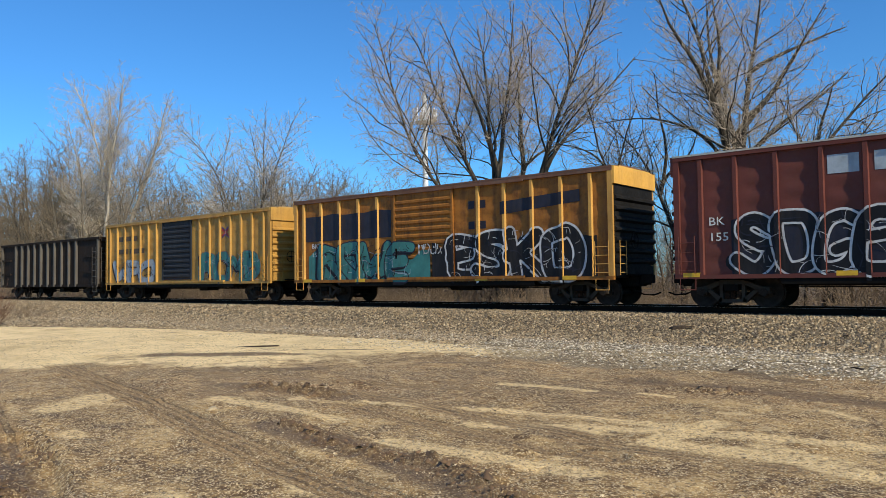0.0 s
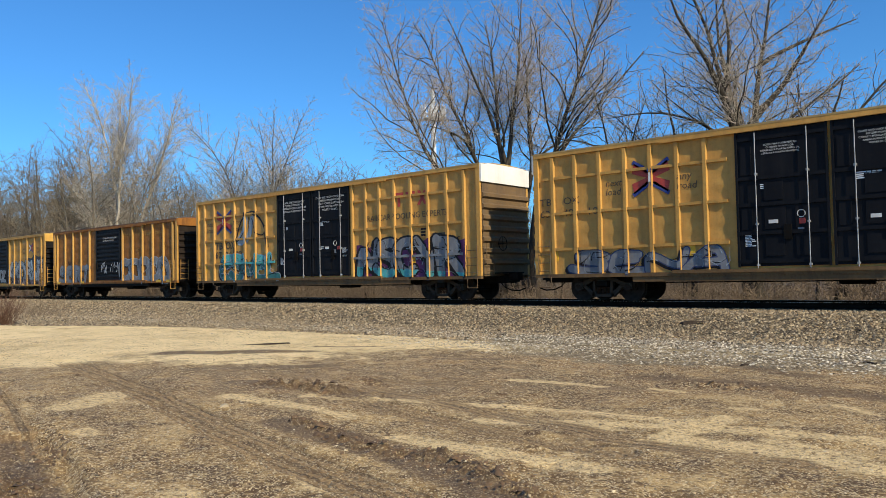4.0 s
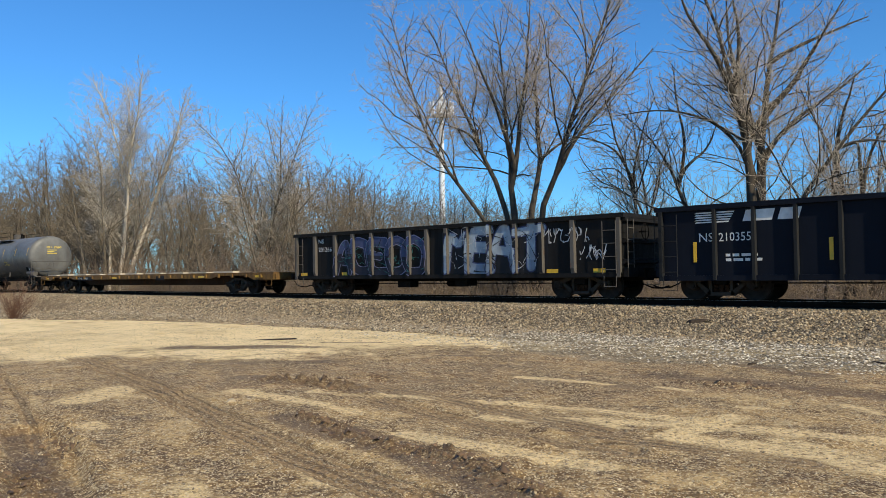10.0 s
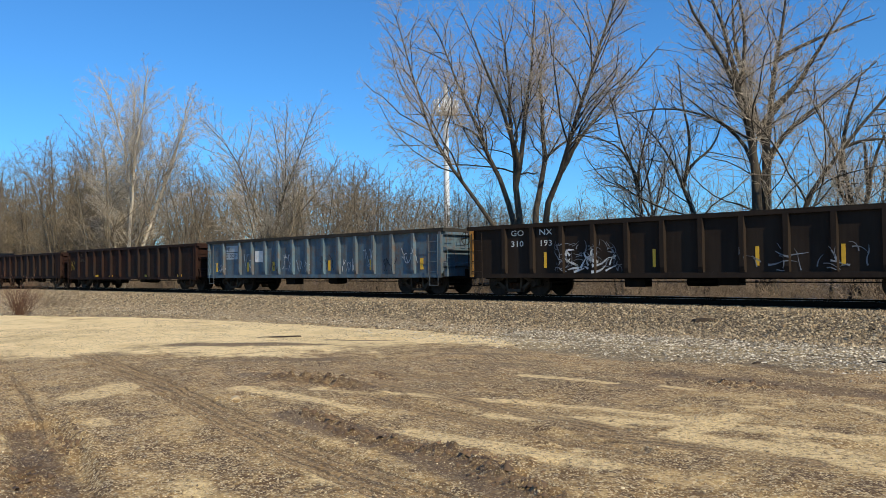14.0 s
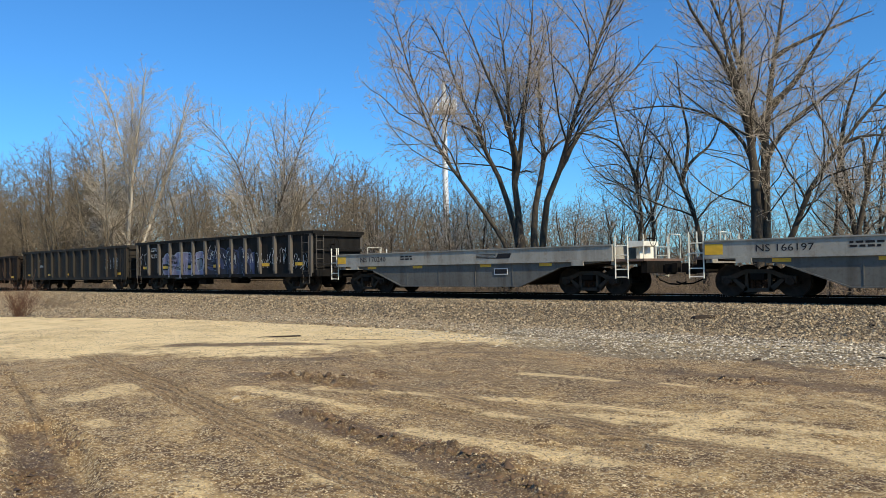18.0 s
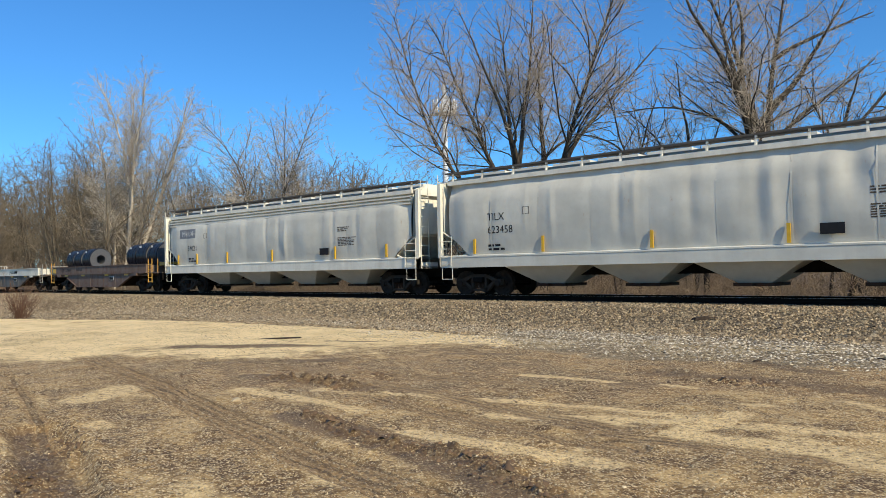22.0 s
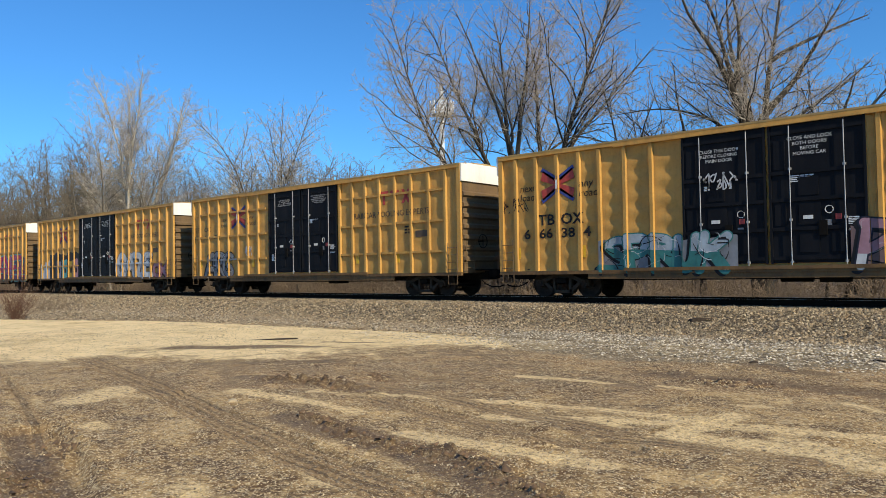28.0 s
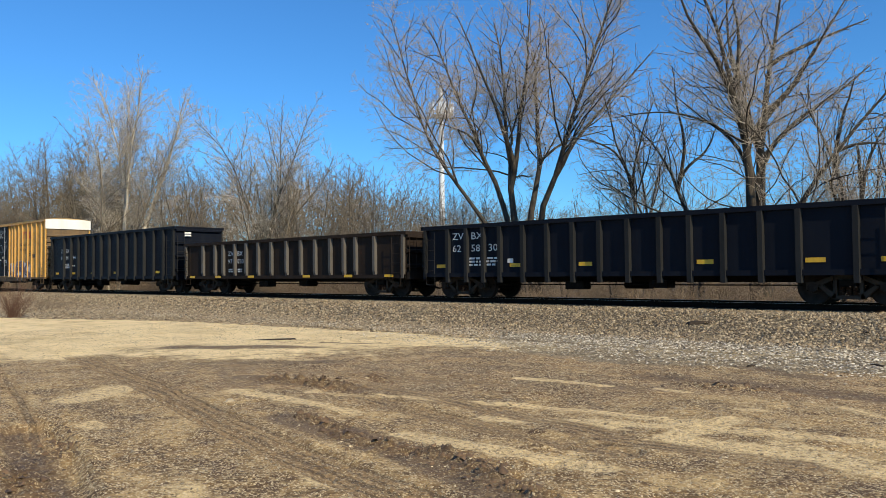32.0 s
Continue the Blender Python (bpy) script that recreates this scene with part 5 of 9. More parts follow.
def end_ladder(b, x, y0, y1, z0, z1, n, r=0.014):
    b.tube([(x, y0, z0), (x, y0, z1)], r, 5)
    b.tube([(x, y1, z0), (x, y1, z1)], r, 5)
    for i in range(n):
        z = z0 + (z1 - z0) * (i + 0.3) / n
        b.tube([(x, y0, z), (x, y1, z)], r, 5)


def brake_wheel(car, x, y, z, material=None):
    b = Build()
    ring = [(0, 0.26 * math.cos(a), 0.26 * math.sin(a)) for a in np.linspace(0, 2 * math.pi, 21)]
    b.tube(ring, 0.016, 5)
    for k in range(4):
        a = math.pi * k / 2
        b.tube([(0, 0, 0), (0, 0.26 * math.cos(a), 0.26 * math.sin(a))], 0.012, 4)
    b.tube([(-0.22, 0, 0), (0.02, 0, 0)], 0.03, 6)
    w = part("brake_wheel", b, material or BLACKIRON, car)
    w.location = (x, y, z)


# ---- lettering and sprayed paint ----
def letters(text, height, shear=0.0, fat=0.0, align="LEFT", space=1.0):
    """Corners and faces of a line of letters, its foot at 0, 0."""
    c = bpy.data.curves.new("letters", "FONT")
    c.body, c.size, c.shear, c.offset, c.align_x, c.space_character = text, 1.0, shear, fat, align, space
    c.resolution_u = 2
    ob = bpy.data.objects.new("letters", c)
    me = bpy.data.meshes.new_from_object(ob)
    v = [(p.co.x, p.co.y) for p in me.vertices]
    f = [tuple(q.vertices) for q in me.polygons]
    bpy.data.objects.remove(ob)
    bpy.data.curves.remove(c)
    bpy.data.meshes.remove(me)
    k = height / 0.70
    return [(x * k, y * k) for x, y in v], f


def flat_mesh(name, verts, faces, y, material):
    me = bpy.data.meshes.new(name)
    me.from_pydata([(x, y, z) for x, z in verts], [], faces)
    me.materials.append(material)
    return me


def sign(car, lines, x, z, height, material, y=-1.504, gap=1.5, shear=0.0, name="lettering", align="LEFT", stretch=1.0, ribs=None, bold=0.0):
    """Lines of stencilled letters on the near side; z is the foot of the first line."""
    V, F = [], []
    for i, text in enumerate(lines):
        v, f = letters(text, height, shear, bold, align)
        n = len(V)
        V += [(x + a * stretch, z - i * height * gap + b) for a, b in v]
        F += [tuple(q + n for q in poly) for poly in f]
    if ribs:
        V, F = drape(V, F, ribs, y, -1.589)
        me = bpy.data.meshes.new(name)
        me.from_pydata(V, [], F)
        me.materials.append(material)
        return part(name, me, material, car)
    return part(name, flat_mesh(name, V, F, y, material), material, car)


def bars(car, x, z, rows, width, height, material, y=-1.504, gap=1.7, seed=0):
    """Small writing that cannot be read, as bars."""
    r, b = random.Random(seed), Build()
    for i in range(rows):
        at, end = x, x + width * r.uniform(0.65, 1.0)
        while at < end - 0.05:
            w = min(r.uniform(0.08, 0.24) * max(1, height / 0.06), end - at)
            b.add([(at, y, z - i * height * gap), (at + w, y, z - i * height * gap), (at + w, y, z - i * height * gap + height), (at, y, z - i * height * gap + height)], [(0, 1, 2, 3)])
            at += w + height * 0.8
    part("small_lettering", b, material, car)


def drape(verts, faces, ribs, y_panel, y_rib):
    """Lays a flat figure over panels and the ribs that stand out from them."""
    bm = bmesh.new()
    bv = [bm.verts.new((p[0], p[2] if len(p) > 2 else 0, p[1])) for p in verts]
    for f in faces:
        try:
            bm.faces.new([bv[i] for i in f])
        except ValueError:
            pass
    xs = [v[0] for v in verts]
    lo, hi = min(xs), max(xs)
    for x0, x1 in ribs:
        for cut in (x0, x1):
            if lo < cut < hi:
                bmesh.ops.bisect_plane(bm, geom=bm.verts[:] + bm.edges[:] + bm.faces[:], plane_co=(cut, 0, 0), plane_no=(1, 0, 0))
    at, F = {}, []
    for f in bm.faces:
        cx = sum(v.co.x for v in f.verts) / len(f.verts)
        y = y_rib if any(x0 < cx < x1 for x0, x1 in ribs) else y_panel
        F.append(tuple(at.setdefault((round(v.co.x, 4), round(y - v.co.y, 5), round(v.co.z, 4)), len(at)) for v in f.verts))
    bm.free()
    return list(at), [f for f in F if len(set(f)) == len(f)]


def sprayed(car, figure, ribs, y_panel, y_rib, material, layer, name="graffiti"):
    V, F = drape(*figure, ribs, y_panel - 0.004 * layer, y_rib - 0.004 * layer)
    if not F:
        return
    me = bpy.data.meshes.new(name)
    me.from_pydata(V, [], F)
    me.materials.append(SPRAYS[material])
    return part(name, me, None, car)


def cloud(x0, x1, z0, z1, seed, rough=0.2, step=0.12):
    """A patch of paint with a ragged upper edge."""
    r = random.Random(seed)
    xs = list(np.arange(x0, x1, step)) + [x1]
    k1, k2, p1, p2 = r.uniform(1.5, 3), r.uniform(4, 8), r.uniform(0, 6), r.uniform(0, 6)
    top = [z1 + rough * (0.6 * math.sin(k1 * x + p1) + 0.4 * math.sin(k2 * x + p2)) * min(1, (x - x0) * 1.5 + 0.2, (x1 - x) * 1.5 + 0.2) for x in xs]
    v = [(x, z0) for x in xs] + [(x, max(z, z0 + 0.05)) for x, z in zip(xs, top)]
    n = len(xs)
    return v, [(i, i + 1, i + 1 + n, i + n) for i in range(n - 1)]


# Letters as strokes of a fat brush: points on a ten by ten field, two digits each.
STROKES = dict(A="00 38 59 68 90|24 74", B="10 19|19 78 76 15|15 86 82 10", C="87 69 28 05 12 40 82", D="10 19|19 69 95 60 10", E="88 19 14 10 80|15 65", F="10 19 88|15 65", G="87 59 18 03 30 81 84 54", I="50 59", K="10 19|88 35 15|35 90",
               L="19 10 80", M="00 19 54 89 90", N="10 19 80 89", O="59 18 05 21 50 81 95 88 59", P="10 19|19 78 76 14", R="10 19|19 78 76 15|45 90", S="87 59 18 16 55 84 71 30 02", T="08 98|59 50", U="19 12 40 72 89",
               V="09 50 99", W="09 20 56 80 99", X="09 90|00 99", Y="09 54 99|54 50", Z="09 88 10 90")


def brush(line, w, rise=0.0):
    """A band of half width w along a rounded line, with round ends; the paint thickens a little along it."""
    pts = np.array(line, float)
    for _ in range(2):
        mid = np.empty((2 * (len(pts) - 1), 2))
        mid[0::2], mid[1::2] = 0.75 * pts[:-1] + 0.25 * pts[1:], 0.25 * pts[:-1] + 0.75 * pts[1:]
        pts = np.concatenate([pts[:1], mid, pts[-1:]]) if len(pts) > 2 else pts
    d = np.gradient(pts, axis=0)
    d /= np.linalg.norm(d, axis=1)[:, None] + 1e-9
    side = np.stack([-d[:, 1], d[:, 0]], 1) * w
    n = len(pts)
    coat = rise + 0.0003 * np.arange(n) / n
    V = [(*p, c) for p, c in zip(np.concatenate([pts - side, pts + side]), np.concatenate([coat, coat]))]
    F = [(i, i + 1, i + 1 + n, i + n) for i in range(n - 1)]
    for end, way in ((0, -1), (n - 1, 1)):
        k = len(V)
        a0 = math.atan2(d[end, 1] * way, d[end, 0] * way)
        V += [(*(pts[end] + w * np.array((math.cos(a0 + t), math.sin(a0 + t)))), rise - 0.0002 if end == 0 else rise + 0.0004) for t in np.linspace(-math.pi / 2, math.pi / 2, 7)]
        F.append(tuple(range(k, k + 7)))
    return V, F


def burst(text, x0, x1, z0, z1, fat, seed, shear=0.0, jitter=0.1):
    """Fat sprayed letters that fill a field and crowd each other, each with its own tilt, height and bent strokes: one figure for each letter."""
    r = random.Random(seed)
    step, tall, out = (x1 - x0) / len(text), z1 - z0, []
    w = min(step, tall) * 0.15
    for i, ch in enumerate(text):
        tilt, lift, grow_ = shear + r.uniform(-jitter, jitter) * 1.6, r.uniform(-0.05, 0.06), r.uniform(0.9, 1.12)
        V, F = [], []
        for j, run in enumerate(STROKES.get(ch, STROKES["O"]).split("|")):
            line = []
            for p in run.split():
                u, q = (int(p[0]) + r.uniform(-0.9, 0.9)) / 9.5, (int(p[1]) + r.uniform(-0.7, 0.7)) / 9.0
                q = min(max((q - 0.5) * grow_ + 0.5 + lift, 0.06), 0.96)
                line.append((x0 + step * (i - 0.06 + 1.12 * u) + tilt * (q - 0.5) * tall, z0 + q * tall))
            v, f = brush(line, w * r.uniform(0.85, 1.25) + fat, 0.0005 * j)
            n = len(V)
            V += v
            F += [tuple(k + n for k in q) for q in f]
        out.append((V, F))
    return out


def below(figure, z, keep_low=True):
    """The part of a flat figure under (or over) a level."""
    bm = bmesh.new()
    bv = [bm.verts.new((p[0], p[2] if len(p) > 2 else 0, p[1])) for p in figure[0]]
    for f in figure[1]:
        try:
            bm.faces.new([bv[i] for i in f])
        except ValueError:
            pass
    bmesh.ops.bisect_plane(bm, geom=bm.verts[:] + bm.edges[:] + bm.faces[:], plane_co=(0, 0, z), plane_no=(0.06, 0, 1 if keep_low else -1), clear_outer=True)
    bm.verts.index_update()
    out = [(v.co.x, v.co.z, v.co.y) for v in bm.verts], [tuple(v.index for v in f.verts) for f in bm.faces]
    bm.free()
    return out


def strokes(x0, x1, z0, z1, count, seed, thin, thick, longest):
    """Short bent strokes strewn over a field."""
    r = random.Random(seed)
    V, F = [], []
    for _ in range(count):
        x, z, ln, a, w, bend = r.uniform(x0, x1), r.uniform(z0, z1 - 0.12), r.uniform(0.15, longest), r.choice((1.57, 1.2, 2.0, 0.3, 2.8, 0.0)) + r.uniform(-0.3, 0.3), r.uniform(thin, thick), r.uniform(-1.6, 1.6)
        pts = [(x, z)]
        for k in range(5):
            x, z, a = x + ln / 5 * math.cos(a), z + ln / 5 * math.sin(a), a + bend / 5
            pts.append((min(max(x, x0), x1), min(max(z, z0), z1)))
        for i, ((xa, za), (xb, zb)) in enumerate(zip(pts, pts[1:])):
            d = math.hypot(xb - xa, zb - za) or 1
            px, pz = -(zb - za) / d * w, (xb - xa) / d * w
            n, t0, t1 = len(V), 1 - 0.15 * i, 0.85 - 0.15 * i
            V += [(xa - px * t0, za - pz * t0), (xb - px * t1, zb - pz * t1), (xb + px * t1, zb + pz * t1), (xa + px * t0, za + pz * t0)]
            F.append((n, n + 1, n + 2, n + 3))
    return V, F


def piece(car, text, x0, x1, z0, z1, ribs, yp, yr, fill, edge, seed, back=None, fat=0.05, shine=None, jitter=0.12, shear=0.0, low=None, busy=1.0):
    """A sprayed word: a cloud behind it, dark shade, and letter by letter a rim and a filling in two tones, cut and lit by strokes."""
    if back:
        sprayed(car, cloud(x0 - 0.25, x1 + 0.25, z0 - 0.05, z1 - 0.1, seed, 0.16), ribs, yp, yr, back, 1)
    for ob in car.children:
        if ob.name.startswith("side_girt") and ob.data.vertices[0].co.y < 0:
            xs, z = [v.co.x for v in ob.data.vertices], ob.data.vertices[0].co.z
            if z0 - 0.1 < z < z1 - 0.2 and x0 - 0.1 < (min(xs) + max(xs)) / 2 < x1 + 0.1:
                ob.data.materials.clear()
                ob.data.materials.append(SPRAYS[(low if low and z < z0 + 0.42 * (z1 - z0) else fill)])
    rim = max(0.034, 0.75 * fat)
    inner, outer = burst(text, x0, x1, z0, z1, 0.0, seed, shear, jitter), burst(text, x0, x1, z0, z1, rim, seed, shear, jitter)
    for i, (a, c) in enumerate(zip(inner, outer)):
        shade = [(x - 0.09, z - 0.06, d) for x, z, d in c[0]]
        sprayed(car, (shade, c[1]), ribs, yp, yr, "black", 1.4 + 0.35 * i, "graffiti_shade")
        rim_part = sprayed(car, c, ribs, yp, yr, edge, 1.8 + 0.2 * len(text) + 0.9 * i)
        sprayed(rim_part or car, a, ribs, yp, yr, fill, 2.2 + 0.2 * len(text) + 0.9 * i, "filling")
        if low:
            sprayed(rim_part or car, below(a, z0 + 0.42 * (z1 - z0)), ribs, yp, yr, low, 2.5 + 0.2 * len(text) + 0.9 * i, "filling")
    top = 2.9 + 1.1 * len(text)
    n = (x1 - x0) * (z1 - z0) * busy
    sprayed(car, strokes(x0, x1, z0, z1, int(5 * n), seed + 5, 0.008, 0.03, 0.8), ribs, yp, yr, "black" if fill != "black" else "navy", top)
    sprayed(car, strokes(x0, x1, z0, z1, int(6 * n), seed + 7, 0.006, 0.016, 0.6), ribs, yp, yr, shine or edge, top + 0.4)


def scrawl(car, x0, x1, z0, z1, ribs, yp, yr, colour, seed, count=14, w=0.014):
    """A thin sprayed tag that cannot be read: small hooked and looped strokes run together."""
    r = random.Random(seed)
    V, F = [], []
    h = min(z1 - z0, 0.75)
    base = z0 + (z1 - z0 - h) * r.random()
    step = min(0.42 * h, (x1 - x0) / 3)
    x, w = x0, min(w, 0.02)
    while x < x1 - 0.5 * step:
        for _ in range(r.choice((2, 2, 3))):
            a, b, c = ((x + step * r.choice((0, 0.1, 0.5, 0.9, 1.1)), base + h * r.choice((0, 0.1, 0.45, 0.6, 0.9, 1))) for _ in range(3))
            pts = [((1 - t) ** 2 * a[0] + 2 * t * (1 - t) * c[0] + t * t * b[0], (1 - t) ** 2 * a[1] + 2 * t * (1 - t) * c[1] + t * t * b[1]) for t in (0, 0.17, 0.33, 0.5, 0.67, 0.83, 1)]
            for (xa, za), (xb, zb) in zip(pts, pts[1:]):
                ln = math.hypot(xb - xa, zb - za) or 1
                px, pz = -(zb - za) / ln * w, (xb - xa) / ln * w
                n = len(V)
                V += [(xa - px, za - pz), (xb - px, zb - pz), (xb + px, zb + pz), (xa + px, za + pz)]
                F.append((n, n + 1, n + 2, n + 3))
        x += step * r.uniform(0.8, 1.15)
    sprayed(car, (V, F), ribs, yp, yr, colour, 6, "tag")

# ---- kinds of car ----
YP, YR = -1.50, -1.585


def rib_box(b, x, w, z0, z1, side, yp=YP, yr=YR):
    """A pressed post: a broad foot and a narrower face."""
    o, i = (yr, yp) if side < 0 else (-yr, -yp)
    poly = [(x - w * 0.5, i), (x - w * 0.34, o), (x + w * 0.34, o), (x + w * 0.5, i)]
    return b.prism_z(poly if side < 0 else poly[::-1], z0, z1)


def panel_sheet(h, ribs, z0, z1, side, wave, door):
    """The side sheets: each bay between two posts is a little dished, more or less so from top to bottom."""
    edges = sorted([-h, h, door[0], door[1]] + list(ribs))
    xs = sorted({round(a + (b - a) * k / 6, 4) for a, b in zip(edges, edges[1:]) for k in range(6)} | {h})
    zs = np.linspace(z0, z1, 40)
    r = random.Random(len(ribs))
    phase = {a: (r.uniform(0, 6), r.uniform(0.5, 0.62)) for a in edges}
    V, F = [], []
    for x in xs:
        a = max(e for e in edges if e <= x + 1e-6)
        later = [e for e in edges if e > a + 1e-6]
        b = later[0] if later else a + 1
        u = (x - a) / (b - a)
        p, period = phase[a]
        for z in zs:
            dish = math.sin(math.pi * u) ** 2 * wave * (1.1 + 0.9 * math.sin(2 * math.pi * z / period + p))
            V.append((x, side * (-YP - dish), z))
    n = len(zs)
    for i in range(len(xs) - 1):
        for k in range(n - 1):
            q = (i * n + k, (i + 1) * n + k, (i + 1) * n + k + 1, i * n + k + 1)
            F.append(q)
    return Build().add(V, F)


def boxcar(s, L, H, body, rib, label, ribs, door, door_mat, rib_mat=None, roof_mat=None, end_mat=None, cap_mat=None, sill=0.78, half=7.05, girts=(), doors=1, end_top=0.75, group="boxcars of the train", ladder_mat=None, fascia=None, frame_mat=None, wave=0.016):
    """ribs: places of the side posts from the car's middle; door: its two ends."""
    car = car_thing("boxcar", label, "boxcar", s, group)
    h = L / 2
    rib_mat, end_mat, roof_mat, ladder_mat = rib_mat or body, end_mat or body, roof_mat or body, ladder_mat or rib_mat or body
    z0, z1 = sill + 0.22, H - 0.16
    # the shell: two sides, each in front of and behind the door
    for side in (-1, 1):
        ya, yb = (YP, YP + 0.06) if side < 0 else (-YP - 0.06, -YP)
        part("side_wall", panel_sheet(h, ribs, z0 - 0.12, z1 + 0.08, side, wave, door), body, car, smooth=True)
        o, i = (YR - 0.012, YP + 0.03) if side < 0 else (-YP - 0.03, -YR + 0.012)
        part("side_sill", Build().box(-h, h, o, i, sill, z0 - 0.1), frame_mat or body, car)
        part("lower_sill", Build().box(-h * 0.62, h * 0.62, o + 0.03, i - 0.01, sill - 0.16, sill - 0.002), frame_mat or BLACKIRON, car)
        part("top_chord", Build().prism_x([(o, z1), (i, z1), (i, H - 0.04), (o, H - 0.02)] if side < 0 else [(o, z1), (i, z1), (i, H - 0.02), (o, H - 0.04)], -h, h), fascia or body, car)
        for x in ribs:
            part("side_post", rib_box(Build(), x, 0.15, z0 - 0.1, z1 - 0.02, side), rib_mat, car)
        for k, z in enumerate(girts):
            for a, c in ((-h + 0.35, door[0] - 0.2), (door[1] + 0.2, h - 0.85)):
                o2, i2 = (YR + 0.02, YP) if side < 0 else (-YP, -YR - 0.02)
                stops = [a] + [x for x in sorted(ribs) if a + 0.2 < x < c - 0.2] + [c] if side < 0 else [a, c]
                for p, q in zip(stops, stops[1:]):
                    part("side_girt", Build().box(p, q, o2, i2, z - 0.045, z + 0.045), rib_mat, car)
    # corner posts
    for x in (-h, h):
        a = -0.17 if x > 0 else 0.0
        for y0, y1 in ((YR, YP + 0.02), (-YP - 0.02, -YR)):
            part("corner_post", Build().box(x + a, x + a + 0.17, y0, y1, z0 - 0.12, z1 + 0.02), rib_mat, car)
    # roof, arched, with cross battens
    W = -YR + 0.02
    b = Build().prism_x([(-W, H - 0.05), (W, H - 0.05), (W, H), (W * 0.5, H + 0.07), (0, H + 0.10), (-W * 0.5, H + 0.07), (-W, H)], -h - 0.01, h + 0.01)
    for i in range(15):
        x = -h + 0.5 + (L - 1.0) * i / 14
        b.prism_x([(-W, H + 0.002), (W, H + 0.002), (W * 0.5, H + 0.10), (0, H + 0.13), (-W * 0.5, H + 0.10)], x - 0.05, x + 0.05)
    part("roof", b, roof_mat, car)
    part("floor", Build().box(-h + 0.1, h - 0.1, -1.45, 1.45, sill + 0.05, sill + 0.2), SHADOWIRON, car)
    part("centre_sill", Build().box(-h - 0.25, h + 0.25, -0.3, 0.3, 0.62, sill + 0.1), BLACKIRON, car)
    # ends: ribbed steel below, a smooth cap at the top
    for sgn in (-1, 1):
        x0, x1 = sorted((sgn * (h - 0.06), sgn * (h + 0.005)))
        part("end_wall", Build().box(x0, x1, YP + 0.06, -YP - 0.06, z0 - 0.12, z1 + 0.06), end_mat, car)
        zt = H - end_top
        n = 7
        for k in range(n):
            za = sill + 0.5 + (zt - sill - 0.7) * k / n
            zb = za + (zt - sill - 0.7) / n * 0.62
            xo = sgn * (h + 0.10)
            xi = sgn * (h + 0.006)
            b = Build().prism_y([(xi, za), (xo, za + 0.07), (xo, zb - 0.07), (xi, zb)] if sgn > 0 else [(xi, za), (xi, zb), (xo, zb - 0.07), (xo, za + 0.07)], YP + 0.02, -YP - 0.02)
            part("end_rib", b, end_mat, car)
        xo = sgn * (h + 0.075)
        a, c = sorted((xo, sgn * (h + 0.006)))
        part("end_cap", Build().box(a, c, YR + 0.01, -YR - 0.01, zt, H - 0.02).prism_y([(a, H - 0.02), (c, H - 0.02), (c, H + 0.02), (a, H + 0.02)], -1.2, 1.2), cap_mat or rib_mat, car)
        b = Build()
        end_ladder(b, sgn * (h + 0.17), -1.45, -1.0, 1.0, 2.1, 4)
        b.tube([(sgn * (h + 0.16), 0.9, 1.3), (sgn * (h + 0.16), 1.3, 1.3)], 0.014, 5)
        part("end_ladder", b, ladder_mat, car)
        part("end_platform", Build().box(*sorted((sgn * (h + 0.01), sgn * (h + 0.3))), -0.75, 0.75, 0.98, 1.03), BLACKIRON, car)
        for side in (-1, 1):
            b = Build()
            y = side * (-YR + 0.05)
            ladder(b, sgn * (h - 0.62), sgn * (h - 0.14), y, sill + 0.15, sill + 1.25, 4)
            part("side_ladder", b, ladder_mat, car)
            b = Build()
            stirrup(b, sgn * (h - 0.62), sgn * (h - 0.16), y - side * 0.03, sill - 0.32, sill + 0.02)
            part("step", b, ladder_mat, car)
    brake_wheel(car, h + 0.26, -0.55, 2.1)
    # doors
    dl = (door[1] - door[0]) / doors
    for side in (-1, 1):
        for k in range(doors):
            a, c = door[0] + k * dl + 0.05, door[0] + (k + 1) * dl - 0.05
            yo, yi = (YP - 0.03, YP + 0.02) if side < 0 else (-YP - 0.02, -YP + 0.03)
            d = part("door", Build().box(a, c, yo, yi, z0 + 0.02, z1 - 0.03), door_mat, car)
            yf = yo if side < 0 else yi
            if doors == 1:
                n = 11
                for j in range(n):
                    z = z0 + 0.12 + (z1 - z0 - 0.3) * j / n
                    part("door_rib", Build().prism_x([(yf, z), (yf + side * 0.05, z + 0.05), (yf + side * 0.05, z + 0.13), (yf, z + 0.18)][::-side or 1], a + 0.1, c - 0.1), door_mat, d)
                for e0, e1 in ((a - 0.02, a + 0.08), (c - 0.08, c + 0.02)):
                    part("door_edge", Build().box(e0, e1, *sorted((yf, yf + side * 0.06)), z0, z1 - 0.02), frame_mat or door_mat, d)
                part("door_handle", Build().box(a + 0.12, a + 0.2, *sorted((yf, yf + side * 0.09)), z0 + 0.7, z0 + 1.1), BLACKIRON, d)
            else:
                for z in (z0 + 0.15, z0 + 0.95, z0 + 1.75, z0 + 2.5, z1 - 0.25):
                    part("door_rail", Build().box(a + 0.04, c - 0.04, *sorted((yf, yf + side * 0.045)), z - 0.05, z + 0.05), door_mat, d)
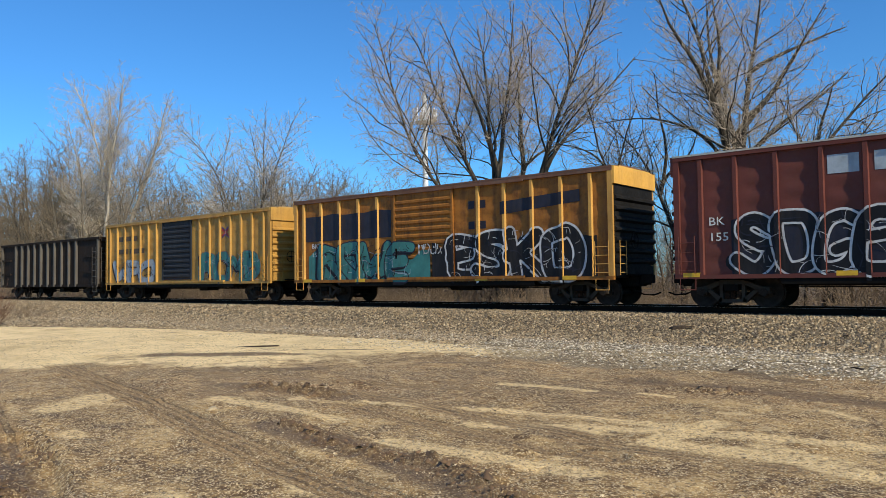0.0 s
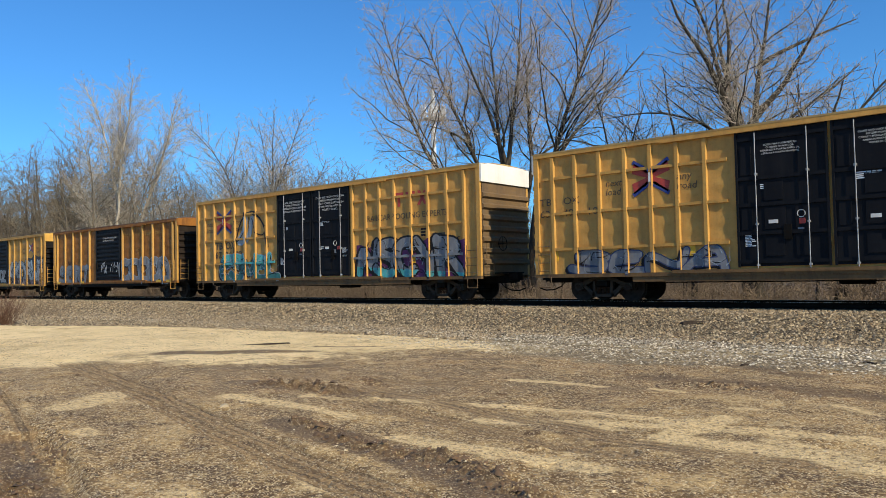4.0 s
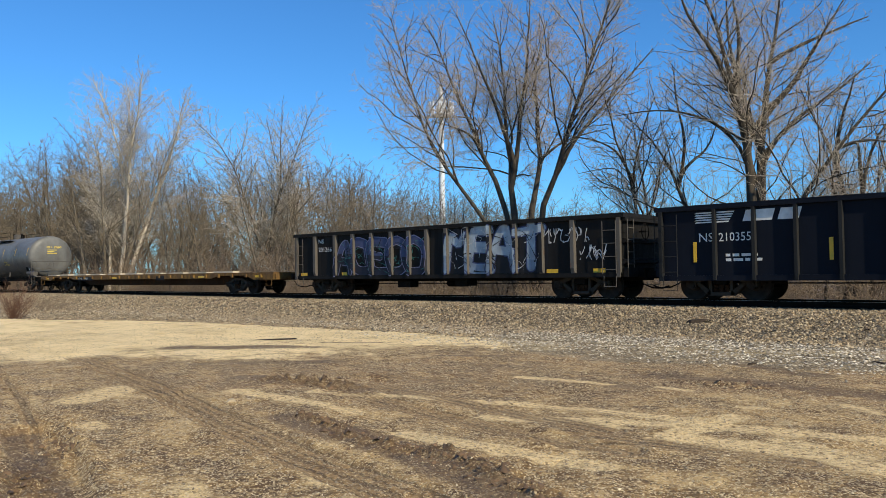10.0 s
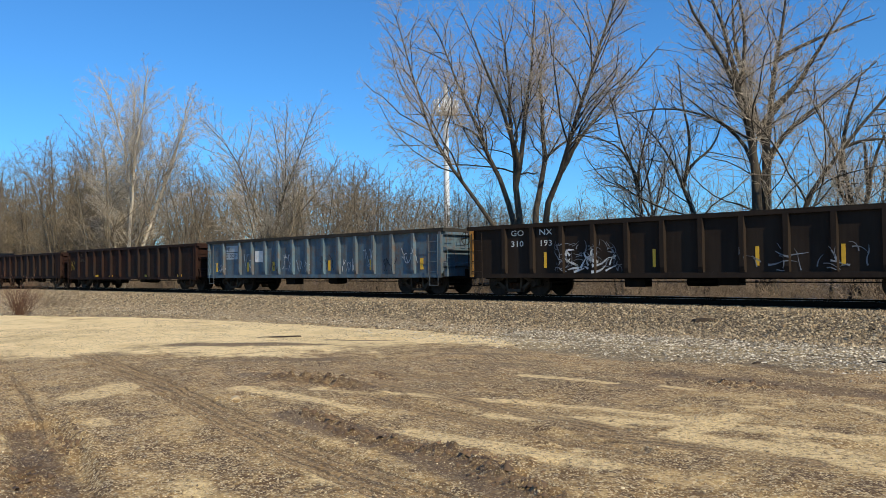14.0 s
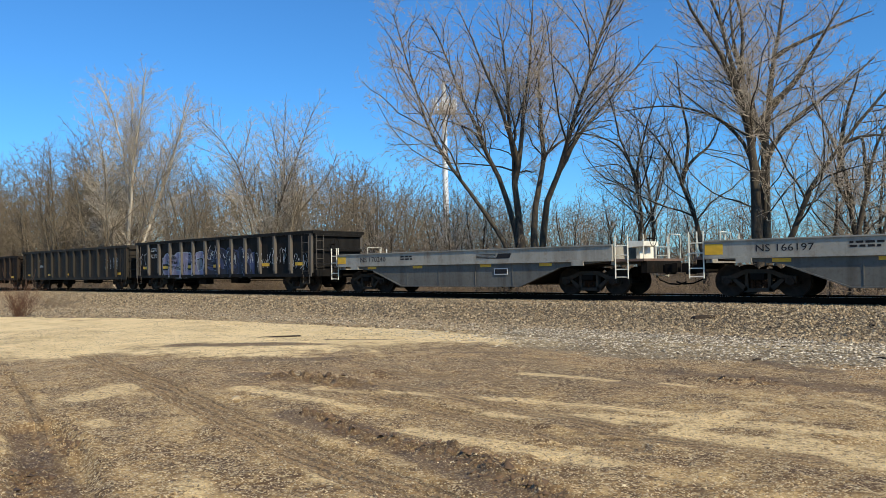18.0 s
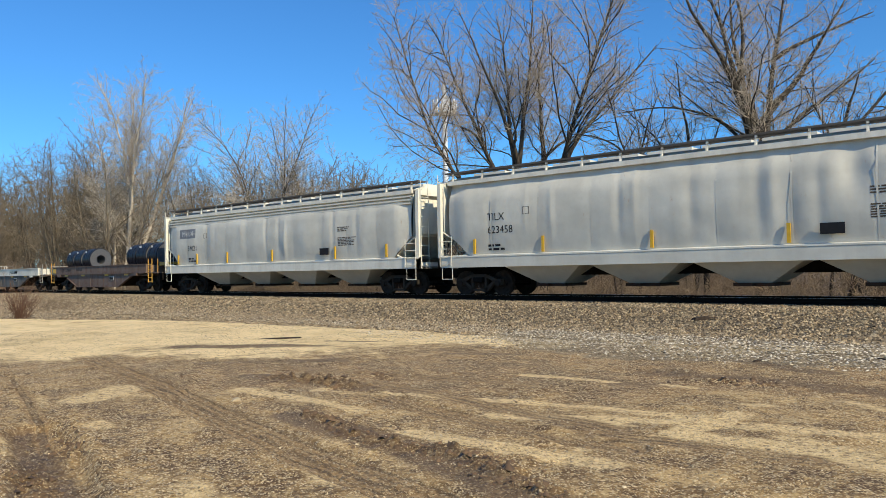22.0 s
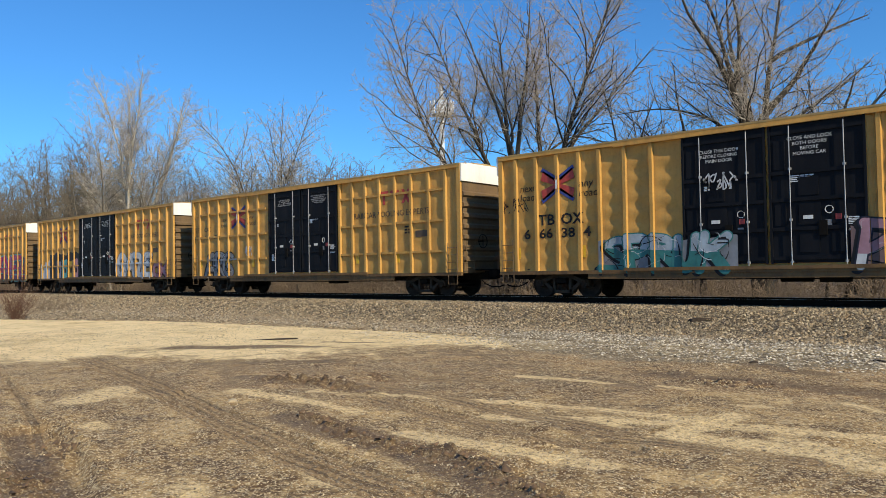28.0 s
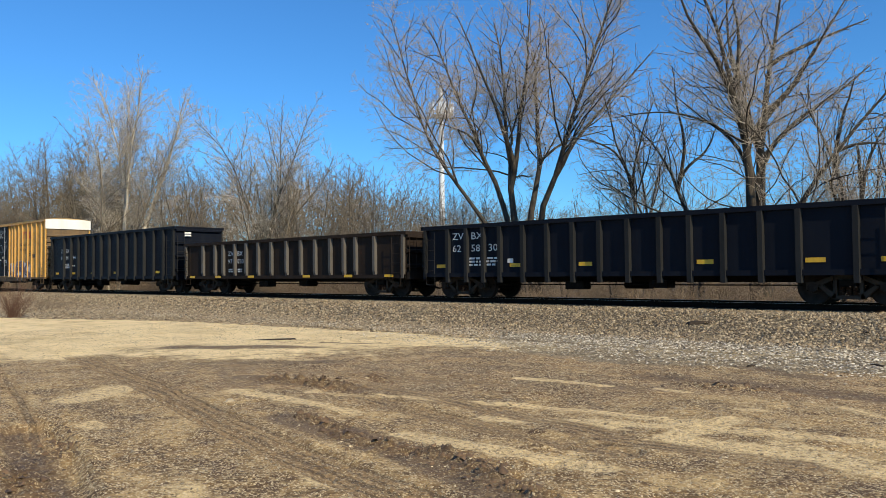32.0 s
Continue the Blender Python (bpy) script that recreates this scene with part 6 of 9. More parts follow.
                for x in (a + dl * 0.22, c - dl * 0.2):
                    b = Build().tube([(x, yf + side * 0.07, z0 - 0.1), (x, yf + side * 0.07, z1 - 0.1)], 0.015, 6)
                    for z in (z0 + 0.05, z0 + 1.2, z0 + 2.6):
                        b.box(x - 0.035, x + 0.035, *sorted((yf, yf + side * 0.08)), z - 0.03, z + 0.03)
                    part("lock_rod", b, RODSTEEL, d)
                for e0, e1 in ((a - 0.01, a + 0.05), (c - 0.05, c + 0.01)):
                    part("door_edge", Build().box(e0, e1, *sorted((yf, yf + side * 0.05)), z0, z1 - 0.04), door_mat, d)
                for px, pz, pw_, ph in ((a + dl * 0.30, z0 + 1.05, 0.55, 0.6), (a + dl * 0.62, z0 + 1.05, 0.35, 0.6), (a + dl * 0.30, z0 + 1.85, 0.5, 0.5), (a + dl * 0.62, z0 + 0.3, 0.4, 0.5), (a + dl * 0.30, z0 + 0.3, 0.5, 0.5), (a + dl * 0.05, z0 + 1.05, 0.3, 0.6), (a + dl * 0.05, z0 + 2.6, 0.3, 0.8)):
                    part("door_pan", Build().prism_y([(px, pz), (px + pw_, pz), (px + pw_, pz + ph), (px, pz + ph)], *sorted((yf, yf + side * 0.022))), door_mat, d)
                if side < 0:
                    part("door_card", Build().box(a + dl * 0.34, a + dl * 0.44, yf - 0.03, yf - 0.024, z0 + 1.2, z0 + 1.3), INKWHITE, d, "white card on the door")
                    part("door_card", Build().box(a + dl * 0.66, a + dl * 0.72, yf - 0.03, yf - 0.024, z0 + 1.15, z0 + 1.3), INKRED, d, "red card on the door")
                part("lock_box", Build().box(a + dl * 0.5, a + dl * 0.58, *sorted((yf, yf + side * 0.06)), z0 + 0.75, z0 + 1.15), BLACKIRON, d)
        yo, yi = (YR - 0.05, YP - 0.035) if side < 0 else (-YP + 0.035, -YR + 0.05)
        part("door_track", Build().box(door[0] - (1.9 if doors == 2 else 0.3), door[1] + (1.9 if doors == 2 else dl), yo, yi, z0 - 0.14, z0 - 0.04), frame_mat or body, car)
        part("upper_track", Build().box(door[0] - (2.2 if doors == 2 else 0.2), door[1] + (2.2 if doors == 2 else dl), yo + 0.01, yi, z1 - 0.04, z1 + 0.015), fascia or body, car)
    trucks(car, s, half)
    couplers(car, h)
    part("brake_cylinder", Build().tube([(-0.4, 0.5, 0.62), (0.5, 0.5, 0.62)], 0.14, 10).box(1.0, 1.7, -0.9, -0.3, 0.5, 0.78).tube([(-half + 1.2, -0.7, 0.6), (half - 1.2, -0.7, 0.6)], 0.02, 5), BLACKIRON, car)
    rr = [(x - 0.056, x + 0.056) for x in ribs] + [tuple(door)]
    return car, rr


def even(a, b, n):
    return [a + (b - a) * i / (n - 1) for i in range(n)]


def reflectors(car, xs, z, w=0.42, h=0.14, y=-1.60, material=None):
    for x in xs:
        part("reflector", Build().box(x - w / 2, x + w / 2, y, y + 0.012, z, z + h), material or REFLECT, car, "yellow reflective strip")


def gondola(s, L, top, bottom, body, label, posts, post_mat=None, half=6.5, end_mat=None, chord_mat=None, post_low=0.0, depth=0.13, ladder_mat=None, width=1.59, taper=True, brake=True, pw=0.19):
    car = car_thing("gondola", label, "gondola car", s, "gondolas of the train")
    h = L / 2
    post_mat, end_mat, chord_mat, ladder_mat = post_mat or body, end_mat or body, chord_mat or body, ladder_mat or post_mat or body
    yp = -(width - depth)
    for side in (-1, 1):
        ya, yb = (yp, yp + 0.03) if side < 0 else (-yp - 0.03, -yp)
        part("side_wall", Build().box(-h, h, ya, yb, bottom + 0.1, top - 0.1), body, car)
        part("side_sill", Build().box(-h, h, *sorted((side * (width - 0.05), side * (-yp - 0.02))), bottom, bottom + 0.16), body, car)
        part("top_chord", Build().box(-h, h, *sorted((side * (width - 0.02), side * (-yp - 0.06))), top - 0.14, top), chord_mat, car)
        for x in posts:
            b = Build()
            w = pw
            yo = side * width
            yi = side * -yp
            poly = [(x - w / 2, yi), (x - w * 0.36, yo), (x + w * 0.36, yo), (x + w / 2, yi)]
            if side > 0:
                poly = poly[::-1]
            zlow = bottom + 0.02 - post_low
            b.prism_z(poly, zlow + (0.3 if taper else 0), top - 0.142)
            if taper:
                yl = side * (-yp + depth * 0.35)
                n = len(b.v)
                lowp = [(x - w / 2, yi, zlow), (x - w * 0.36, yl, zlow), (x + w * 0.36, yl, zlow), (x + w / 2, yi, zlow)]
                upp = [(x - w / 2, yi, zlow + 0.3), (x - w * 0.36, yo, zlow + 0.3), (x + w * 0.36, yo, zlow + 0.3), (x + w / 2, yi, zlow + 0.3)]
                b.add(lowp + upp, [(0, 1, 5, 4), (1, 2, 6, 5), (2, 3, 7, 6), (0, 3, 2, 1)])
            part("side_post", b, post_mat, car)
    for sgn in (-1, 1):
        a, c = sorted((sgn * h, sgn * (h - 0.04)))
        part("end_wall", Build().box(a, c, yp + 0.03, -yp - 0.03, bottom + 0.25, top - 0.05), end_mat, car)
        x0, x1 = sorted((sgn * (h + 0.004), sgn * (h + 0.14)))
        nb = max(2, int((top - bottom) / 0.6))
        for k in range(nb):
            z = bottom + 0.5 + (top - bottom - 0.7) * k / max(1, nb - 1)
            part("end_beam", Build().prism_y([(sgn * (h + 0.004), z - 0.09), (sgn * (h + 0.14), z - 0.05), (sgn * (h + 0.14), z + 0.05), (sgn * (h + 0.004), z + 0.09)][::sgn], yp + 0.03, -yp - 0.03), end_mat, car)
        part("end_chord", Build().box(x0, x1, -width + 0.02, width - 0.02, top - 0.14, top), chord_mat, car)
        for y0, y1 in ((-width + 0.01, yp), (-yp, width - 0.01)):
            part("end_post", Build().box(*sorted((sgn * h, sgn * (h - 0.12))), y0, y1, bottom, top - 0.142), post_mat, car)
        part("end_sill", Build().box(*sorted((sgn * (h + 0.02), sgn * (h + 0.18))), -1.4, 1.4, 0.72, 1.02), end_mat, car)
        for side in (-1, 1):
            b = Build()
            y = side * (width + 0.03)
            ladder(b, sgn * (h - 0.60), sgn * (h - 0.12), y, bottom + 0.12, min(top - 0.25, bottom + 2.4), 4 if top < 3 else 6)
            part("side_ladder", b, ladder_mat, car)
            b = Build()
            stirrup(b, sgn * (h - 0.58), sgn * (h - 0.14), y - side * 0.04, bottom - 0.3, bottom + 0.05)
            part("step", b, ladder_mat, car)
        b = Build()
        end_ladder(b, sgn * (h + 0.20), -1.42, -1.0, bottom + 0.3, min(top - 0.2, bottom + 2.4), 4)
        part("end_ladder", b, ladder_mat, car)
    part("floor", Build().box(-h + 0.05, h - 0.05, yp + 0.03, -yp - 0.03, bottom + 0.15, bottom + 0.3), SHADOWIRON, car)
    part("centre_sill", Build().box(-h - 0.25, h + 0.25, -0.32, 0.32, 0.60, 1.0), BLACKIRON, car)
    if brake:
        brake_wheel(car, h + 0.34, -0.45, min(top - 0.4, 2.2))
    part("brake_gear", Build().tube([(-0.6, 0.4, 0.5), (0.4, 0.4, 0.5)], 0.14, 10).box(0.9, 1.5, -1.0, -0.4, 0.42, 0.66).tube([(-half + 1.2, -0.8, 0.52), (half - 1.2, -0.8, 0.52)], 0.02, 5).box(-2.1, -1.4, -1.1, -0.6, 0.36, 0.62), BLACKIRON, car)
    trucks(car, s, half)
    couplers(car, h, 0.05)
    rr = [(x - pw * 0.36, x + pw * 0.36) for x in posts]
    return car, rr, yp, -width


SIDES = {}


def hug(car):
    """Lays the markings of a covered hopper on its bulging side."""
    side_at = SIDES[car.name]
    for ob in car.children:
        kind = ob.name.split(".")[0]
        if kind in ("lettering", "small_lettering", "graffiti", "tag", "stencil_box", "company_mark"):
            for v in ob.data.vertices:
                if v.co.z > 1.5 and v.co.y < -1.4:
                    v.co.y = -side_at(v.co.x, v.co.z) - 0.004 - 0.6 * max(0.0, -1.62 - v.co.y)


def hopper(s, L, body, trim, label, eave=4.2, seams=9, bays=4, half=8.2, ribs_top=False, chute=None, roof_mat=None, seed=0):
    """A covered hopper with rounded sides, sloped ends and chutes below."""
    car = car_thing("covered_hopper", label, "hopper car", s, "covered hoppers of the train")
    h = L / 2
    low, sillz = 1.5, 1.06
    run = 1.5

    def width_at(z):
        t = (z - low) / (eave - low)
        return 1.50 + 0.10 * math.sin(math.pi * min(1, max(0, t))) - 0.16 * max(0, t - 0.8) / 0.2

    xs = np.linspace(-h + 0.5, h - 0.5, 230)
    rng = random.Random(seed)
    dents = [(rng.uniform(-h + 2, h - 2), rng.uniform(2.2, 3.8), rng.uniform(0.15, 0.5), rng.uniform(0.5, 1.0), rng.uniform(-0.05, 0.045)) for _ in range(8)] + [(-h + 0.5 + (L - 1.0) / seams * rng.uniform(0.8, seams - 0.8), rng.uniform(2.6, 3.3), rng.uniform(0.10, 0.22), rng.uniform(0.8, 1.4), rng.uniform(-0.035, 0.03)) for _ in range(12)]
    rows, V, F = 15, [], []
    pitch = (L - 1.0) / seams
    for side in (-1, 1):
        n0 = len(V)
        for x in xs:
            near_dents = [q for q in dents if abs(x - q[0]) < 2.5 * q[2]]
            over = max(0.0, abs(x) - (h - run))
            zl = low + over * 0.85
            for k in range(rows):
                z = zl + (eave - zl) * k / (rows - 1)
                bulge = 0.022 * abs(math.sin(math.pi * (x + h - 0.5) / pitch)) ** 0.5
                for dx, dz, wx, wz, amt in near_dents:
                    e = ((x - dx) / wx) ** 2 + ((z - dz) / wz) ** 2
                    if e < 6:
                        bulge += amt * math.exp(-e)
                V.append((x, side * (width_at(z) + bulge - 0.02 - 0.10 * smoothstep(h - 1.4, h - 0.5, abs(x))), z))
        for i in range(len(xs) - 1):
            for k in range(rows - 1):
                a = n0 + i * rows + k
                q = (a, a + rows, a + rows + 1, a + 1)
                F.append(q if side < 0 else q[::-1])
    def side_at(x, z):
        out = width_at(z) + 0.022 * abs(math.sin(math.pi * (x + h - 0.5) / pitch)) ** 0.5 - 0.02 - 0.10 * smoothstep(h - 1.4, h - 0.5, abs(x))
        return out + sum(amt * math.exp(-((x - dx) / wx) ** 2 - ((z - dz) / wz) ** 2) for dx, dz, wx, wz, amt in dents)

    SIDES[car.name] = side_at
    b = Build().add(V, F)
    shell = part("shell", b, body, car, smooth=True)
    # sloping floor sheets under the body ends and the flat bottom
    b = Build()
    for sgn in (-1, 1):
        xa, xb = sgn * (h - run), sgn * (h - 0.5)
        zb = low + (run - 0.5) * 0.85
        b.add([(xa, -1.46, low), (xa, 1.46, low), (xb, 1.44, zb), (xb, -1.44, zb)], [(0, 1, 2, 3)])
        b.add([(xb, -1.40, zb), (xb, 1.40, zb), (xb, 1.34, eave), (xb, -1.34, eave)], [(0, 1, 2, 3)])
    b.add([(-h + run, -1.46, low), (h - run, -1.46, low), (h - run, 1.46, low), (-h + run, 1.46, low)], [(0, 1, 2, 3)])
    part("end_sheet", b, body if not ribs_top else trim, car)
    # weld seams
    for i in range(1, seams):
        x = -h + 0.5 + pitch * i
        zl = low + max(0, abs(x) - (h - run)) * 0.85
        poly = [(-(width_at(z) - 0.010), z) for z in np.linspace(zl, eave, 8)]
        bb = Build()
        for (ya, za), (yb, zb) in zip(poly, poly[1:]):
            for side in (1, -1):
                bb.add([(x - 0.022, side * ya, za), (x + 0.022, side * ya, za), (x + 0.022, side * yb, zb), (x - 0.022, side * yb, zb)], [(0, 1, 2, 3)])
        part("seam", bb, body, car)
    # roof with hatch coaming and running boards
    part("roof", Build().prism_x([(-1.36, eave - 0.03), (1.36, eave - 0.03), (1.36, eave + 0.12), (0.9, eave + 0.32), (0, eave + 0.40), (-0.9, eave + 0.32), (-1.36, eave + 0.12)], -h + 0.5, h - 0.5), roof_mat or body, car)
    for side in (-1, 1):
        b = Build().box(-h + 0.45, h - 0.45, *sorted((side * 1.40, side * 1.49)), eave - 0.02, eave + 0.14)
        if ribs_top:
            for k in range(3):
                b.box(-h + 0.45, h - 0.45, *sorted((side * 1.44, side * 1.52)), eave - 0.02 - 0.14 * (k + 1), eave - 0.10 - 0.14 * k)
        part("top_chord", b, trim, car)
        b = Build().box(-h + 0.2, h - 0.2, *sorted((side * 0.85, side * 1.36)), eave + 0.442, eave + 0.50)
        b.tube([(-h + 0.2, side * 1.36, eave + 0.36), (h - 0.2, side * 1.36, eave + 0.36)], 0.014, 4)
        part("running_board", b, POSTGREY, car, "dark steel grating walkway")
        n = 14
        for k in range(n):
            x = -h + 0.6 + (L - 1.2) * k / (n - 1)
            part("bracket", Build().prism_x([(side * 1.30, eave + 0.05), (side * 1.40, eave + 0.05), (side * 1.34, eave + 0.44), (side * 1.28, eave + 0.44)][::side], x - 0.03, x + 0.03), trim, car)
        # side sill
        part("side_sill", Build().prism_x([(side * 1.50, sillz), (side * 1.60, sillz), (side * 1.60, low - 0.06), (side * 1.50, low + 0.02)][::side], -h, h), trim if ribs_top else body, car)
        part("sill_cap", Build().box(-h, h, *sorted((side * 1.48, side * 1.612)), low - 0.058, low - 0.01), trim, car)
    for k in range(10):
        x = -h + 1.6 + (L - 3.2) * k / 9
        part("hatch", Build().box(x - 0.75, x + 0.75, -0.34, 0.34, eave + 0.38, eave + 0.50), roof_mat or body, car)
    for sgn in (-1, 1):
        xe = sgn * h
        a, c = sorted((xe, xe - sgn * 0.16))
        for side in (-1, 1):
            part("corner_post", Build().box(a, c, *sorted((side * 1.46, side * 1.60)), sillz, eave + 0.1), trim, car)
            b = Build()
            ladder(b, sgn * (h - 0.72), sgn * (h - 0.14), side * 1.64, sillz + 0.05, sillz + 1.2, 4)
            part("side_ladder", b, trim, car)
            b = Build()
            stirrup(b, sgn * (h - 0.7), sgn * (h - 0.2), side * 1.58, 0.62, sillz)
            part("step", b, trim, car)
            b = Build()
            b.tube([(sgn * (h - 0.08), side * 1.4, sillz + 0.1), (sgn * (h - 1.4), side * 1.4, low + 0.1)], 0.04, 5)
            b.tube([(sgn * (h - 0.1), side * 1.42, low + 0.95), (sgn * (h - 1.1), side * 1.42, low + 0.4)], 0.03, 5)
            part("brace", b, trim, car)
        b = Build()
        end_ladder(b, sgn * (h + 0.04), -1.5, -1.05, sillz, eave + 0.45, 9)
        part("end_ladder", b, trim, car)
        part("end_frame", Build().box(a, c, -1.46, 1.46, eave - 0.12, eave + 0.1).box(*sorted((xe, xe - sgn * 0.12)), -1.46, 1.46, sillz, sillz + 0.24), trim, car)
        xp = sgn * (h - 0.17)
        part("end_panel", Build().prism_x([(-1.42, low + 0.95), (1.42, low + 0.95), (1.46, eave - 0.1), (1.36, eave + 0.12), (0.9, eave + 0.32), (0, eave + 0.40), (-0.9, eave + 0.32), (-1.36, eave + 0.12), (-1.46, eave - 0.1)], *sorted((xp, xp - sgn * 0.06))), trim, car)
        part("end_roof", Build().box(*sorted((xe, xe - sgn * 0.5)), -1.35, 1.35, eave + 0.1, eave + 0.14), trim, car)
        part("end_platform", Build().box(*sorted((xe, xe - sgn * 2.2)), -1.45, 1.45, sillz + 0.02, sillz + 0.07), BLACKIRON, car)
    brake_wheel(car, h + 0.12, -0.2, 2.0)
    part("centre_sill", Build().box(-h - 0.1, h + 0.1, -0.28, 0.28, 0.72, 1.1), BLACKIRON, car)
    # chutes
    span = (L - 5.6) / bays
    for k in range(bays):
        xc = -h + 2.8 + span * (k + 0.5)
        w0, w1 = span * 0.46, span * 0.13
        b = Build()
        t, u = 1.10, 0.42
        v = [(xc - w0, -1.42, t), (xc + w0, -1.42, t), (xc + w0, 1.42, t), (xc - w0, 1.42, t), (xc - w1, -0.62, u), (xc + w1, -0.62, u), (xc + w1, 0.62, u), (xc - w1, 0.62, u)]
        b.add(v, [(0, 1, 5, 4), (1, 2, 6, 5), (2, 3, 7, 6), (3, 0, 4, 7), (4, 5, 6, 7)])
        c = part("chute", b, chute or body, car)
        part("gate", Build().box(xc - w1 - 0.14, xc + w1 + 0.14, -0.75, 0.75, 0.34, 0.44).tube([(xc, -1.0, 0.39), (xc, -0.7, 0.39)], 0.05, 6), RUSTIRON, c)
    trucks(car, s, half)
    couplers(car, h, -0.1)
    return car


def smoothstep(a, b, x):
    t = min(1.0, max(0.0, (x - a) / (b - a)))
    return t * t * (3 - 2 * t)


def tank_car(s, L, shell, r, body, frame_mat, label, half, band_x=(), stripes=()):
    car = car_thing("tank_car", label, "tank car", s, "tank cars of the train")
    hs, cz = shell / 2, 0.98 + r
    head = [(0.36, 0.0), (0.355, 0.3 * r), (0.33, 0.55 * r), (0.285, 0.76 * r), (0.23, 0.89 * r), (0.17, 0.955 * r), (0.09, 0.99 * r), (0.0, r)]
    prof = [(-hs - x, q) for x, q in head]
    prof += [(x, r) for x in np.linspace(-hs + 0.5, hs - 0.5, 14)]
    prof += [(hs + x, q) for x, q in head[::-1]]
    part("tank", Build().lathe_x(prof, 0, cz, 44), body, car, smooth=True)
    for x in band_x:
        part("band", Build().lathe_x([(x - 0.05, r), (x - 0.05, r + 0.012), (x + 0.05, r + 0.012), (x + 0.05, r)], 0, cz, 44), body, car, smooth=True)
    # dome platform, valves and side ladder
    zt = cz + r
    part("manway", Build().lathe_y([(0.0, -0.22), (0.32, -0.22), (0.32, 0.2), (0.26, 0.26), (0.0, 0.26)], 0, 0, 16), frame_mat, car).matrix_basis = pose(0.3, 0, zt + 0.1, 90)
    for x, hgt in ((-0.6, 0.35), (1.0, 0.3), (1.4, 0.2)):
        part("valve", Build().tube([(x, 0, zt - 0.1), (x, 0, zt + hgt)], 0.07, 8).box(x - 0.1, x + 0.1, -0.06, 0.06, zt + hgt, zt + hgt + 0.08), BLACKIRON, car)
    part("dome_platform", Build().box(-1.1, 1.7, -1.1, -0.45, zt - 0.22, zt - 0.18).box(-1.1, 1.7, 0.45, 1.1, zt - 0.22, zt - 0.18), BLACKIRON, car)
    for y in (-1.1, 1.1):
        b = Build()
        b.tube([(-1.1, y, zt - 0.2), (-1.1, y, zt + 0.42), (1.7, y, zt + 0.42), (1.7, y, zt - 0.2)], 0.018, 5)
        b.tube([(-1.1, y, zt + 0.12), (1.7, y, zt + 0.12)], 0.014, 5)
        part("guard_rail", b, BLACKIRON, car)
    for side in (-1, 1):
        b = Build()
        for x in (-0.75, -0.3):
            pts = [(x, side * (r + 0.12) * math.cos(a), cz + (r + 0.12) * math.sin(a)) for a in np.linspace(-0.55, 1.1, 10)]
            b.tube([(x, side * 1.5, 0.5)] + pts, 0.022, 5)
        for a in np.linspace(-0.5, 1.05, 9):
            b.tube([(-0.75, side * (r + 0.12) * math.cos(a), cz + (r + 0.12) * math.sin(a)), (-0.3, side * (r + 0.12) * math.cos(a), cz + (r + 0.12) * math.sin(a))], 0.016, 4)
        part("side_ladder", b, frame_mat, car)
        part("running_board", Build().box(-L / 2 + 0.3, L / 2 - 0.3, *sorted((side * 1.3, side * 1.52)), 1.02, 1.07), BLACKIRON, car)
        for x in (-hs + 0.6, -hs / 3, hs / 3, hs - 0.6):
            part("bracket", Build().prism_y([(x - 0.05, 1.07), (x + 0.05, 1.07), (x + 0.12, 1.4), (x + 0.08, 1.42)], *sorted((side * 1.25, side * 1.32))), frame_mat, car)
    h = L / 2
    part("centre_sill", Build().box(-h - 0.1, h + 0.1, -0.3, 0.3, 0.7, 1.05), BLACKIRON, car)
    for sgn in (-1, 1):
        part("saddle", Build().prism_x([(-1.1, 1.0), (1.1, 1.0), (1.35, 1.75), (-1.35, 1.75)], sgn * half - 0.2, sgn * half + 0.2), BLACKIRON, car)
        part("end_platform", Build().box(*sorted((sgn * (h - 1.0), sgn * (h + 0.02))), -1.5, 1.5, 1.0, 1.08), frame_mat, car)
        b = Build()
        x = sgn * (h - 0.06)
        b.tube([(x, -1.45, 1.05), (x, -1.45, 2.15), (x, 1.45, 2.15), (x, 1.45, 1.05)], 0.02, 5)
        b.tube([(x, -1.45, 1.6), (x, 1.45, 1.6)], 0.014, 5)
        b.tube([(sgn * (h - 1.0), -1.45, 1.05), (sgn * (h - 1.0), -1.45, 2.15), (x, -1.45, 2.15)], 0.02, 5)
        part("end_rail", b, frame_mat, car)
        b = Build()
        stirrup(b, sgn * (h - 0.75), sgn * (h - 0.3), -1.5, 0.5, 1.02)
        ladder(b, sgn * (h - 0.75), sgn * (h - 0.3), -1.52, 1.05, 1.9, 3)
        part("step", b, frame_mat, car)
    brake_wheel(car, h - 0.02, -0.5, 1.9, frame_mat)
    part("air_tank", Build().tube([(hs - 0.9, -1.15, 1.28), (hs + 0.25, -1.15, 1.28)], 0.2, 12), frame_mat, car, smooth=True)
    for x, z, hh in stripes:
        y = -math.sqrt(max(0.01, (r + 0.006) ** 2 - (z - cz) ** 2))
        V, F = [], []
        for k in range(5):
            zz = z - hh / 2 + hh * k / 4
            yy = -math.sqrt(max(0.01, (r + 0.007) ** 2 - (zz - cz) ** 2))
            V += [(x - 0.05, yy, zz), (x + 0.05, yy, zz)]
        F = [(2 * k, 2 * k + 1, 2 * k + 3, 2 * k + 2) for k in range(4)]
        part("reflector", Build().add(V, F), REFLECT, car, "yellow reflective strip")
    trucks(car, s, half)
    couplers(car, h, -0.1)
    return car, cz


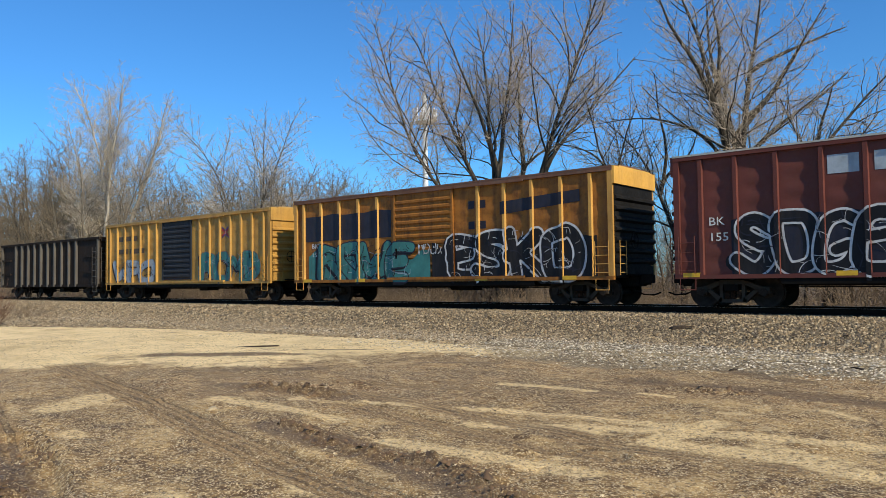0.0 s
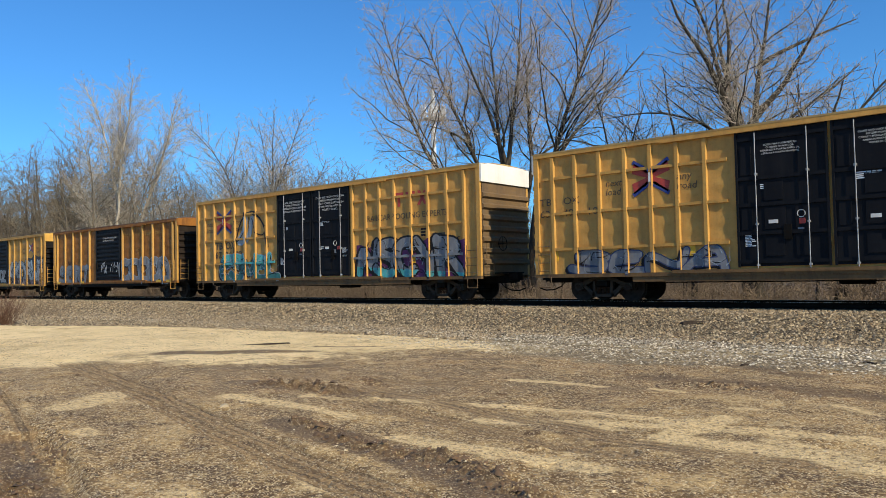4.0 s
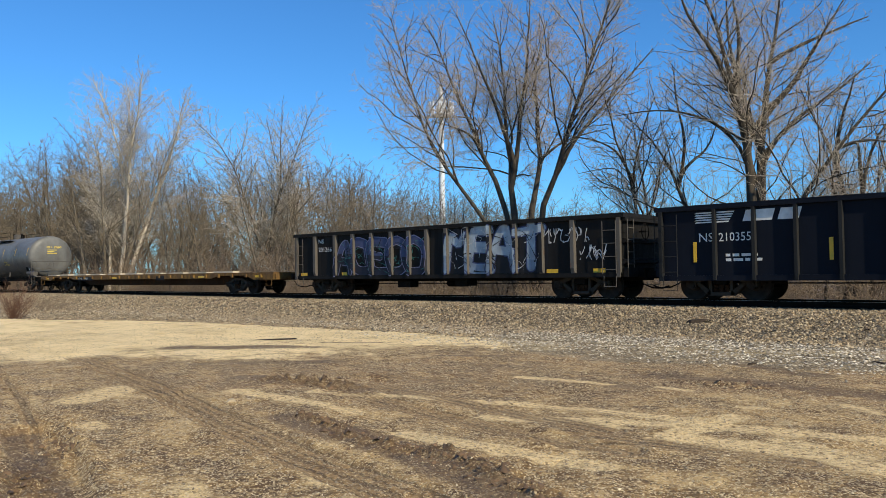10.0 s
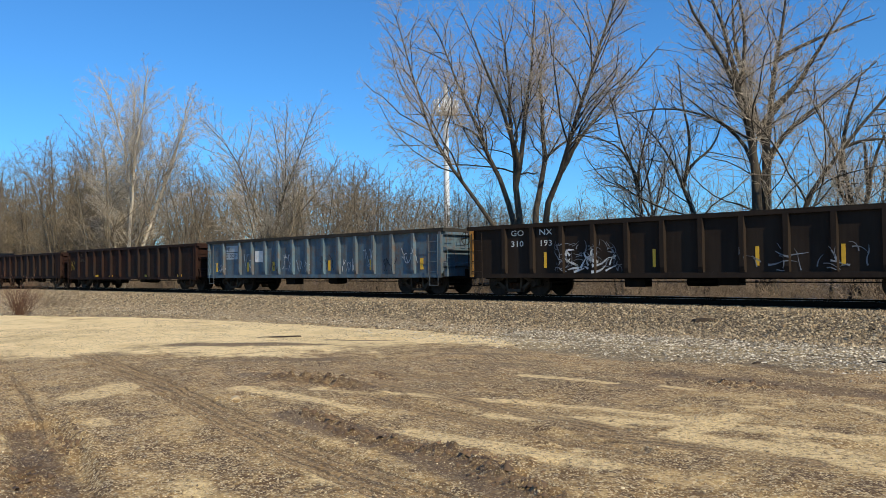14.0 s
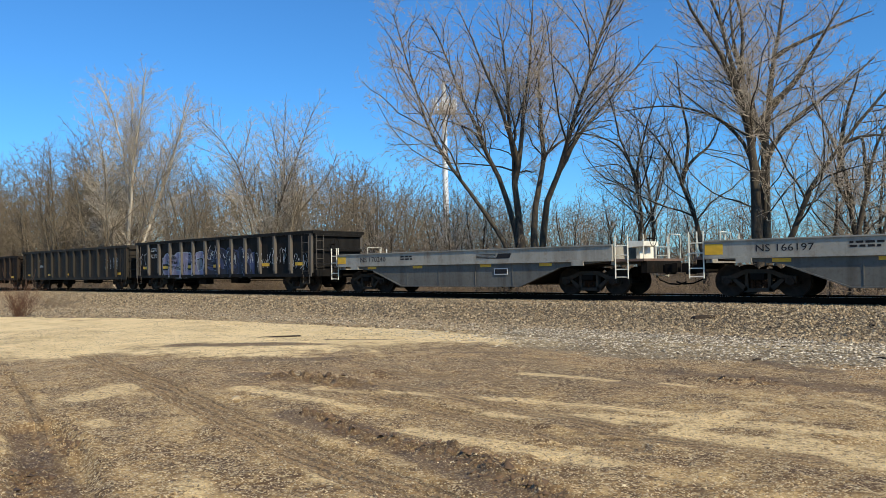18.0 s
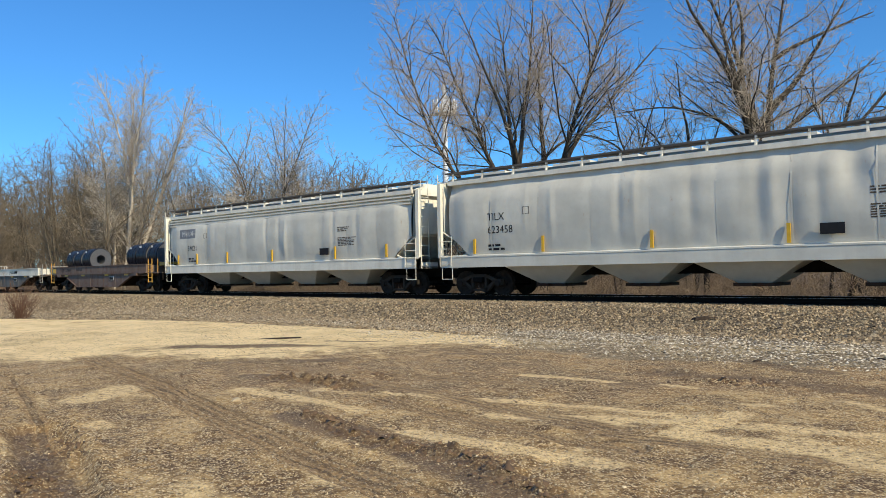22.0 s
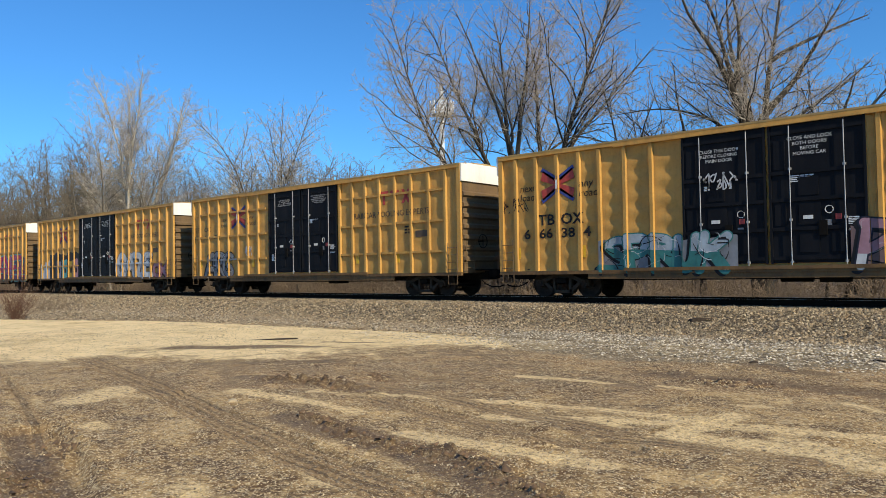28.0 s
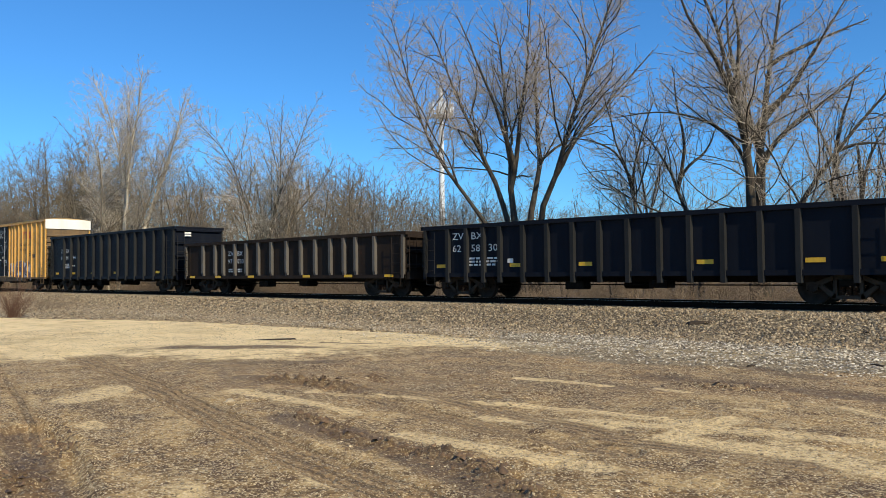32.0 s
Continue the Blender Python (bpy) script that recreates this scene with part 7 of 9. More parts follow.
def on_tank(V, F, r, cz):
    """Wraps flat lettering round a tank's side."""
    out = []
    for x, z in V:
        a = (z - cz) / r
        out.append((x, -(r + 0.008) * math.cos(a), cz + (r + 0.008) * math.sin(a)))
    return out, F


def tank_sign(car, text, x, z, height, material, r, cz):
    v, f = letters(text, height)
    V, F = on_tank([(x + a, z + b) for a, b in v], f, r, cz)
    me = bpy.data.meshes.new("lettering")
    me.from_pydata(V, [], F)
    me.materials.append(material)
    part("lettering", me, None, car)


def well_car(s, sill_mat, side_mat, label, rail_mat, left=7.1, right=7.6, half=5.4, coils=False):
    """A low car with deep side beams that drop between the trucks, platforms and rails at its ends."""
    car = car_thing("coil_well_car", label, "well car", s, "low well cars of the train")
    x0, x1 = -6.75, 6.55
    for side in (-1, 1):
        ya, yb = sorted((side * 1.50, side * 1.60))
        part("top_beam", Build().box(x0, x1, ya, yb, 1.18, 1.62), sill_mat, car)
        ya, yb = sorted((side * 1.42, side * 1.64))
        part("beam_flange", Build().box(x0, x1, ya, yb, 1.622, 1.66).box(x0, x1, ya, yb, 1.12, 1.178), sill_mat, car)
        ya, yb = sorted((side * 1.47, side * 1.55))
        poly = [(-2.9, 0.32), (2.9, 0.32), (4.5, 0.93), (6.2, 1.10), (6.2, 1.13), (-6.2, 1.13), (-6.2, 1.10), (-4.5, 0.93)]
        part("side_panel", Build().prism_y(poly, ya, yb), side_mat, car)
        ya, yb = sorted((side * 1.44, side * 1.60))
        part("bottom_flange", Build().box(-2.95, 2.95, ya, yb, 0.28, 0.318).prism_y([(2.9, 0.28), (4.5, 0.89), (4.5, 0.93), (2.9, 0.32)], ya, yb).prism_y([(-2.9, 0.28), (-2.9, 0.32), (-4.5, 0.93), (-4.5, 0.89)], ya, yb), side_mat, car)
        for x in (-2.6, -0.9, 0.9, 2.6):
            part("stiffener", Build().box(x - 0.012, x + 0.012, *sorted((side * 1.55, side * 1.565)), 0.33, 1.11), side_mat, car)
        for x in (-5.6, 5.3):
            part("lift_lug", Build().box(x - 0.22, x + 0.22, *sorted((side * 1.60, side * 1.67)), 0.99, 1.13), sill_mat, car)
    part("floor", Build().prism_y([(-2.9, 0.36), (2.9, 0.36), (4.4, 0.98), (6.4, 1.05), (6.4, 1.12), (4.3, 1.04), (2.85, 0.42), (-2.85, 0.42), (-4.3, 1.04), (-6.4, 1.12), (-6.4, 1.05), (-4.4, 0.98)], -1.46, 1.46), SHADOWIRON, car)
    for sgn, reach in ((-1, left), (1, right)):
        xe = x1 if sgn > 0 else x0
        part("end_platform", Build().box(*sorted((xe, sgn * reach)), -1.5, 1.5, 1.10, 1.18), WELLBROWN, car)
        part("bulkhead", Build().box(*sorted((xe, xe - sgn * 0.1)), -1.48, 1.48, 1.0, 1.60), sill_mat, car)
        b = Build()
        x = sgn * (reach - 0.06)
        for y in (-1.5, 1.5):
            b.tube([(xe + sgn * 0.06, y, 0.55), (xe + sgn * 0.06, y, 1.95)], 0.022, 5)
            b.tube([(xe + sgn * 0.5, y, 0.55), (xe + sgn * 0.5, y, 1.95)], 0.022, 5)
            for z in (0.6, 0.85, 1.3, 1.6):
                b.tube([(xe + sgn * 0.06, y, z), (xe + sgn * 0.5, y, z)], 0.018, 5)
        part("ladder", b, rail_mat, car)
        b = Build()
        b.tube([(x, 0.5, 1.15), (x, 0.5, 2.0), (x, 1.4, 2.0), (x, 1.4, 1.15)], 0.02, 5)
        b.tube([(x, -1.4, 1.15), (x, -1.4, 1.95)], 0.02, 5)
        part("hand_rail", b, rail_mat, car)
        part("end_sill", Build().box(*sorted((sgn * reach, sgn * (reach - 0.2))), -1.3, 1.3, 0.72, 1.1), BLACKIRON, car)
    part("brake_stand", Build().box(right - 0.75, right - 0.62, -0.5, 0.5, 1.18, 1.75).prism_y([(right - 0.9, 1.55), (right - 0.3, 1.6), (right - 0.3, 1.75), (right - 0.9, 1.78)], -0.85, 0.2), rail_mat, car)
    brake_wheel(car, right - 0.3, -0.2, 1.85)
    part("yellow_panel", Build().box(x0 + 0.02, x0 + 0.55, -1.606, -1.602, 1.24, 1.55), REFLECT, car, "yellow painted end of the beam")
    trucks(car, s, half)
    couplers(car, (left + right) / 2, 0.1)
    reflectors(car, (-4.6, -2.0, 1.4, 4.0), 1.0, 0.5, 0.1, -1.575)
    return car


def flat_car(s, L, half, label):
    car = car_thing("flat_car", label, "flat car", s)
    h = L / 2
    part("deck", Build().box(-h, h, -1.5, 1.5, 1.0, 1.07), FLATYELLOW, car)
    for side in (-1, 1):
        ya, yb = sorted((side * 1.44, side * 1.5))
        part("side_sill", Build().prism_y([(-h, 0.86), (-half - 1.9, 0.72), (-half - 1.2, 0.93), (-half + 1.2, 0.93), (-half + 1.9, 0.79), (half - 1.9, 0.79), (half - 1.2, 0.93), (half + 1.2, 0.93), (half + 1.9, 0.72), (h, 0.72), (h, 0.998), (-h, 0.998)], ya, yb), FLATYELLOW, car)
        for k in range(22):
            x = -h + 1.0 + (L - 2.0) * k / 21
            part("stake_pocket", Build().box(x - 0.06, x + 0.06, *sorted((side * 1.5, side * 1.58)), 0.84, 1.0), FLATYELLOW, car)
    part("centre_sill", Build().prism_y([(-h - 0.2, 0.7), (-half + 1.4, 0.62), (-half + 2.2, 0.42), (half - 2.2, 0.42), (half - 1.4, 0.62), (h + 0.2, 0.7), (h + 0.2, 0.998), (-h - 0.2, 0.998)], -0.55, 0.55), RUSTIRON, car)
    for sgn in (-1, 1):
        part("end_sill", Build().box(*sorted((sgn * h, sgn * (h + 0.12))), -1.45, 1.45, 0.72, 1.0), FLATYELLOW, car)
        b = Build()
        stirrup(b, sgn * (h - 0.6), sgn * (h - 0.15), -1.5, 0.45, 0.75)
        part("step", b, FLATYELLOW, car)
    r = random.Random(4)
    x = -h + 1.2
    while x < h - 2.6:
        w = r.uniform(1.25, 1.8)
        z = 1.075
        part("timber", Build().box(x, x + w, -1.46, -1.12 + r.uniform(0, 0.1), z, z + r.uniform(0.05, 0.09)), TIMBER, car, "pale weathered timber runner")
        x += w + r.uniform(0.5, 1.1)
    reflectors(car, (-half - 2.4, -half + 3.2, -2.5, 3.0, half - 2.8, half + 2.3), 0.83, 0.6, 0.10, -1.51)
    trucks(car, s, half)
    couplers(car, h, 0.1)
    return car

# ---- the train, from its far end to its near end ----
def slogan(car, ribs, x, z, h=0.24, ink=None):
    sign(car, ["next", "load"], x - 1.55, z - 0.02, h, ink or INKBROWN, -1.506, 1.3, 0.15, ribs=ribs)
    sign(car, ["any", "road"], x + 0.85, z - 0.02, h, ink or INKBROWN, -1.506, 1.3, 0.15, ribs=ribs)


def emblem(car, x, z, k, ribs, left=None):
    """Four bent arms that meet in the middle: red ones edged with blue, a pale bar between them."""
    for sx in (-1, 1):
        for sz in (-1, 1):
            for material, a, c in ((INKBLUE, 0.24, 0.40), (left if left and sx < 0 else INKRED, -0.26, 0.24)):
                pts = [(sx * 0.05, sz * max(a, 0.0) * 0.9), (sx * 0.22, sz * max(a - 0.02, 0.0)), (sx * 1.0, sz * (0.52 + a)), (sx * (0.86 + 0.1 * c), sz * (0.54 + c)), (sx * 0.05, sz * (c + 0.02))]
                V, F = drape([(x + p * k, z + q * k) for p, q in pts], [(0, 1, 2, 3, 4)], ribs, -1.506, -1.590)
                me = bpy.data.meshes.new("emblem")
                me.from_pydata(V, [], F)
                me.materials.append(material)
                part("emblem", me, None, car, "faded red and blue arrow emblem")
    V, F = drape([(x + k * 0.06 * a, z + k * 0.24 * c) for a, c in ((-1, -1), (1, -1), (1, 1), (-1, 1))], [(0, 1, 2, 3)], ribs, -1.510, -1.594)
    me = bpy.data.meshes.new("emblem")
    me.from_pydata(V, [], F)
    me.materials.append(INKWHITE)
    part("emblem", me, None, car)


def red_mark(car, x, z):
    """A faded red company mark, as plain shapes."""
    b = Build()
    a = x + 1.24
    for p, q in ((0.0, 0.36), (0.36, 0.0)):
        b.add([(a + p, -1.506, z), (a + p + 0.15, -1.506, z), (a + q + 0.15, -1.507, z + 0.56), (a + q, -1.507, z + 0.56)], [(0, 1, 2, 3)])
    for k in range(2):
        a = x + k * 0.62
        b.add([(a, -1.506, z + 0.42), (a + 0.5, -1.506, z + 0.42), (a + 0.5, -1.506, z + 0.56), (a, -1.506, z + 0.56)], [(0, 1, 2, 3)])
        b.add([(a + 0.18, -1.506, z), (a + 0.32, -1.506, z), (a + 0.32, -1.506, z + 0.41), (a + 0.18, -1.506, z + 0.41)], [(0, 1, 2, 3)])
    part("company_mark", b, INKRED, car, "faded red company mark")


WARN = ["CLOSE AND LOCK BOTH DOORS", "BEFORE MOVING CAR", "CIERRE Y PONGA EL SEGURO EN", "AMBAS PUERTAS ANTES DE", "MOVER EL CARRO"]


def big_boxcar(s, mark, number, label, style, mat=None, warn=True, clean_end=False, early=False):
    """A tall yellow boxcar with two black doors; style g has a grid of girts, r wavy posts alone."""
    ribs = [-8.65, -7.8, -6.9, -6.0, -5.15, -4.3, -3.45] + [2.55, 3.35, 4.15, 5.0, 5.9, 6.8, 7.75, 8.6] if style == "g" else [-8.65, -7.8, -6.95, -6.1, -5.35, -4.45, -3.55] + [2.65, 3.2, 3.75, 4.45, 5.2, 6.15, 6.9, 7.75, 8.6]
    mat = mat or YELLOW
    car, rr = boxcar(s, 18.75, 5.05, mat, None, label, ribs, (-2.6, 2.4), BLACKDOOR, roof_mat=TANROOF, cap_mat=WHITE, ladder_mat=DIRTYEND, girts=(1.75, 2.95, 4.15) if style == "g" else (), doors=2, end_top=0.68, sill=0.80, half=7.1, end_mat=YELLOW2 if clean_end else DIRTYEND,
                     frame_mat=DIRTYSILL, wave=0.012 if style == "g" else 0.03)
    ink = INKBLACK if style == "r" else INKBROWN
    cover = rr
    if style == "r" or early:
        emblem(car, -6.95, 3.86, 0.66, cover)
        slogan(car, cover, -6.95, 3.72, 0.25, ink)
        sign(car, [mark[:2]], -7.75, 2.5, 0.36, ink, -1.506, stretch=1.1, ribs=cover, bold=0.02)
        sign(car, [mark[2:]], -6.85, 2.5, 0.36, ink, -1.506, stretch=1.1, ribs=cover, bold=0.02)
        for x, digits in ((-7.75, number[:2]), (-6.85, number[2:4]), (-5.98, number[4:])) if early else ((-8.35, number[:1]), (-7.72, number[1:3]), (-6.85, number[3:5]), (-5.98, number[5:])):
            sign(car, [digits], x, 2.05, 0.32, ink, -1.506, stretch=1.2, ribs=cover, bold=0.02)
    else:
        emblem(car, -5.15, 3.86, 0.62, cover)
        slogan(car, cover, -5.15, 3.72, 0.22)
        for k in range(2):
            sign(car, [mark[2 * k:2 * k + 2]], -9.2 + 0.62 * k + 0.3 * k, 3.25, 0.24, ink, -1.506, stretch=1.2, ribs=cover)
        for k in range(3):
            sign(car, [number[2 * k:2 * k + 2]], -9.2 + 0.9 * k, 2.85, 0.24, ink, -1.506, stretch=1.25, ribs=cover)
    red_mark(car, 5.0, 3.75)
    sign(car, ["RAILCAR POOLING EXPERTS"] if style == "g" else ["Railcar Pooling", "Experts"], 3.4 if style == "g" else 4.7, 3.25, 0.24, ink, -1.506, 1.5, 0.0 if style == "g" else 0.2, ribs=cover)
    bars(car, 6.4, 2.75, 3, 0.5, 0.07, INKBLACK, seed=int(s))
    if warn:
        shut = ["CLOSE THIS DOOR BEFORE", "CLOSING MAIN DOOR", "CIERRE ESTA PUERTA ANTES DE", "CERRAR LA PUERTA PRINCIPAL"]
        if style == "r":
            sign(car, ["CLOSE AND LOCK", "BOTH DOORS", "BEFORE", "MOVING CAR"], 1.0, 4.4, 0.095, INKWHITE, -1.545, 1.5, align="CENTER")
            sign(car, ["CLOSE THIS DOOR", "BEFORE CLOSING", "MAIN DOOR"], -1.45, 4.3, 0.095, INKWHITE, -1.545, 1.5, align="CENTER")
        else:
            size = 0.085 if early else 0.05
            sign(car, WARN, 1.12, 4.45, size, INKWHITE, -1.545, 1.6, align="CENTER")
            sign(car, shut, -1.35, 4.4, size, INKWHITE, -1.545, 1.6, align="CENTER")
        bars(car, -1.9, 3.3, 3, 0.6, 0.03, GALV, -1.545, seed=1)
        bars(car, 0.5, 3.4, 4, 0.6, 0.03, GALV, -1.545, seed=2)
        bars(car, -2.35, 1.9, 8, 0.3, 0.025, GALV, -1.545, seed=3)
        bars(car, 1.9, 2.2, 9, 0.35, 0.025, GALV, -1.545, seed=4)
        for x in (-0.95, 1.35):
            part("placard", Build().box(x, x + 0.16, -1.55, -1.546, 2.0, 2.18), SPRAYS["grey"], car)
            ring = Build().tube([(x + 0.1 + 0.1 * math.cos(t), -1.548, 2.45 + 0.1 * math.sin(t)) for t in np.linspace(0, 2 * math.pi, 13)], 0.015, 4)
            part("placard", ring, INKWHITE, car)
    reflectors(car, (-8.6, -6.0, -3.9, 3.6, 6.0), 1.35, 0.18, 0.4, -1.512)
    part("label_plate", Build().box(7.0, 7.7, -1.512, -1.503, 2.35, 2.6), INKBROWN, car)
    return car, rr


BP, BR = YP, YR
# a dark brown ribbed gondola
car, rr, yp, yr = gondola(-366.0, 14.7, 3.79, 0.75, GONBROWN, "tall dark brown gondola with close-set ribs", even(-4.9, 4.4, 10), POSTGREY, half=5.6, taper=False)
for x in (-6.6, 6.3):
    for z in (1.6, 2.6):
        part("bracket", Build().box(x - 0.8, x + 0.8, -1.56, -1.46, z, z + 0.12), GONBROWN, car)

# fifty foot boxcars
car, rr = boxcar(-349.75, 15.7, 4.40, PALEYELLOW, None, "faded yellow boxcar with a dark louvred door", even(-7.4, -2.2, 7) + even(2.0, 7.3, 7), (-1.6, 1.3), BLUEBLACK, roof_mat=TANROOF, half=6.3, end_top=0.6, sill=0.85)
bars(car, -6.4, 3.35, 2, 3.6, 0.28, INKBROWN, gap=2.6, seed=4)
emblem(car, 4.2, 3.4, 0.32, rr)
piece(car, "WPO", -6.8, -2.4, 1.0, 2.1, rr, BP, BR, "pale", "grey", 301, None, 0.05, "mauve")
piece(car, "ROMB", 2.2, 7.0, 1.0, 2.3, rr, BP, BR, "teal", "mauve", 302, None, 0.05, "pale")

car, rr = boxcar(-332.35, 15.6, 4.50, ORANGE, None, "rusty orange boxcar with sprayed lettering", [-7.2, -6.05, -4.9, -3.75, -2.65] + [2.45, 3.6, 4.75, 5.9, 7.0], (-1.75, 1.35), ORANGE, rib_mat=YELLOW, roof_mat=BROWNROOF, fascia=BROWNROOF, half=6.3, end_mat=GONBLACK, cap_mat=YELLOW2, end_top=0.58, sill=0.85)
sprayed(car, cloud(-7.1, -1.9, 2.65, 3.75, 310, 0.05), rr, BP, BR, "navy", 1)
sprayed(car, ([(3.4, 3.2), (6.6, 3.45), (6.6, 3.85), (3.4, 3.65)], [(0, 1, 2, 3)]), rr, BP, BR, "navy", 1)
for x in (2.0, 2.5):
    for z in (2.75, 3.5):
        sprayed(car, ([(x, z), (x + 0.28, z), (x + 0.28, z + 0.28), (x, z + 0.28)], [(0, 1, 2, 3)]), rr, BP, BR, "navy", 1)
sprayed(car, cloud(-6.9, 0.2, 0.9, 2.0, 311, 0.3), rr, BP, BR, "teal", 1)
piece(car, "ROWE", -6.1, -0.8, 0.95, 2.35, rr, BP, BR, "teal", "navy", 312, None, 0.07, "pale")
sprayed(car, cloud(0.3, 7.2, 0.9, 2.3, 313, 0.25), rr, BP, BR, "black", 1)
piece(car, "ESKO", 1.2, 6.6, 0.95, 2.6, rr, BP, BR, "black", "white", 314, None, 0.10, "white", busy=1.1)
scrawl(car, -0.4, 0.7, 1.9, 2.3, rr, -1.56, BR, "white", 315, 6, 0.03)
sign(car, ["BKTY", "150868"], -6.7, 2.35, 0.2, INKWHITE, -1.507, 1.9, stretch=1.2)
reflectors(car, (-6.9, -3.6, 6.2, 2.6), 0.87, 0.55, 0.13)

car, rr = boxcar(-314.75, 15.6, 4.52, MAROON, None, "faded maroon boxcar with black sprayed lettering", [-7.0, -6.0, -4.9, -3.75, -2.7, 2.2, 2.95, 3.65, 4.4, 5.2, 6.0, 6.75], (-1.75, 1.4), MAROON, roof_mat=HOPPERGREY, half=6.3, end_mat=GONBROWN, cap_mat=MAROON, end_top=0.6, sill=0.85)
for x in (-3.6, -2.5):
    sprayed(car, ([(x, 3.6), (x + 0.75, 3.6), (x + 0.75, 4.1), (x, 4.1)], [(0, 1, 2, 3)]), rr, BP, BR, "pale", 1)
sign(car, ["BK", "155"], -6.8, 2.4, 0.24, INKWHITE, -1.507, 1.9, stretch=1.15)
sign(car, ["TY", "435"], -5.8, 2.4, 0.24, INKWHITE, -1.507, 1.9, stretch=1.15)
piece(car, "SOGE", -5.9, -1.9, 0.95, 2.6, rr, BP, BR, "black", "white", 320, "navy", 0.085, "white", busy=0.8)
piece(car, "EAOK", 2.1, 6.2, 0.95, 2.6, rr, BP, BR, "black", "white", 321, "navy", 0.075, "white", busy=0.8)
scrawl(car, 6.3, 7.2, 1.7, 2.4, rr, BP, BR, "white", 322, 5)
reflectors(car, (-7.3, -3.2, 3.3, 6.4), 0.9, 0.5, 0.13)

car, rr = boxcar(-297.4, 15.7, 4.42, PALEYELLOW, None, "pale yellow boxcar with a black door and graffiti", [-7.2, -6.1, -4.95, -3.75, -2.65] + [1.55, 2.45, 3.55, 4.75, 6.05, 7.2], (-1.8, 1.2), BLACKDOOR, roof_mat=TANROOF, half=6.3, end_mat=GONBLACK, cap_mat=YELLOW2, end_top=0.55, sill=0.78)
bars(car, -6.7, 3.65, 1, 2.8, 0.34, INKBLACK, seed=6)
bars(car, -4.0, 3.2, 1, 3.0, 0.30, INKBLACK, seed=7)
b = Build()
for x0, x1, z0, z1 in ((-7.0, -6.9, 2.75, 3.35), (-6.9, -4.4, 3.25, 3.35), (-6.1, -6.0, 2.75, 3.2), (-7.0, -6.0, 2.70, 2.80), (-4.9, -4.8, 2.95, 3.25), (-6.0, -4.8, 3.05, 3.12)):
    b.add([(x0, -1.507, z0), (x1, -1.507, z0), (x1, -1.507, z1), (x0, -1.507, z1)], [(0, 1, 2, 3)])
part("company_mark", b, INKBLACK, car, "black angular company mark")
slogan(car, rr, 5.4, 3.4, 0.2)
emblem(car, 5.4, 3.5, 0.36, rr, INKWHITE)
piece(car, "PKGWRO", -7.6, -1.9, 0.85, 2.45, rr, BP, BR, "lilac", "navy", 330, "blue", 0.06, "white", low="mauve", busy=2.0)
piece(car, "AKDRWE", 1.4, 7.7, 0.85, 2.55, rr, BP, BR, "pale", "navy", 331, "navy", 0.06, "white", low="mauve", busy=2.0)
sprayed(car, cloud(4.5, 7.75, 2.3, 2.85, 333, 0.15), rr, BP, BR, "navy", 1)
piece(car, "TUNOE", -1.6, 1.0, 1.15, 1.95, [], -1.59, -1.59, "grey", "pale", 332, None, 0.02, "white", busy=0.4)
bars(car, -1.5, 2.45, 2, 1.0, 0.08, INKWHITE, -1.59, seed=3)
reflectors(car, (-6.0, -3.6, -1.95, 3.9), 1.5, 0.16, 0.5, -1.528)

car, rr = boxcar(-280.25, 15.65, 4.38, ORANGE, None, "rust-streaked dark yellow boxcar with a black door", [-7.3, -6.1, -4.95, -3.8, -2.6] + [1.7, 2.9, 4.05, 5.2, 6.35, 7.35], (-1.65, 1.45), BLACKDOOR, rib_mat=YELLOW, roof_mat=BROWNROOF, fascia=ORANGE, half=6.3, end_mat=GONBROWN, cap_mat=ORANGE, end_top=0.4, sill=0.85)
piece(car, "SERT", -6.9, -2.7, 0.95, 2.0, rr, BP, BR, "grey", "mauve", 340, None, 0.05, "pale", busy=1.5)
sign(car, ["The nationwide boxcar pool"], 1.7, 3.62, 0.27, PALEYELLOW, -1.508, shear=0.15, ribs=rr)
sign(car, ["next", "load"], 3.1, 2.75, 0.18, PALEYELLOW, -1.508, 1.3, 0.15)
sign(car, ["any", "road"], 6.2, 2.95, 0.18, PALEYELLOW, -1.508, 1.3, 0.15)
piece(car, "OOOOO", 1.5, 6.9, 0.95, 2.2, rr, BP, BR, "grey", "pale", 341, None, 0.04, "white", jitter=0.2)
sign(car, ["321 103"], -5.8, 2.15, 0.22, INKBLACK, -1.512)
sign(car, ["CLOSE AND LOCK DOORS", "BEFORE MOVING CAR"], -0.7, 3.6, 0.10, INKWHITE, -1.59, 1.6)
for k, (a, c) in enumerate(((-0.9, 0.1), (0.3, 1.2))):
    scrawl(car, a, c, 1.5, 2.2, rr, -1.59, BR, "white", 345 + k, 5, 0.025)
reflectors(car, (-7.0, -3.5, 5.9, 7.0), 0.9, 0.5, 0.13)

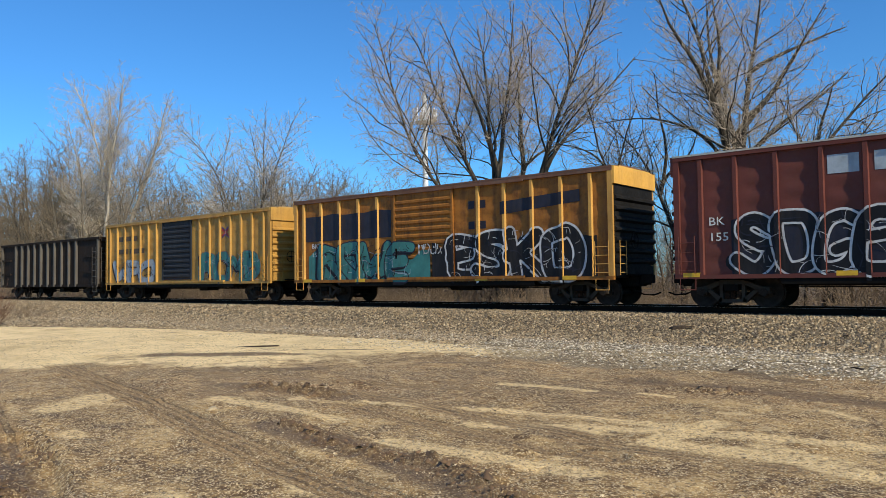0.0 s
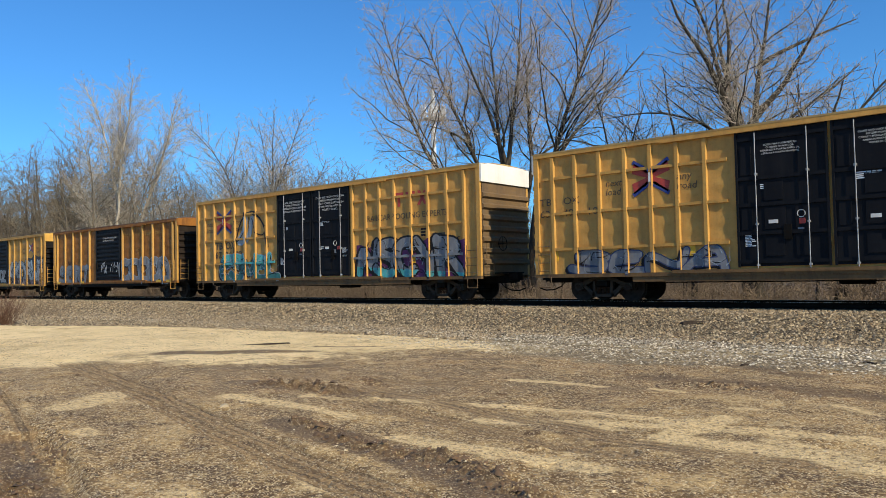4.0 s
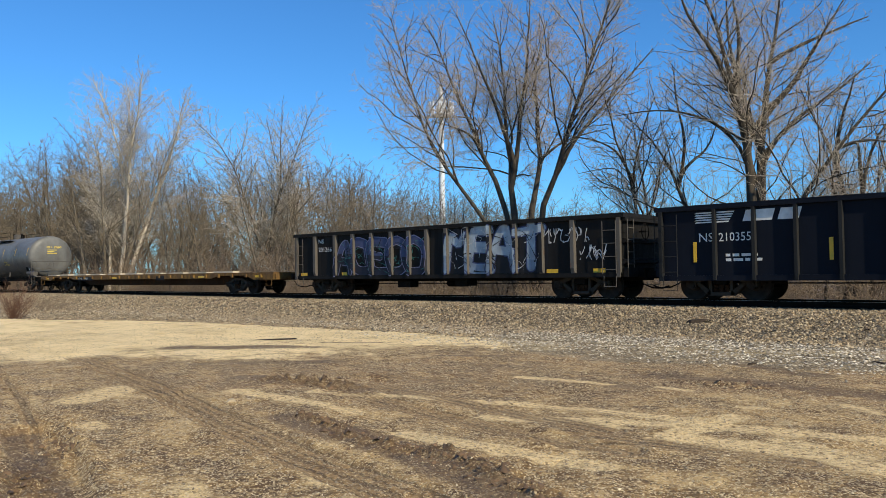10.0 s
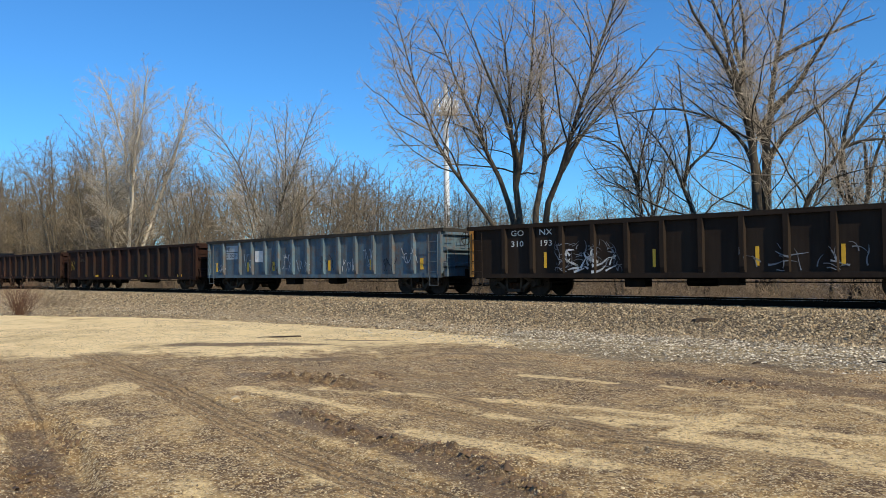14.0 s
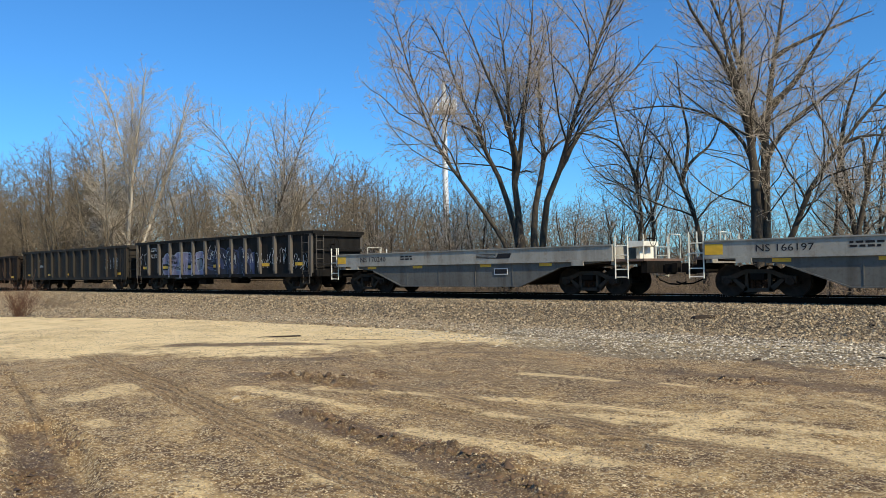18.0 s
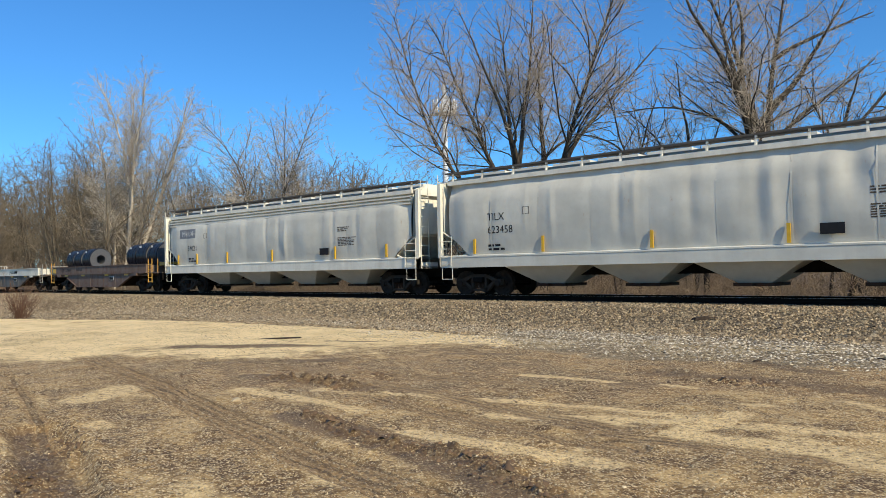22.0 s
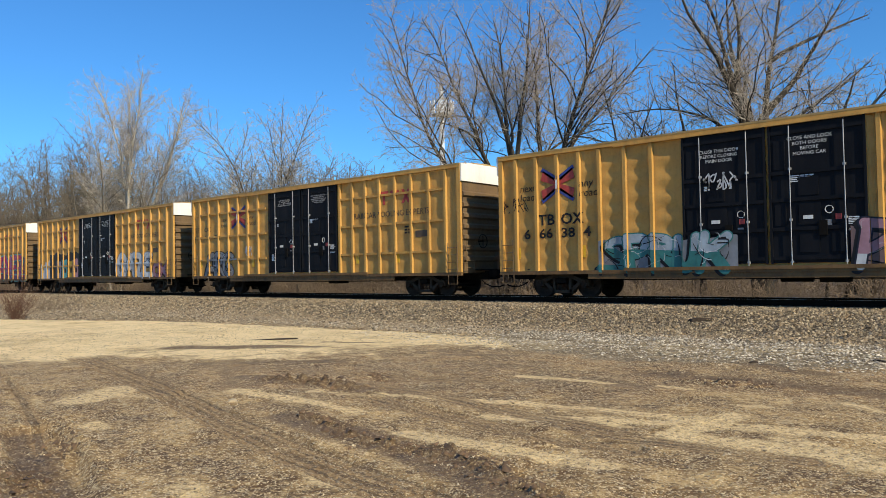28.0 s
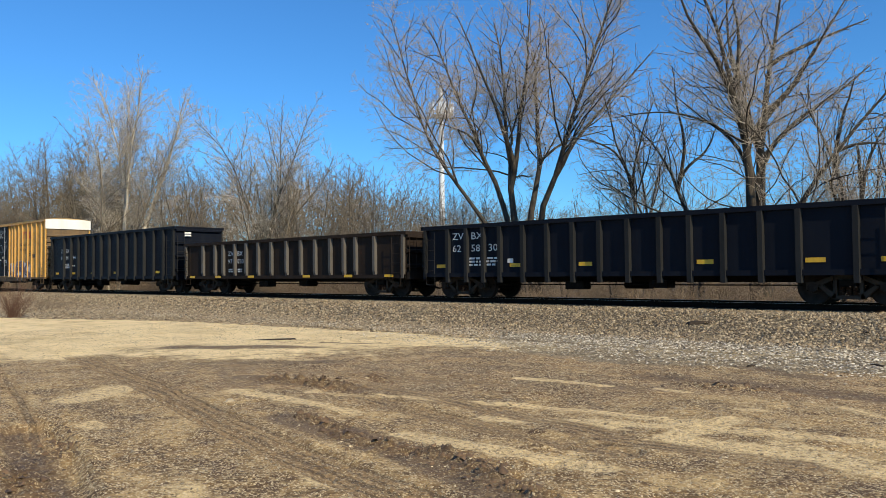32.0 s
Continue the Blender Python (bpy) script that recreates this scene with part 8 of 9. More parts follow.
# tall yellow boxcars
car, rr = big_boxcar(-261.1, "TBOX", "672632", "tall yellow ribbed boxcar with teal graffiti and black doors", "g", early=True)
for line, w, colour in (([(-5.1, 3.9), (-5.3, 3.2), (-5.9, 2.75), (-4.9, 2.85), (-4.6, 3.9)], 0.16, "pale"), ([(-6.0, 2.3), (-5.9, 3.0), (-5.5, 3.9), (-4.9, 4.25), (-4.2, 4.2)], 0.05, "black"), ([(-5.2, 4.2), (-4.2, 4.1), (-3.6, 3.5), (-3.35, 2.5)], 0.05, "black"),
                        ([(-5.35, 4.0), (-5.2, 3.3), (-5.8, 2.85)], 0.03, "black"), ([(-4.85, 4.0), (-4.85, 3.0)], 0.03, "black"), ([(-4.6, 3.9), (-4.4, 3.2), (-3.7, 3.0), (-3.5, 3.5)], 0.03, "black")):
    sprayed(car, brush(line, w), rr, BP, BR, colour, 1 if colour == "pale" else 2)
piece(car, "ESVEL", -7.2, -2.4, 0.95, 2.1, rr, BP, BR, "cyan", "pale", 350, None, 0.04, "white", low="teal", busy=1.5)
piece(car, "NSCYR", 3.0, 8.4, 0.95, 2.4, rr, BP, BR, "grey", "black", 351, "purple", 0.10, "pale", low="cyan")
bars(car, 0.5, 2.3, 2, 0.8, 0.035, GALV, -1.545, seed=8)

car, rr = big_boxcar(-240.0, "TBOX", "634910", "tall yellow ribbed boxcar with red sprayed letters", "g", clean_end=True)
piece(car, "GORG", 2.9, 7.6, 1.0, 2.2, rr, BP, BR, "red", "rose", 360, None, 0.05, "white")
sprayed(car, cloud(7.7, 9.2, 0.95, 1.6, 361, 0.3), rr, BP, BR, "blue", 1)
piece(car, "SENA", -7.8, -2.8, 0.95, 1.6, rr, BP, BR, "grey", "blue", 362, None, 0.05, "pale")

# black gondola
car, rr, yp, yr = gondola(-220.42, 16.4, 3.52, 0.60, GONNAVY, "tall black gondola with slim side posts", [-6.65, -5.35, -4.2, -3.2, -2.2, -1.2, -0.15, 0.9, 2.0, 3.1, 4.2, 5.3, 6.75], POSTDARK, half=6.6, taper=False, pw=0.12)
sign(car, ["OMNX", "102099"], -6.35, 2.55, 0.26, INKWHITE, yp - 0.006, 1.75, stretch=1.1)
bars(car, 5.7, 2.3, 5, 0.75, 0.06, INKWHITE, yp - 0.006, seed=12)
scrawl(car, -4.9, -3.7, 1.5, 2.5, rr, yp, yr, "pale", 370, 7)
reflectors(car, (-7.6, -4.2, -1.85, 1.6, 4.1, 7.2), 1.1, 0.1, 0.6, -1.50)


def hopper_marks(car, h, mark, number, ink, x=-7.4, z=2.75):
    sign(car, [mark, number], x, z, 0.27, ink, -1.621, 1.75)
    bars(car, x, z - 0.95, 2, 0.9, 0.08, ink, -1.621, seed=21)
    bars(car, 5.0, 2.9, 3, 0.75, 0.045, INKBROWN, -1.621, seed=22)
    bars(car, 5.0, 2.45, 6, 1.2, 0.038, INKBROWN, -1.621, seed=23)
    part("stencil_box", Build().tube([(x + 1.6, -1.621, 2.9), (x + 1.85, -1.621, 2.9), (x + 1.85, -1.621, 3.15), (x + 1.6, -1.621, 3.15), (x + 1.6, -1.621, 2.9)], 0.01, 4), ink, car)
    part("label_plate", Build().box(3.8, 4.4, -1.621, -1.60, 1.75, 2.05), INKBLACK, car)


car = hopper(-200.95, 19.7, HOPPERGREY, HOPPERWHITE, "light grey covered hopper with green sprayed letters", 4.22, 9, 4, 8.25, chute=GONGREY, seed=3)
hopper_marks(car, 9.85, "TILX", "621667", INKBLACK)
sprayed(car, cloud(-5.5, 0.9, 1.14, 1.75, 381, 0.12), [], -1.64, -1.64, "green", 1)
piece(car, "GLABS", -5.5, -0.2, 1.2, 2.1, [], -1.64, -1.64, "green", "black", 380, None, 0.03, "white", 0.14, busy=0.3)
hug(car)
for x in (-8.2, -3.6, 0.4, 3.2, 7.2):
    part("reflector", Build().box(x - 0.05, x + 0.05, -1.60, -1.56, 1.55, 2.2), REFLECT, car)

car, cz = tank_car(-182.9, 15.5, 12.9, 1.55, TANKGREY, POSTGREY, "dark grey tank car with bands and yellow strips", 5.65, (-4.1, -1.2, 1.4, 3.4), [(x, 2.9, 0.55) for x in (-6.2, -3.2, 1.5, 3.9, 6.2)])
tank_sign(car, "UTLX 650640", -5.6, 2.25, 0.26, INKYELLOW, 1.55, cz)
for k, (text, hgt) in enumerate((("UTLX", 0.16), ("650640", 0.16))):
    v, f = letters(text, hgt)
    me = bpy.data.meshes.new("lettering")
    me.from_pydata([(6.815 - 0.05 * abs(b), -0.45 + 0.45 * k * 1.25 + a * 0.8, cz + 0.62 + b) for a, b in v], [], f)
    me.materials.append(INKYELLOW)
    part("lettering", me, None, car, "yellow number on the tank end")
for k in range(3):
    part("small_lettering", Build().box(6.812, 6.82, -0.35, 0.35 - 0.2 * (k % 2), cz + 0.46 - 0.12 * k, cz + 0.51 - 0.12 * k), INKYELLOW, car)
for row in range(5):
    tank_sign(car, "-- --- -- ----", 3.5, 2.62 + 0.1 * row, 0.07, INKWHITE, 1.556, cz)
tank_sign(car, "MALEIC", 1.7, 2.1, 0.12, INKYELLOW, 1.55, cz)
tank_sign(car, "ANHYDRIDE", 1.7, 1.9, 0.12, INKYELLOW, 1.55, cz)
part("placard", Build().add([(5.75, -1.28, 1.75), (6.0, -1.26, 1.5), (6.25, -1.28, 1.75), (6.0, -1.34, 2.0)], [(0, 1, 2, 3)]), INKWHITE, car, "white diamond placard")

car = flat_car(-160.6, 27.3, 10.15, "long faded yellow flat car with timber runners on deck")
bars(car, -8.4, 0.86, 1, 0.2, 0.01, INKWHITE, -1.52)
part("number_board", Build().box(-7.6, -5.4, -1.512, -1.503, 0.74, 0.96), INKBLACK, car)
sign(car, ["PTTX 137537"], -7.45, 0.79, 0.13, INKWHITE, -1.516, stretch=1.25)
part("label_plate", Build().box(2.6, 3.5, -1.512, -1.503, 0.72, 0.95), INKBLACK, car)

# gondolas
car, rr, yp, yr = gondola(-137.0, 16.4, 2.78, 0.72, GONBLACK, "black gondola with blue and white sprayed letters", [-6.85, -5.5, -4.35, -3.2, -2.05, -1.05, -0.1, 0.9, 1.9, 2.95, 4.1, 5.2, 6.45], POSTGREY, half=6.5)
sign(car, ["NS", "201266"], -6.68, 2.3, 0.2, INKWHITE, yp - 0.006, 1.8, stretch=1.05)
piece(car, "AHEJO", -5.5, -0.2, 0.9, 2.35, rr, yp, yr, "blue", "lilac", 390, None, 0.03, "teal", low="navy", busy=1.4)
piece(car, "MEAT", 0.9, 5.2, 0.95, 2.6, rr, yp, yr, "pale", "blue", 391, "black", 0.06, "white", 0.05, low="sky")
scrawl(car, 5.3, 7.0, 1.9, 2.4, rr, yp, yr, "white", 392, 8)
scrawl(car, 6.7, 7.6, 1.3, 1.8, rr, yp, yr, "white", 393, 5)
reflectors(car, (-7.7, -4.9, 5.6, 7.4), 0.85, 0.45, 0.16, -1.465)

car, rr, yp, yr = gondola(-119.3, 16.4, 2.84, 0.60, GONNAVY, "clean black gondola with white lettering", even(-6.5, 6.9, 13), POSTDARK, half=6.5, taper=False, pw=0.12)
b = Build()
for k in range(5):
    b.add([(-7.1, yp - 0.006, 2.30 + 0.07 * k), (-6.1 + 0.04 * k, yp - 0.006, 2.30 + 0.07 * k), (-6.08 + 0.04 * k, yp - 0.006, 2.34 + 0.07 * k), (-7.05, yp - 0.006, 2.34 + 0.07 * k)], [(0, 1, 2, 3)])
b.add([(-5.7, yp - 0.006, 2.30), (-4.9, yp - 0.006, 2.30), (-4.8, yp - 0.006, 2.62), (-5.6, yp - 0.006, 2.62)], [(0, 1, 2, 3)])
b.add([(-4.75, yp - 0.006, 2.30), (-4.2, yp - 0.006, 2.30), (-4.1, yp - 0.006, 2.62), (-4.65, yp - 0.006, 2.62)], [(0, 1, 2, 3)])
part("company_mark", b, INKWHITE, car, "white striped company mark")
sign(car, ["NS"], -7.0, 1.75, 0.26, INKWHITE, yp - 0.006)
sign(car, ["210355"], -6.4, 1.75, 0.25, INKWHITE, yp - 0.006, stretch=0.88)
bars(car, -6.2, 1.3, 2, 1.5, 0.08, INKWHITE, yp - 0.006, seed=31)
bars(car, 5.2, 1.8, 4, 0.8, 0.09, INKWHITE, yp - 0.006, seed=32)
scrawl(car, 3.3, 4.4, 1.3, 2.0, rr, yp, yr, "white", 395, 5, 0.02)
reflectors(car, (-7.1, -3.4, -0.8, 2.6, 7.0), 1.15, 0.1, 0.6, -1.485)

car, rr, yp, yr = gondola(-101.5, 16.5, 2.48, 0.68, GONRUST, "low rusty brown gondola with bent posts", even(-7.0, 6.9, 13), GONRUST, half=6.5, post_low=0.05)
sign(car, ["AEX", "19835"], -6.82, 2.05, 0.19, INKWHITE, yp - 0.006, 1.5, stretch=1.1)
scrawl(car, -7.9, -7.1, 1.1, 2.0, rr, yp, yr, "pale", 397, 4)
reflectors(car, (-7.75, -4.9, 6.7), 1.3, 0.12, 0.6, -1.475)

car, rr, yp, yr = gondola(-83.85, 16.3, 2.56, 0.60, GONRUST, "dark maroon rusty gondola with heavy ribs", even(-6.6, 6.4, 12), GONRUST, half=6.5, chord_mat=GONRUST, post_low=0.05)
sign(car, ["CR", "581 871"], -6.48, 2.1, 0.2, INKBROWN, yp - 0.006, 1.6)
scrawl(car, -7.9, -7.3, 1.2, 1.9, rr, yp, yr, "gold", 399, 3)
reflectors(car, (-4.0, -2.0, 2.6, 6.3), 0.75, 0.5, 0.13, -1.47)

car, rr, yp, yr = gondola(-66.3, 16.4, 2.60, 0.68, GONBLUE, "faded blue gondola with scrawled tags", [-6.8, -5.35, -4.3, -3.2, -2.15, -1.05, 0.05, 1.15, 2.2, 3.3, 4.4, 5.5, 6.7], GONBLUE, half=6.5, chord_mat=GONGREY)
part("number_board", Build().box(-6.6, -5.6, yp - 0.012, yp - 0.004, 2.0, 2.32), SPRAYS["pale"], car, "dirty white number panel")
part("number_board", Build().box(-6.6, -5.5, yp - 0.012, yp - 0.004, 1.62, 1.95), SPRAYS["pale"], car, "dirty white number panel")
part("placard", Build().box(-4.1, -3.45, yp - 0.012, yp - 0.004, 1.45, 2.0), INKWHITE, car, "rust-spotted white card holder")
sign(car, ["NS", "210039"], -6.6, 2.05, 0.2, INKBLACK, yp - 0.016, 1.7, stretch=1.05)
for k, x in enumerate((-7.6, -5.1, -2.9, -1.9, -0.8, 0.9, 2.4, 3.6, 4.9, 6.0)):
    scrawl(car, x, x + 0.85, 0.95, 1.5 + 0.5 * (k % 2), rr, yp, yr, ("white", "pale", "navy")[k % 3], 400 + k, 5)
reflectors(car, (-7.5, -4.7, -2.6, 1.5, 4.2, 7.1), 1.0, 0.16, 0.45, -1.472)

car, rr, yp, yr = gondola(-48.5, 16.3, 2.56, 0.66, GONBROWN, "dark brown gondola with rusty orange ends", even(-6.6, 6.6, 12), GONBROWN, half=6.5, end_mat=RUSTIRON)
for k, (a, c) in enumerate((("GO", "310"), ("NX", "193"))):
    sign(car, [a, c], -6.35 + 1.2 * k, 2.15, 0.2, INKWHITE, yp - 0.006, 1.9, stretch=1.3)
sprayed(car, strokes(-4.5, -2.0, 0.85, 1.9, 60, 415, 0.006, 0.03, 0.5), rr, yp, yr, "grey", 3)
sprayed(car, strokes(-4.3, -2.2, 0.85, 1.6, 24, 416, 0.02, 0.06, 0.6), rr, yp, yr, "white", 4)
sprayed(car, strokes(1.6, 5.0, 0.85, 1.6, 26, 417, 0.01, 0.035, 0.5), rr, yp, yr, "grey", 3)
for x in (-8.05, 8.05):
    part("end_stripe", Build().box(x - 0.09, x + 0.09, -1.60, -1.592, 0.7, 2.4), weathered("orange_end", (0.45, 0.2, 0.04), 0.6, dirty=0.5), car, "faded orange end post")
reflectors(car, (-4.9, -0.9, 2.2, 4.4), 1.0, 0.1, 0.55, -1.47)

car, rr, yp, yr = gondola(-30.7, 16.5, 2.52, 0.66, GONBROWN, "dark brown gondola with smeared white paint", even(-6.4, 6.6, 12), GONBROWN, half=6.5)
sign(car, ["CR", "584974"], -6.2, 2.05, 0.2, INKWHITE, yp - 0.006, 1.6)
for k in range(7):
    scrawl(car, -5.0 + 1.4 * k, -4.1 + 1.4 * k, 1.0, 1.9, rr, yp, yr, "grey" if k % 2 else "white", 420 + k, 5, 0.03)
reflectors(car, (-7.2, -4.2, -2.0, 6.9), 0.8, 0.45, 0.16, -1.47)

car, rr, yp, yr = gondola(-13.2, 16.3, 2.74, 0.66, GONGREY, "dark grey gondola with plain side posts", even(-6.6, 6.6, 12), GONGREY, half=6.5)
sign(car, ["NS", "190904"], -5.6, 1.9, 0.2, INKWHITE, yp - 0.006, 1.9, stretch=1.1)
scrawl(car, 5.4, 7.0, 1.2, 2.2, rr, yp, yr, "pale", 430, 7)
reflectors(car, (-7.2, -3.6, -0.5, 7.0), 0.95, 0.4, 0.13, -1.47)

car, rr, yp, yr = gondola(4.4, 16.35, 2.82, 0.72, GONBLACK, "black gondola covered in white and blue graffiti", even(-6.8, 6.6, 12), POSTGREY, half=6.5)
sign(car, ["CEFX", "32272"], -6.62, 2.25, 0.2, INKWHITE, yp - 0.006, 1.8, stretch=1.0)
piece(car, "CEBO", -5.1, -0.8, 0.85, 2.0, rr, yp, yr, "lilac", "pale", 440, "grey", 0.04, "white", 0.16, busy=0.4)
piece(car, "SOBK", -0.7, 3.4, 0.85, 2.1, rr, yp, yr, "navy", "blue", 442, "blue", 0.03, "sky", 0.16, busy=0.6)
for k in range(3):
    scrawl(car, -4.4, -3.7, 1.75 - 0.27 * k, 1.95 - 0.27 * k, rr, yp, yr, "black", 441 + k, 4, 0.014)
    scrawl(car, -2.5, -1.7, 1.95 - 0.27 * k, 2.15 - 0.27 * k, rr, yp, yr, "black", 481 + k, 4, 0.014)
for k, (a, c) in enumerate(((-7.9, -6.9), (-0.6, 0.8), (0.9, 2.2), (2.6, 3.6), (3.8, 5.0), (5.1, 6.2), (6.6, 7.7))):
    scrawl(car, a, c, 1.3 if k % 2 else 1.0, 2.5, rr, yp, yr, "white", 445 + k, 6, 0.013)
for x in (-7.2, -4.9, -2.2, 0.3, 4.6, 7.2):
    part("reflector_plate", Build().box(x - 0.32, x + 0.32, yp - 0.022, yp - 0.018, 1.15, 1.5), INKBLACK, car)
reflectors(car, (-7.2, -4.9, -2.2, 0.3, 4.6, 7.2), 1.24, 0.6, 0.15, yp - 0.035)

# low grey well cars
for s, num, mats, text in ((21.15, "170240", (WELLGREY, WELLBLUE, HOPPERWHITE), "low grey well car with white end rails"), (37.45, "166197", (WELLGREY, WELLBLUE, HOPPERWHITE), "low rust-streaked grey well car with white rails"),
                           (53.4, "170146", (HOPPERPALE, WELLBLUE, WELLGREY), "low pale grey well car with a tan end platform"), (69.3, "165993", (WELLBROWN, WELLBROWN, YELLOW2), "low brown-grey well car loaded with steel coils")):
    car = well_car(s, mats[0], mats[1], text, mats[2])
    sign(car, ["NS " + num], -5.3, 1.30, 0.2, INKBLACK, -1.606, stretch=1.2)
    bars(car, -2.9, 1.45, 2, 0.9, 0.06, INKBLACK, -1.606, seed=int(s))
    if s not in (37.45, 69.3):
        b = Build()
        for k in range(4):
            b.add([(1.0, -1.606, 1.30 + 0.05 * k), (1.9, -1.606, 1.30 + 0.05 * k), (1.9, -1.606, 1.32 + 0.05 * k), (1.0, -1.606, 1.32 + 0.05 * k)], [(0, 1, 2, 3)])
        b.add([(1.9, -1.606, 1.30), (2.5, -1.606, 1.30), (2.6, -1.606, 1.48), (2.0, -1.606, 1.48)], [(0, 1, 2, 3)])
        part("company_mark", b, INKBLACK, car, "black striped company mark")
    plate = part("label_plate", Build().box(1.8, 2.4, -1.58, -1.568, 0.72, 0.95), INKWHITE, car, "black stencil plate with a white rim")
    part("panel", Build().box(1.83, 2.37, -1.586, -1.572, 0.75, 0.92), INKBLACK, plate)
    if s == 37.45:
        scrawl(car, -1.5, 0.4, 0.6, 0.95, [], -1.566, -1.566, "pale", 460, 7)
    if s == 69.3:
        part("coil_trough", Build().prism_x([(-1.4, 0.95), (1.4, 0.95), (1.4, 1.5), (1.1, 1.5), (0.45, 1.22), (-0.45, 1.22), (-1.1, 1.5), (-1.4, 1.5)], -6.5, 6.3), WELLBROWN, car)
for k, (x, r, w) in enumerate(((63.2, 0.74, 1.05), (64.5, 0.76, 1.05), (65.9, 0.77, 1.15), (72.3, 0.80, 1.1), (73.65, 0.83, 1.25), (75.0, 0.81, 1.1))):
    coil = tagged(new("steel_coil"), "large wrapped dark steel coil lying on its side", "steel coil", "steel coils on the well car")
    z = 1.36 + r
    prof = [(-w / 2, 0.3), (-w / 2, r - 0.03), (-w / 2 + 0.03, r), (w / 2 - 0.03, r), (w / 2, r - 0.03)]
    part("wrap", Build().lathe_x(prof, 0, z, 36), COILWRAP, coil, smooth=True)
    b = Build().lathe_x([(w / 2 + 0.001, 0.3), (w / 2 + 0.004, r - 0.04)], 0, z, 36)
    b.lathe_x([(-w / 2, 0.3), (w / 2, 0.3)], 0, z, 24)
    part("coil_end", b, COILEND, coil, "bare layered steel edge")
    for dx in (-w * 0.25, w * 0.25):
        part("strap", Build().lathe_x([(dx - 0.02, r), (dx - 0.02, r + 0.006), (dx + 0.02, r + 0.006), (dx + 0.02, r)], 0, z, 30), BLACKIRON, coil)
    part("tag", Build().box(-w * 0.35, -w * 0.15, -r * 0.80, -r * 0.79, z + r * 0.62, z + r * 0.64 + 0.1), INKWHITE, coil)
    ROLLING.append((coil, x, 0.0))

# covered hoppers
car = hopper(87.85, 19.7, HOPPERPALE, HOPPERWHITE, "pale grey covered hopper with dented sides and rust", 4.1, 10, 4, 8.2, True, HOPPERPALE, seed=5)
hopper_marks(car, 9.85, "", "54021", INKBLACK)
b = Build()
for k in range(16):
    b.add([(-8.2 + 0.1 * k, -1.62, 2.95), (-8.1 + 0.1 * k, -1.62, 2.95), (-8.1 + 0.1 * k, -1.62, 3.45), (-8.2 + 0.1 * k, -1.62, 3.45)], [(0, 1, 2, 3)])
part("company_mark", b, SPRAYS["grey"], car)
sign(car, ["MULX"], -7.95, 3.07, 0.27, INKWHITE, -1.628, stretch=1.1)
hug(car)
for x in (-8.4, -6.5, -3.6, 0.2, 4.8, 8.0):
    part("reflector", Build().box(x - 0.05, x + 0.05, -1.60, -1.56, 1.55, 2.1), REFLECT, car)
car = hopper(108.5, 19.6, HOPPERPALE, HOPPERWHITE, "light grey covered hopper with a white sill", 4.22, 9, 4, 8.2, chute=HOPPERPALE, seed=6)
hopper_marks(car, 9.8, "TILX", "623458", INKBLACK)
hug(car)
for x in (-8.0, -5.0, -1.0, 3.0, 7.2):
    part("reflector", Build().box(x - 0.05, x + 0.05, -1.60, -1.56, 1.55, 2.1), REFLECT, car)
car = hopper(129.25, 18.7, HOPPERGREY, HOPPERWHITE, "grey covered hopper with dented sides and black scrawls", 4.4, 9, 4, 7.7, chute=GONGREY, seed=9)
hopper_marks(car, 9.35, "CBFX", "490111", INKBLACK)
scrawl(car, 0.4, 2.6, 2.0, 2.6, [], -1.64, -1.64, "black", 470, 9, 0.022)
scrawl(car, -6.3, -4.6, 1.12, 1.38, [], -1.612, -1.612, "black", 471, 10, 0.012)
hug(car)
for x in (-7.6, -5.0, -2.4, 0.4, 3.0, 7.0):
    part("reflector", Build().box(x - 0.05, x + 0.05, -1.60, -1.56, 1.55, 2.1), REFLECT, car)

car, cz = tank_car(148.1, 17.0, 14.9, 1.50, TANKBLACK, BLACKIRON, "black tank car with yellow reflective strips", 6.0, (-4.6, -1.3, 1.6, 4.6), [(x, 2.85, 0.5) for x in (-6.9, -3.4, -0.9, 2.2, 5.0, 7.0)])
tank_sign(car, "GATX 206813", -6.45, 2.25, 0.26, SPRAYS["grey"], 1.5, cz)
tank_sign(car, "DOT 117", 6.0, 2.5, 0.16, INKWHITE, 1.5, cz)
part("label_plate", Build().box(3.6, 4.5, -1.51, -1.49, 2.45, 2.7), INKYELLOW, car)
part("dome_box", Build().box(0.3, 0.9, -0.3, 0.3, cz + 1.45, cz + 1.85), BLACKIRON, car)

# tall yellow boxcars again
car, rr = big_boxcar(166.65, "TBOX", "632840", "tall yellow ribbed boxcar with pink and purple graffiti", "g")
piece(car, "SMOMK", -8.9, -2.4, 0.9, 2.4, rr, BP, BR, "pink", "cyan", 501, "purple", 0.05, "rose", low="purple", busy=0.8)
piece(car, "VAXEZ", 2.7, 9.0, 0.9, 2.6, rr, BP, BR, "pink", "cyan", 502, "purple", 0.09, "cyan", low="purple", busy=0.6)
for k, (a, c, z) in enumerate(((-1.7, -0.5, 2.2), (1.0, 2.2, 2.4), (-0.6, 1.0, 1.5))):
    scrawl(car, a, c, z, z + 0.5, rr, -1.56, -1.6, "white", 505 + k, 6, 0.03)
car, rr = big_boxcar(187.6, "TBOX", "631055", "tall yellow ribbed boxcar with pastel and black graffiti", "g")
sprayed(car, cloud(-8.9, -7.2, 0.9, 2.1, 509, 0.35), rr, BP, BR, "white", 1)
sprayed(car, cloud(-7.4, -2.6, 0.9, 2.6, 510, 0.15), rr, BP, BR, "black", 2)
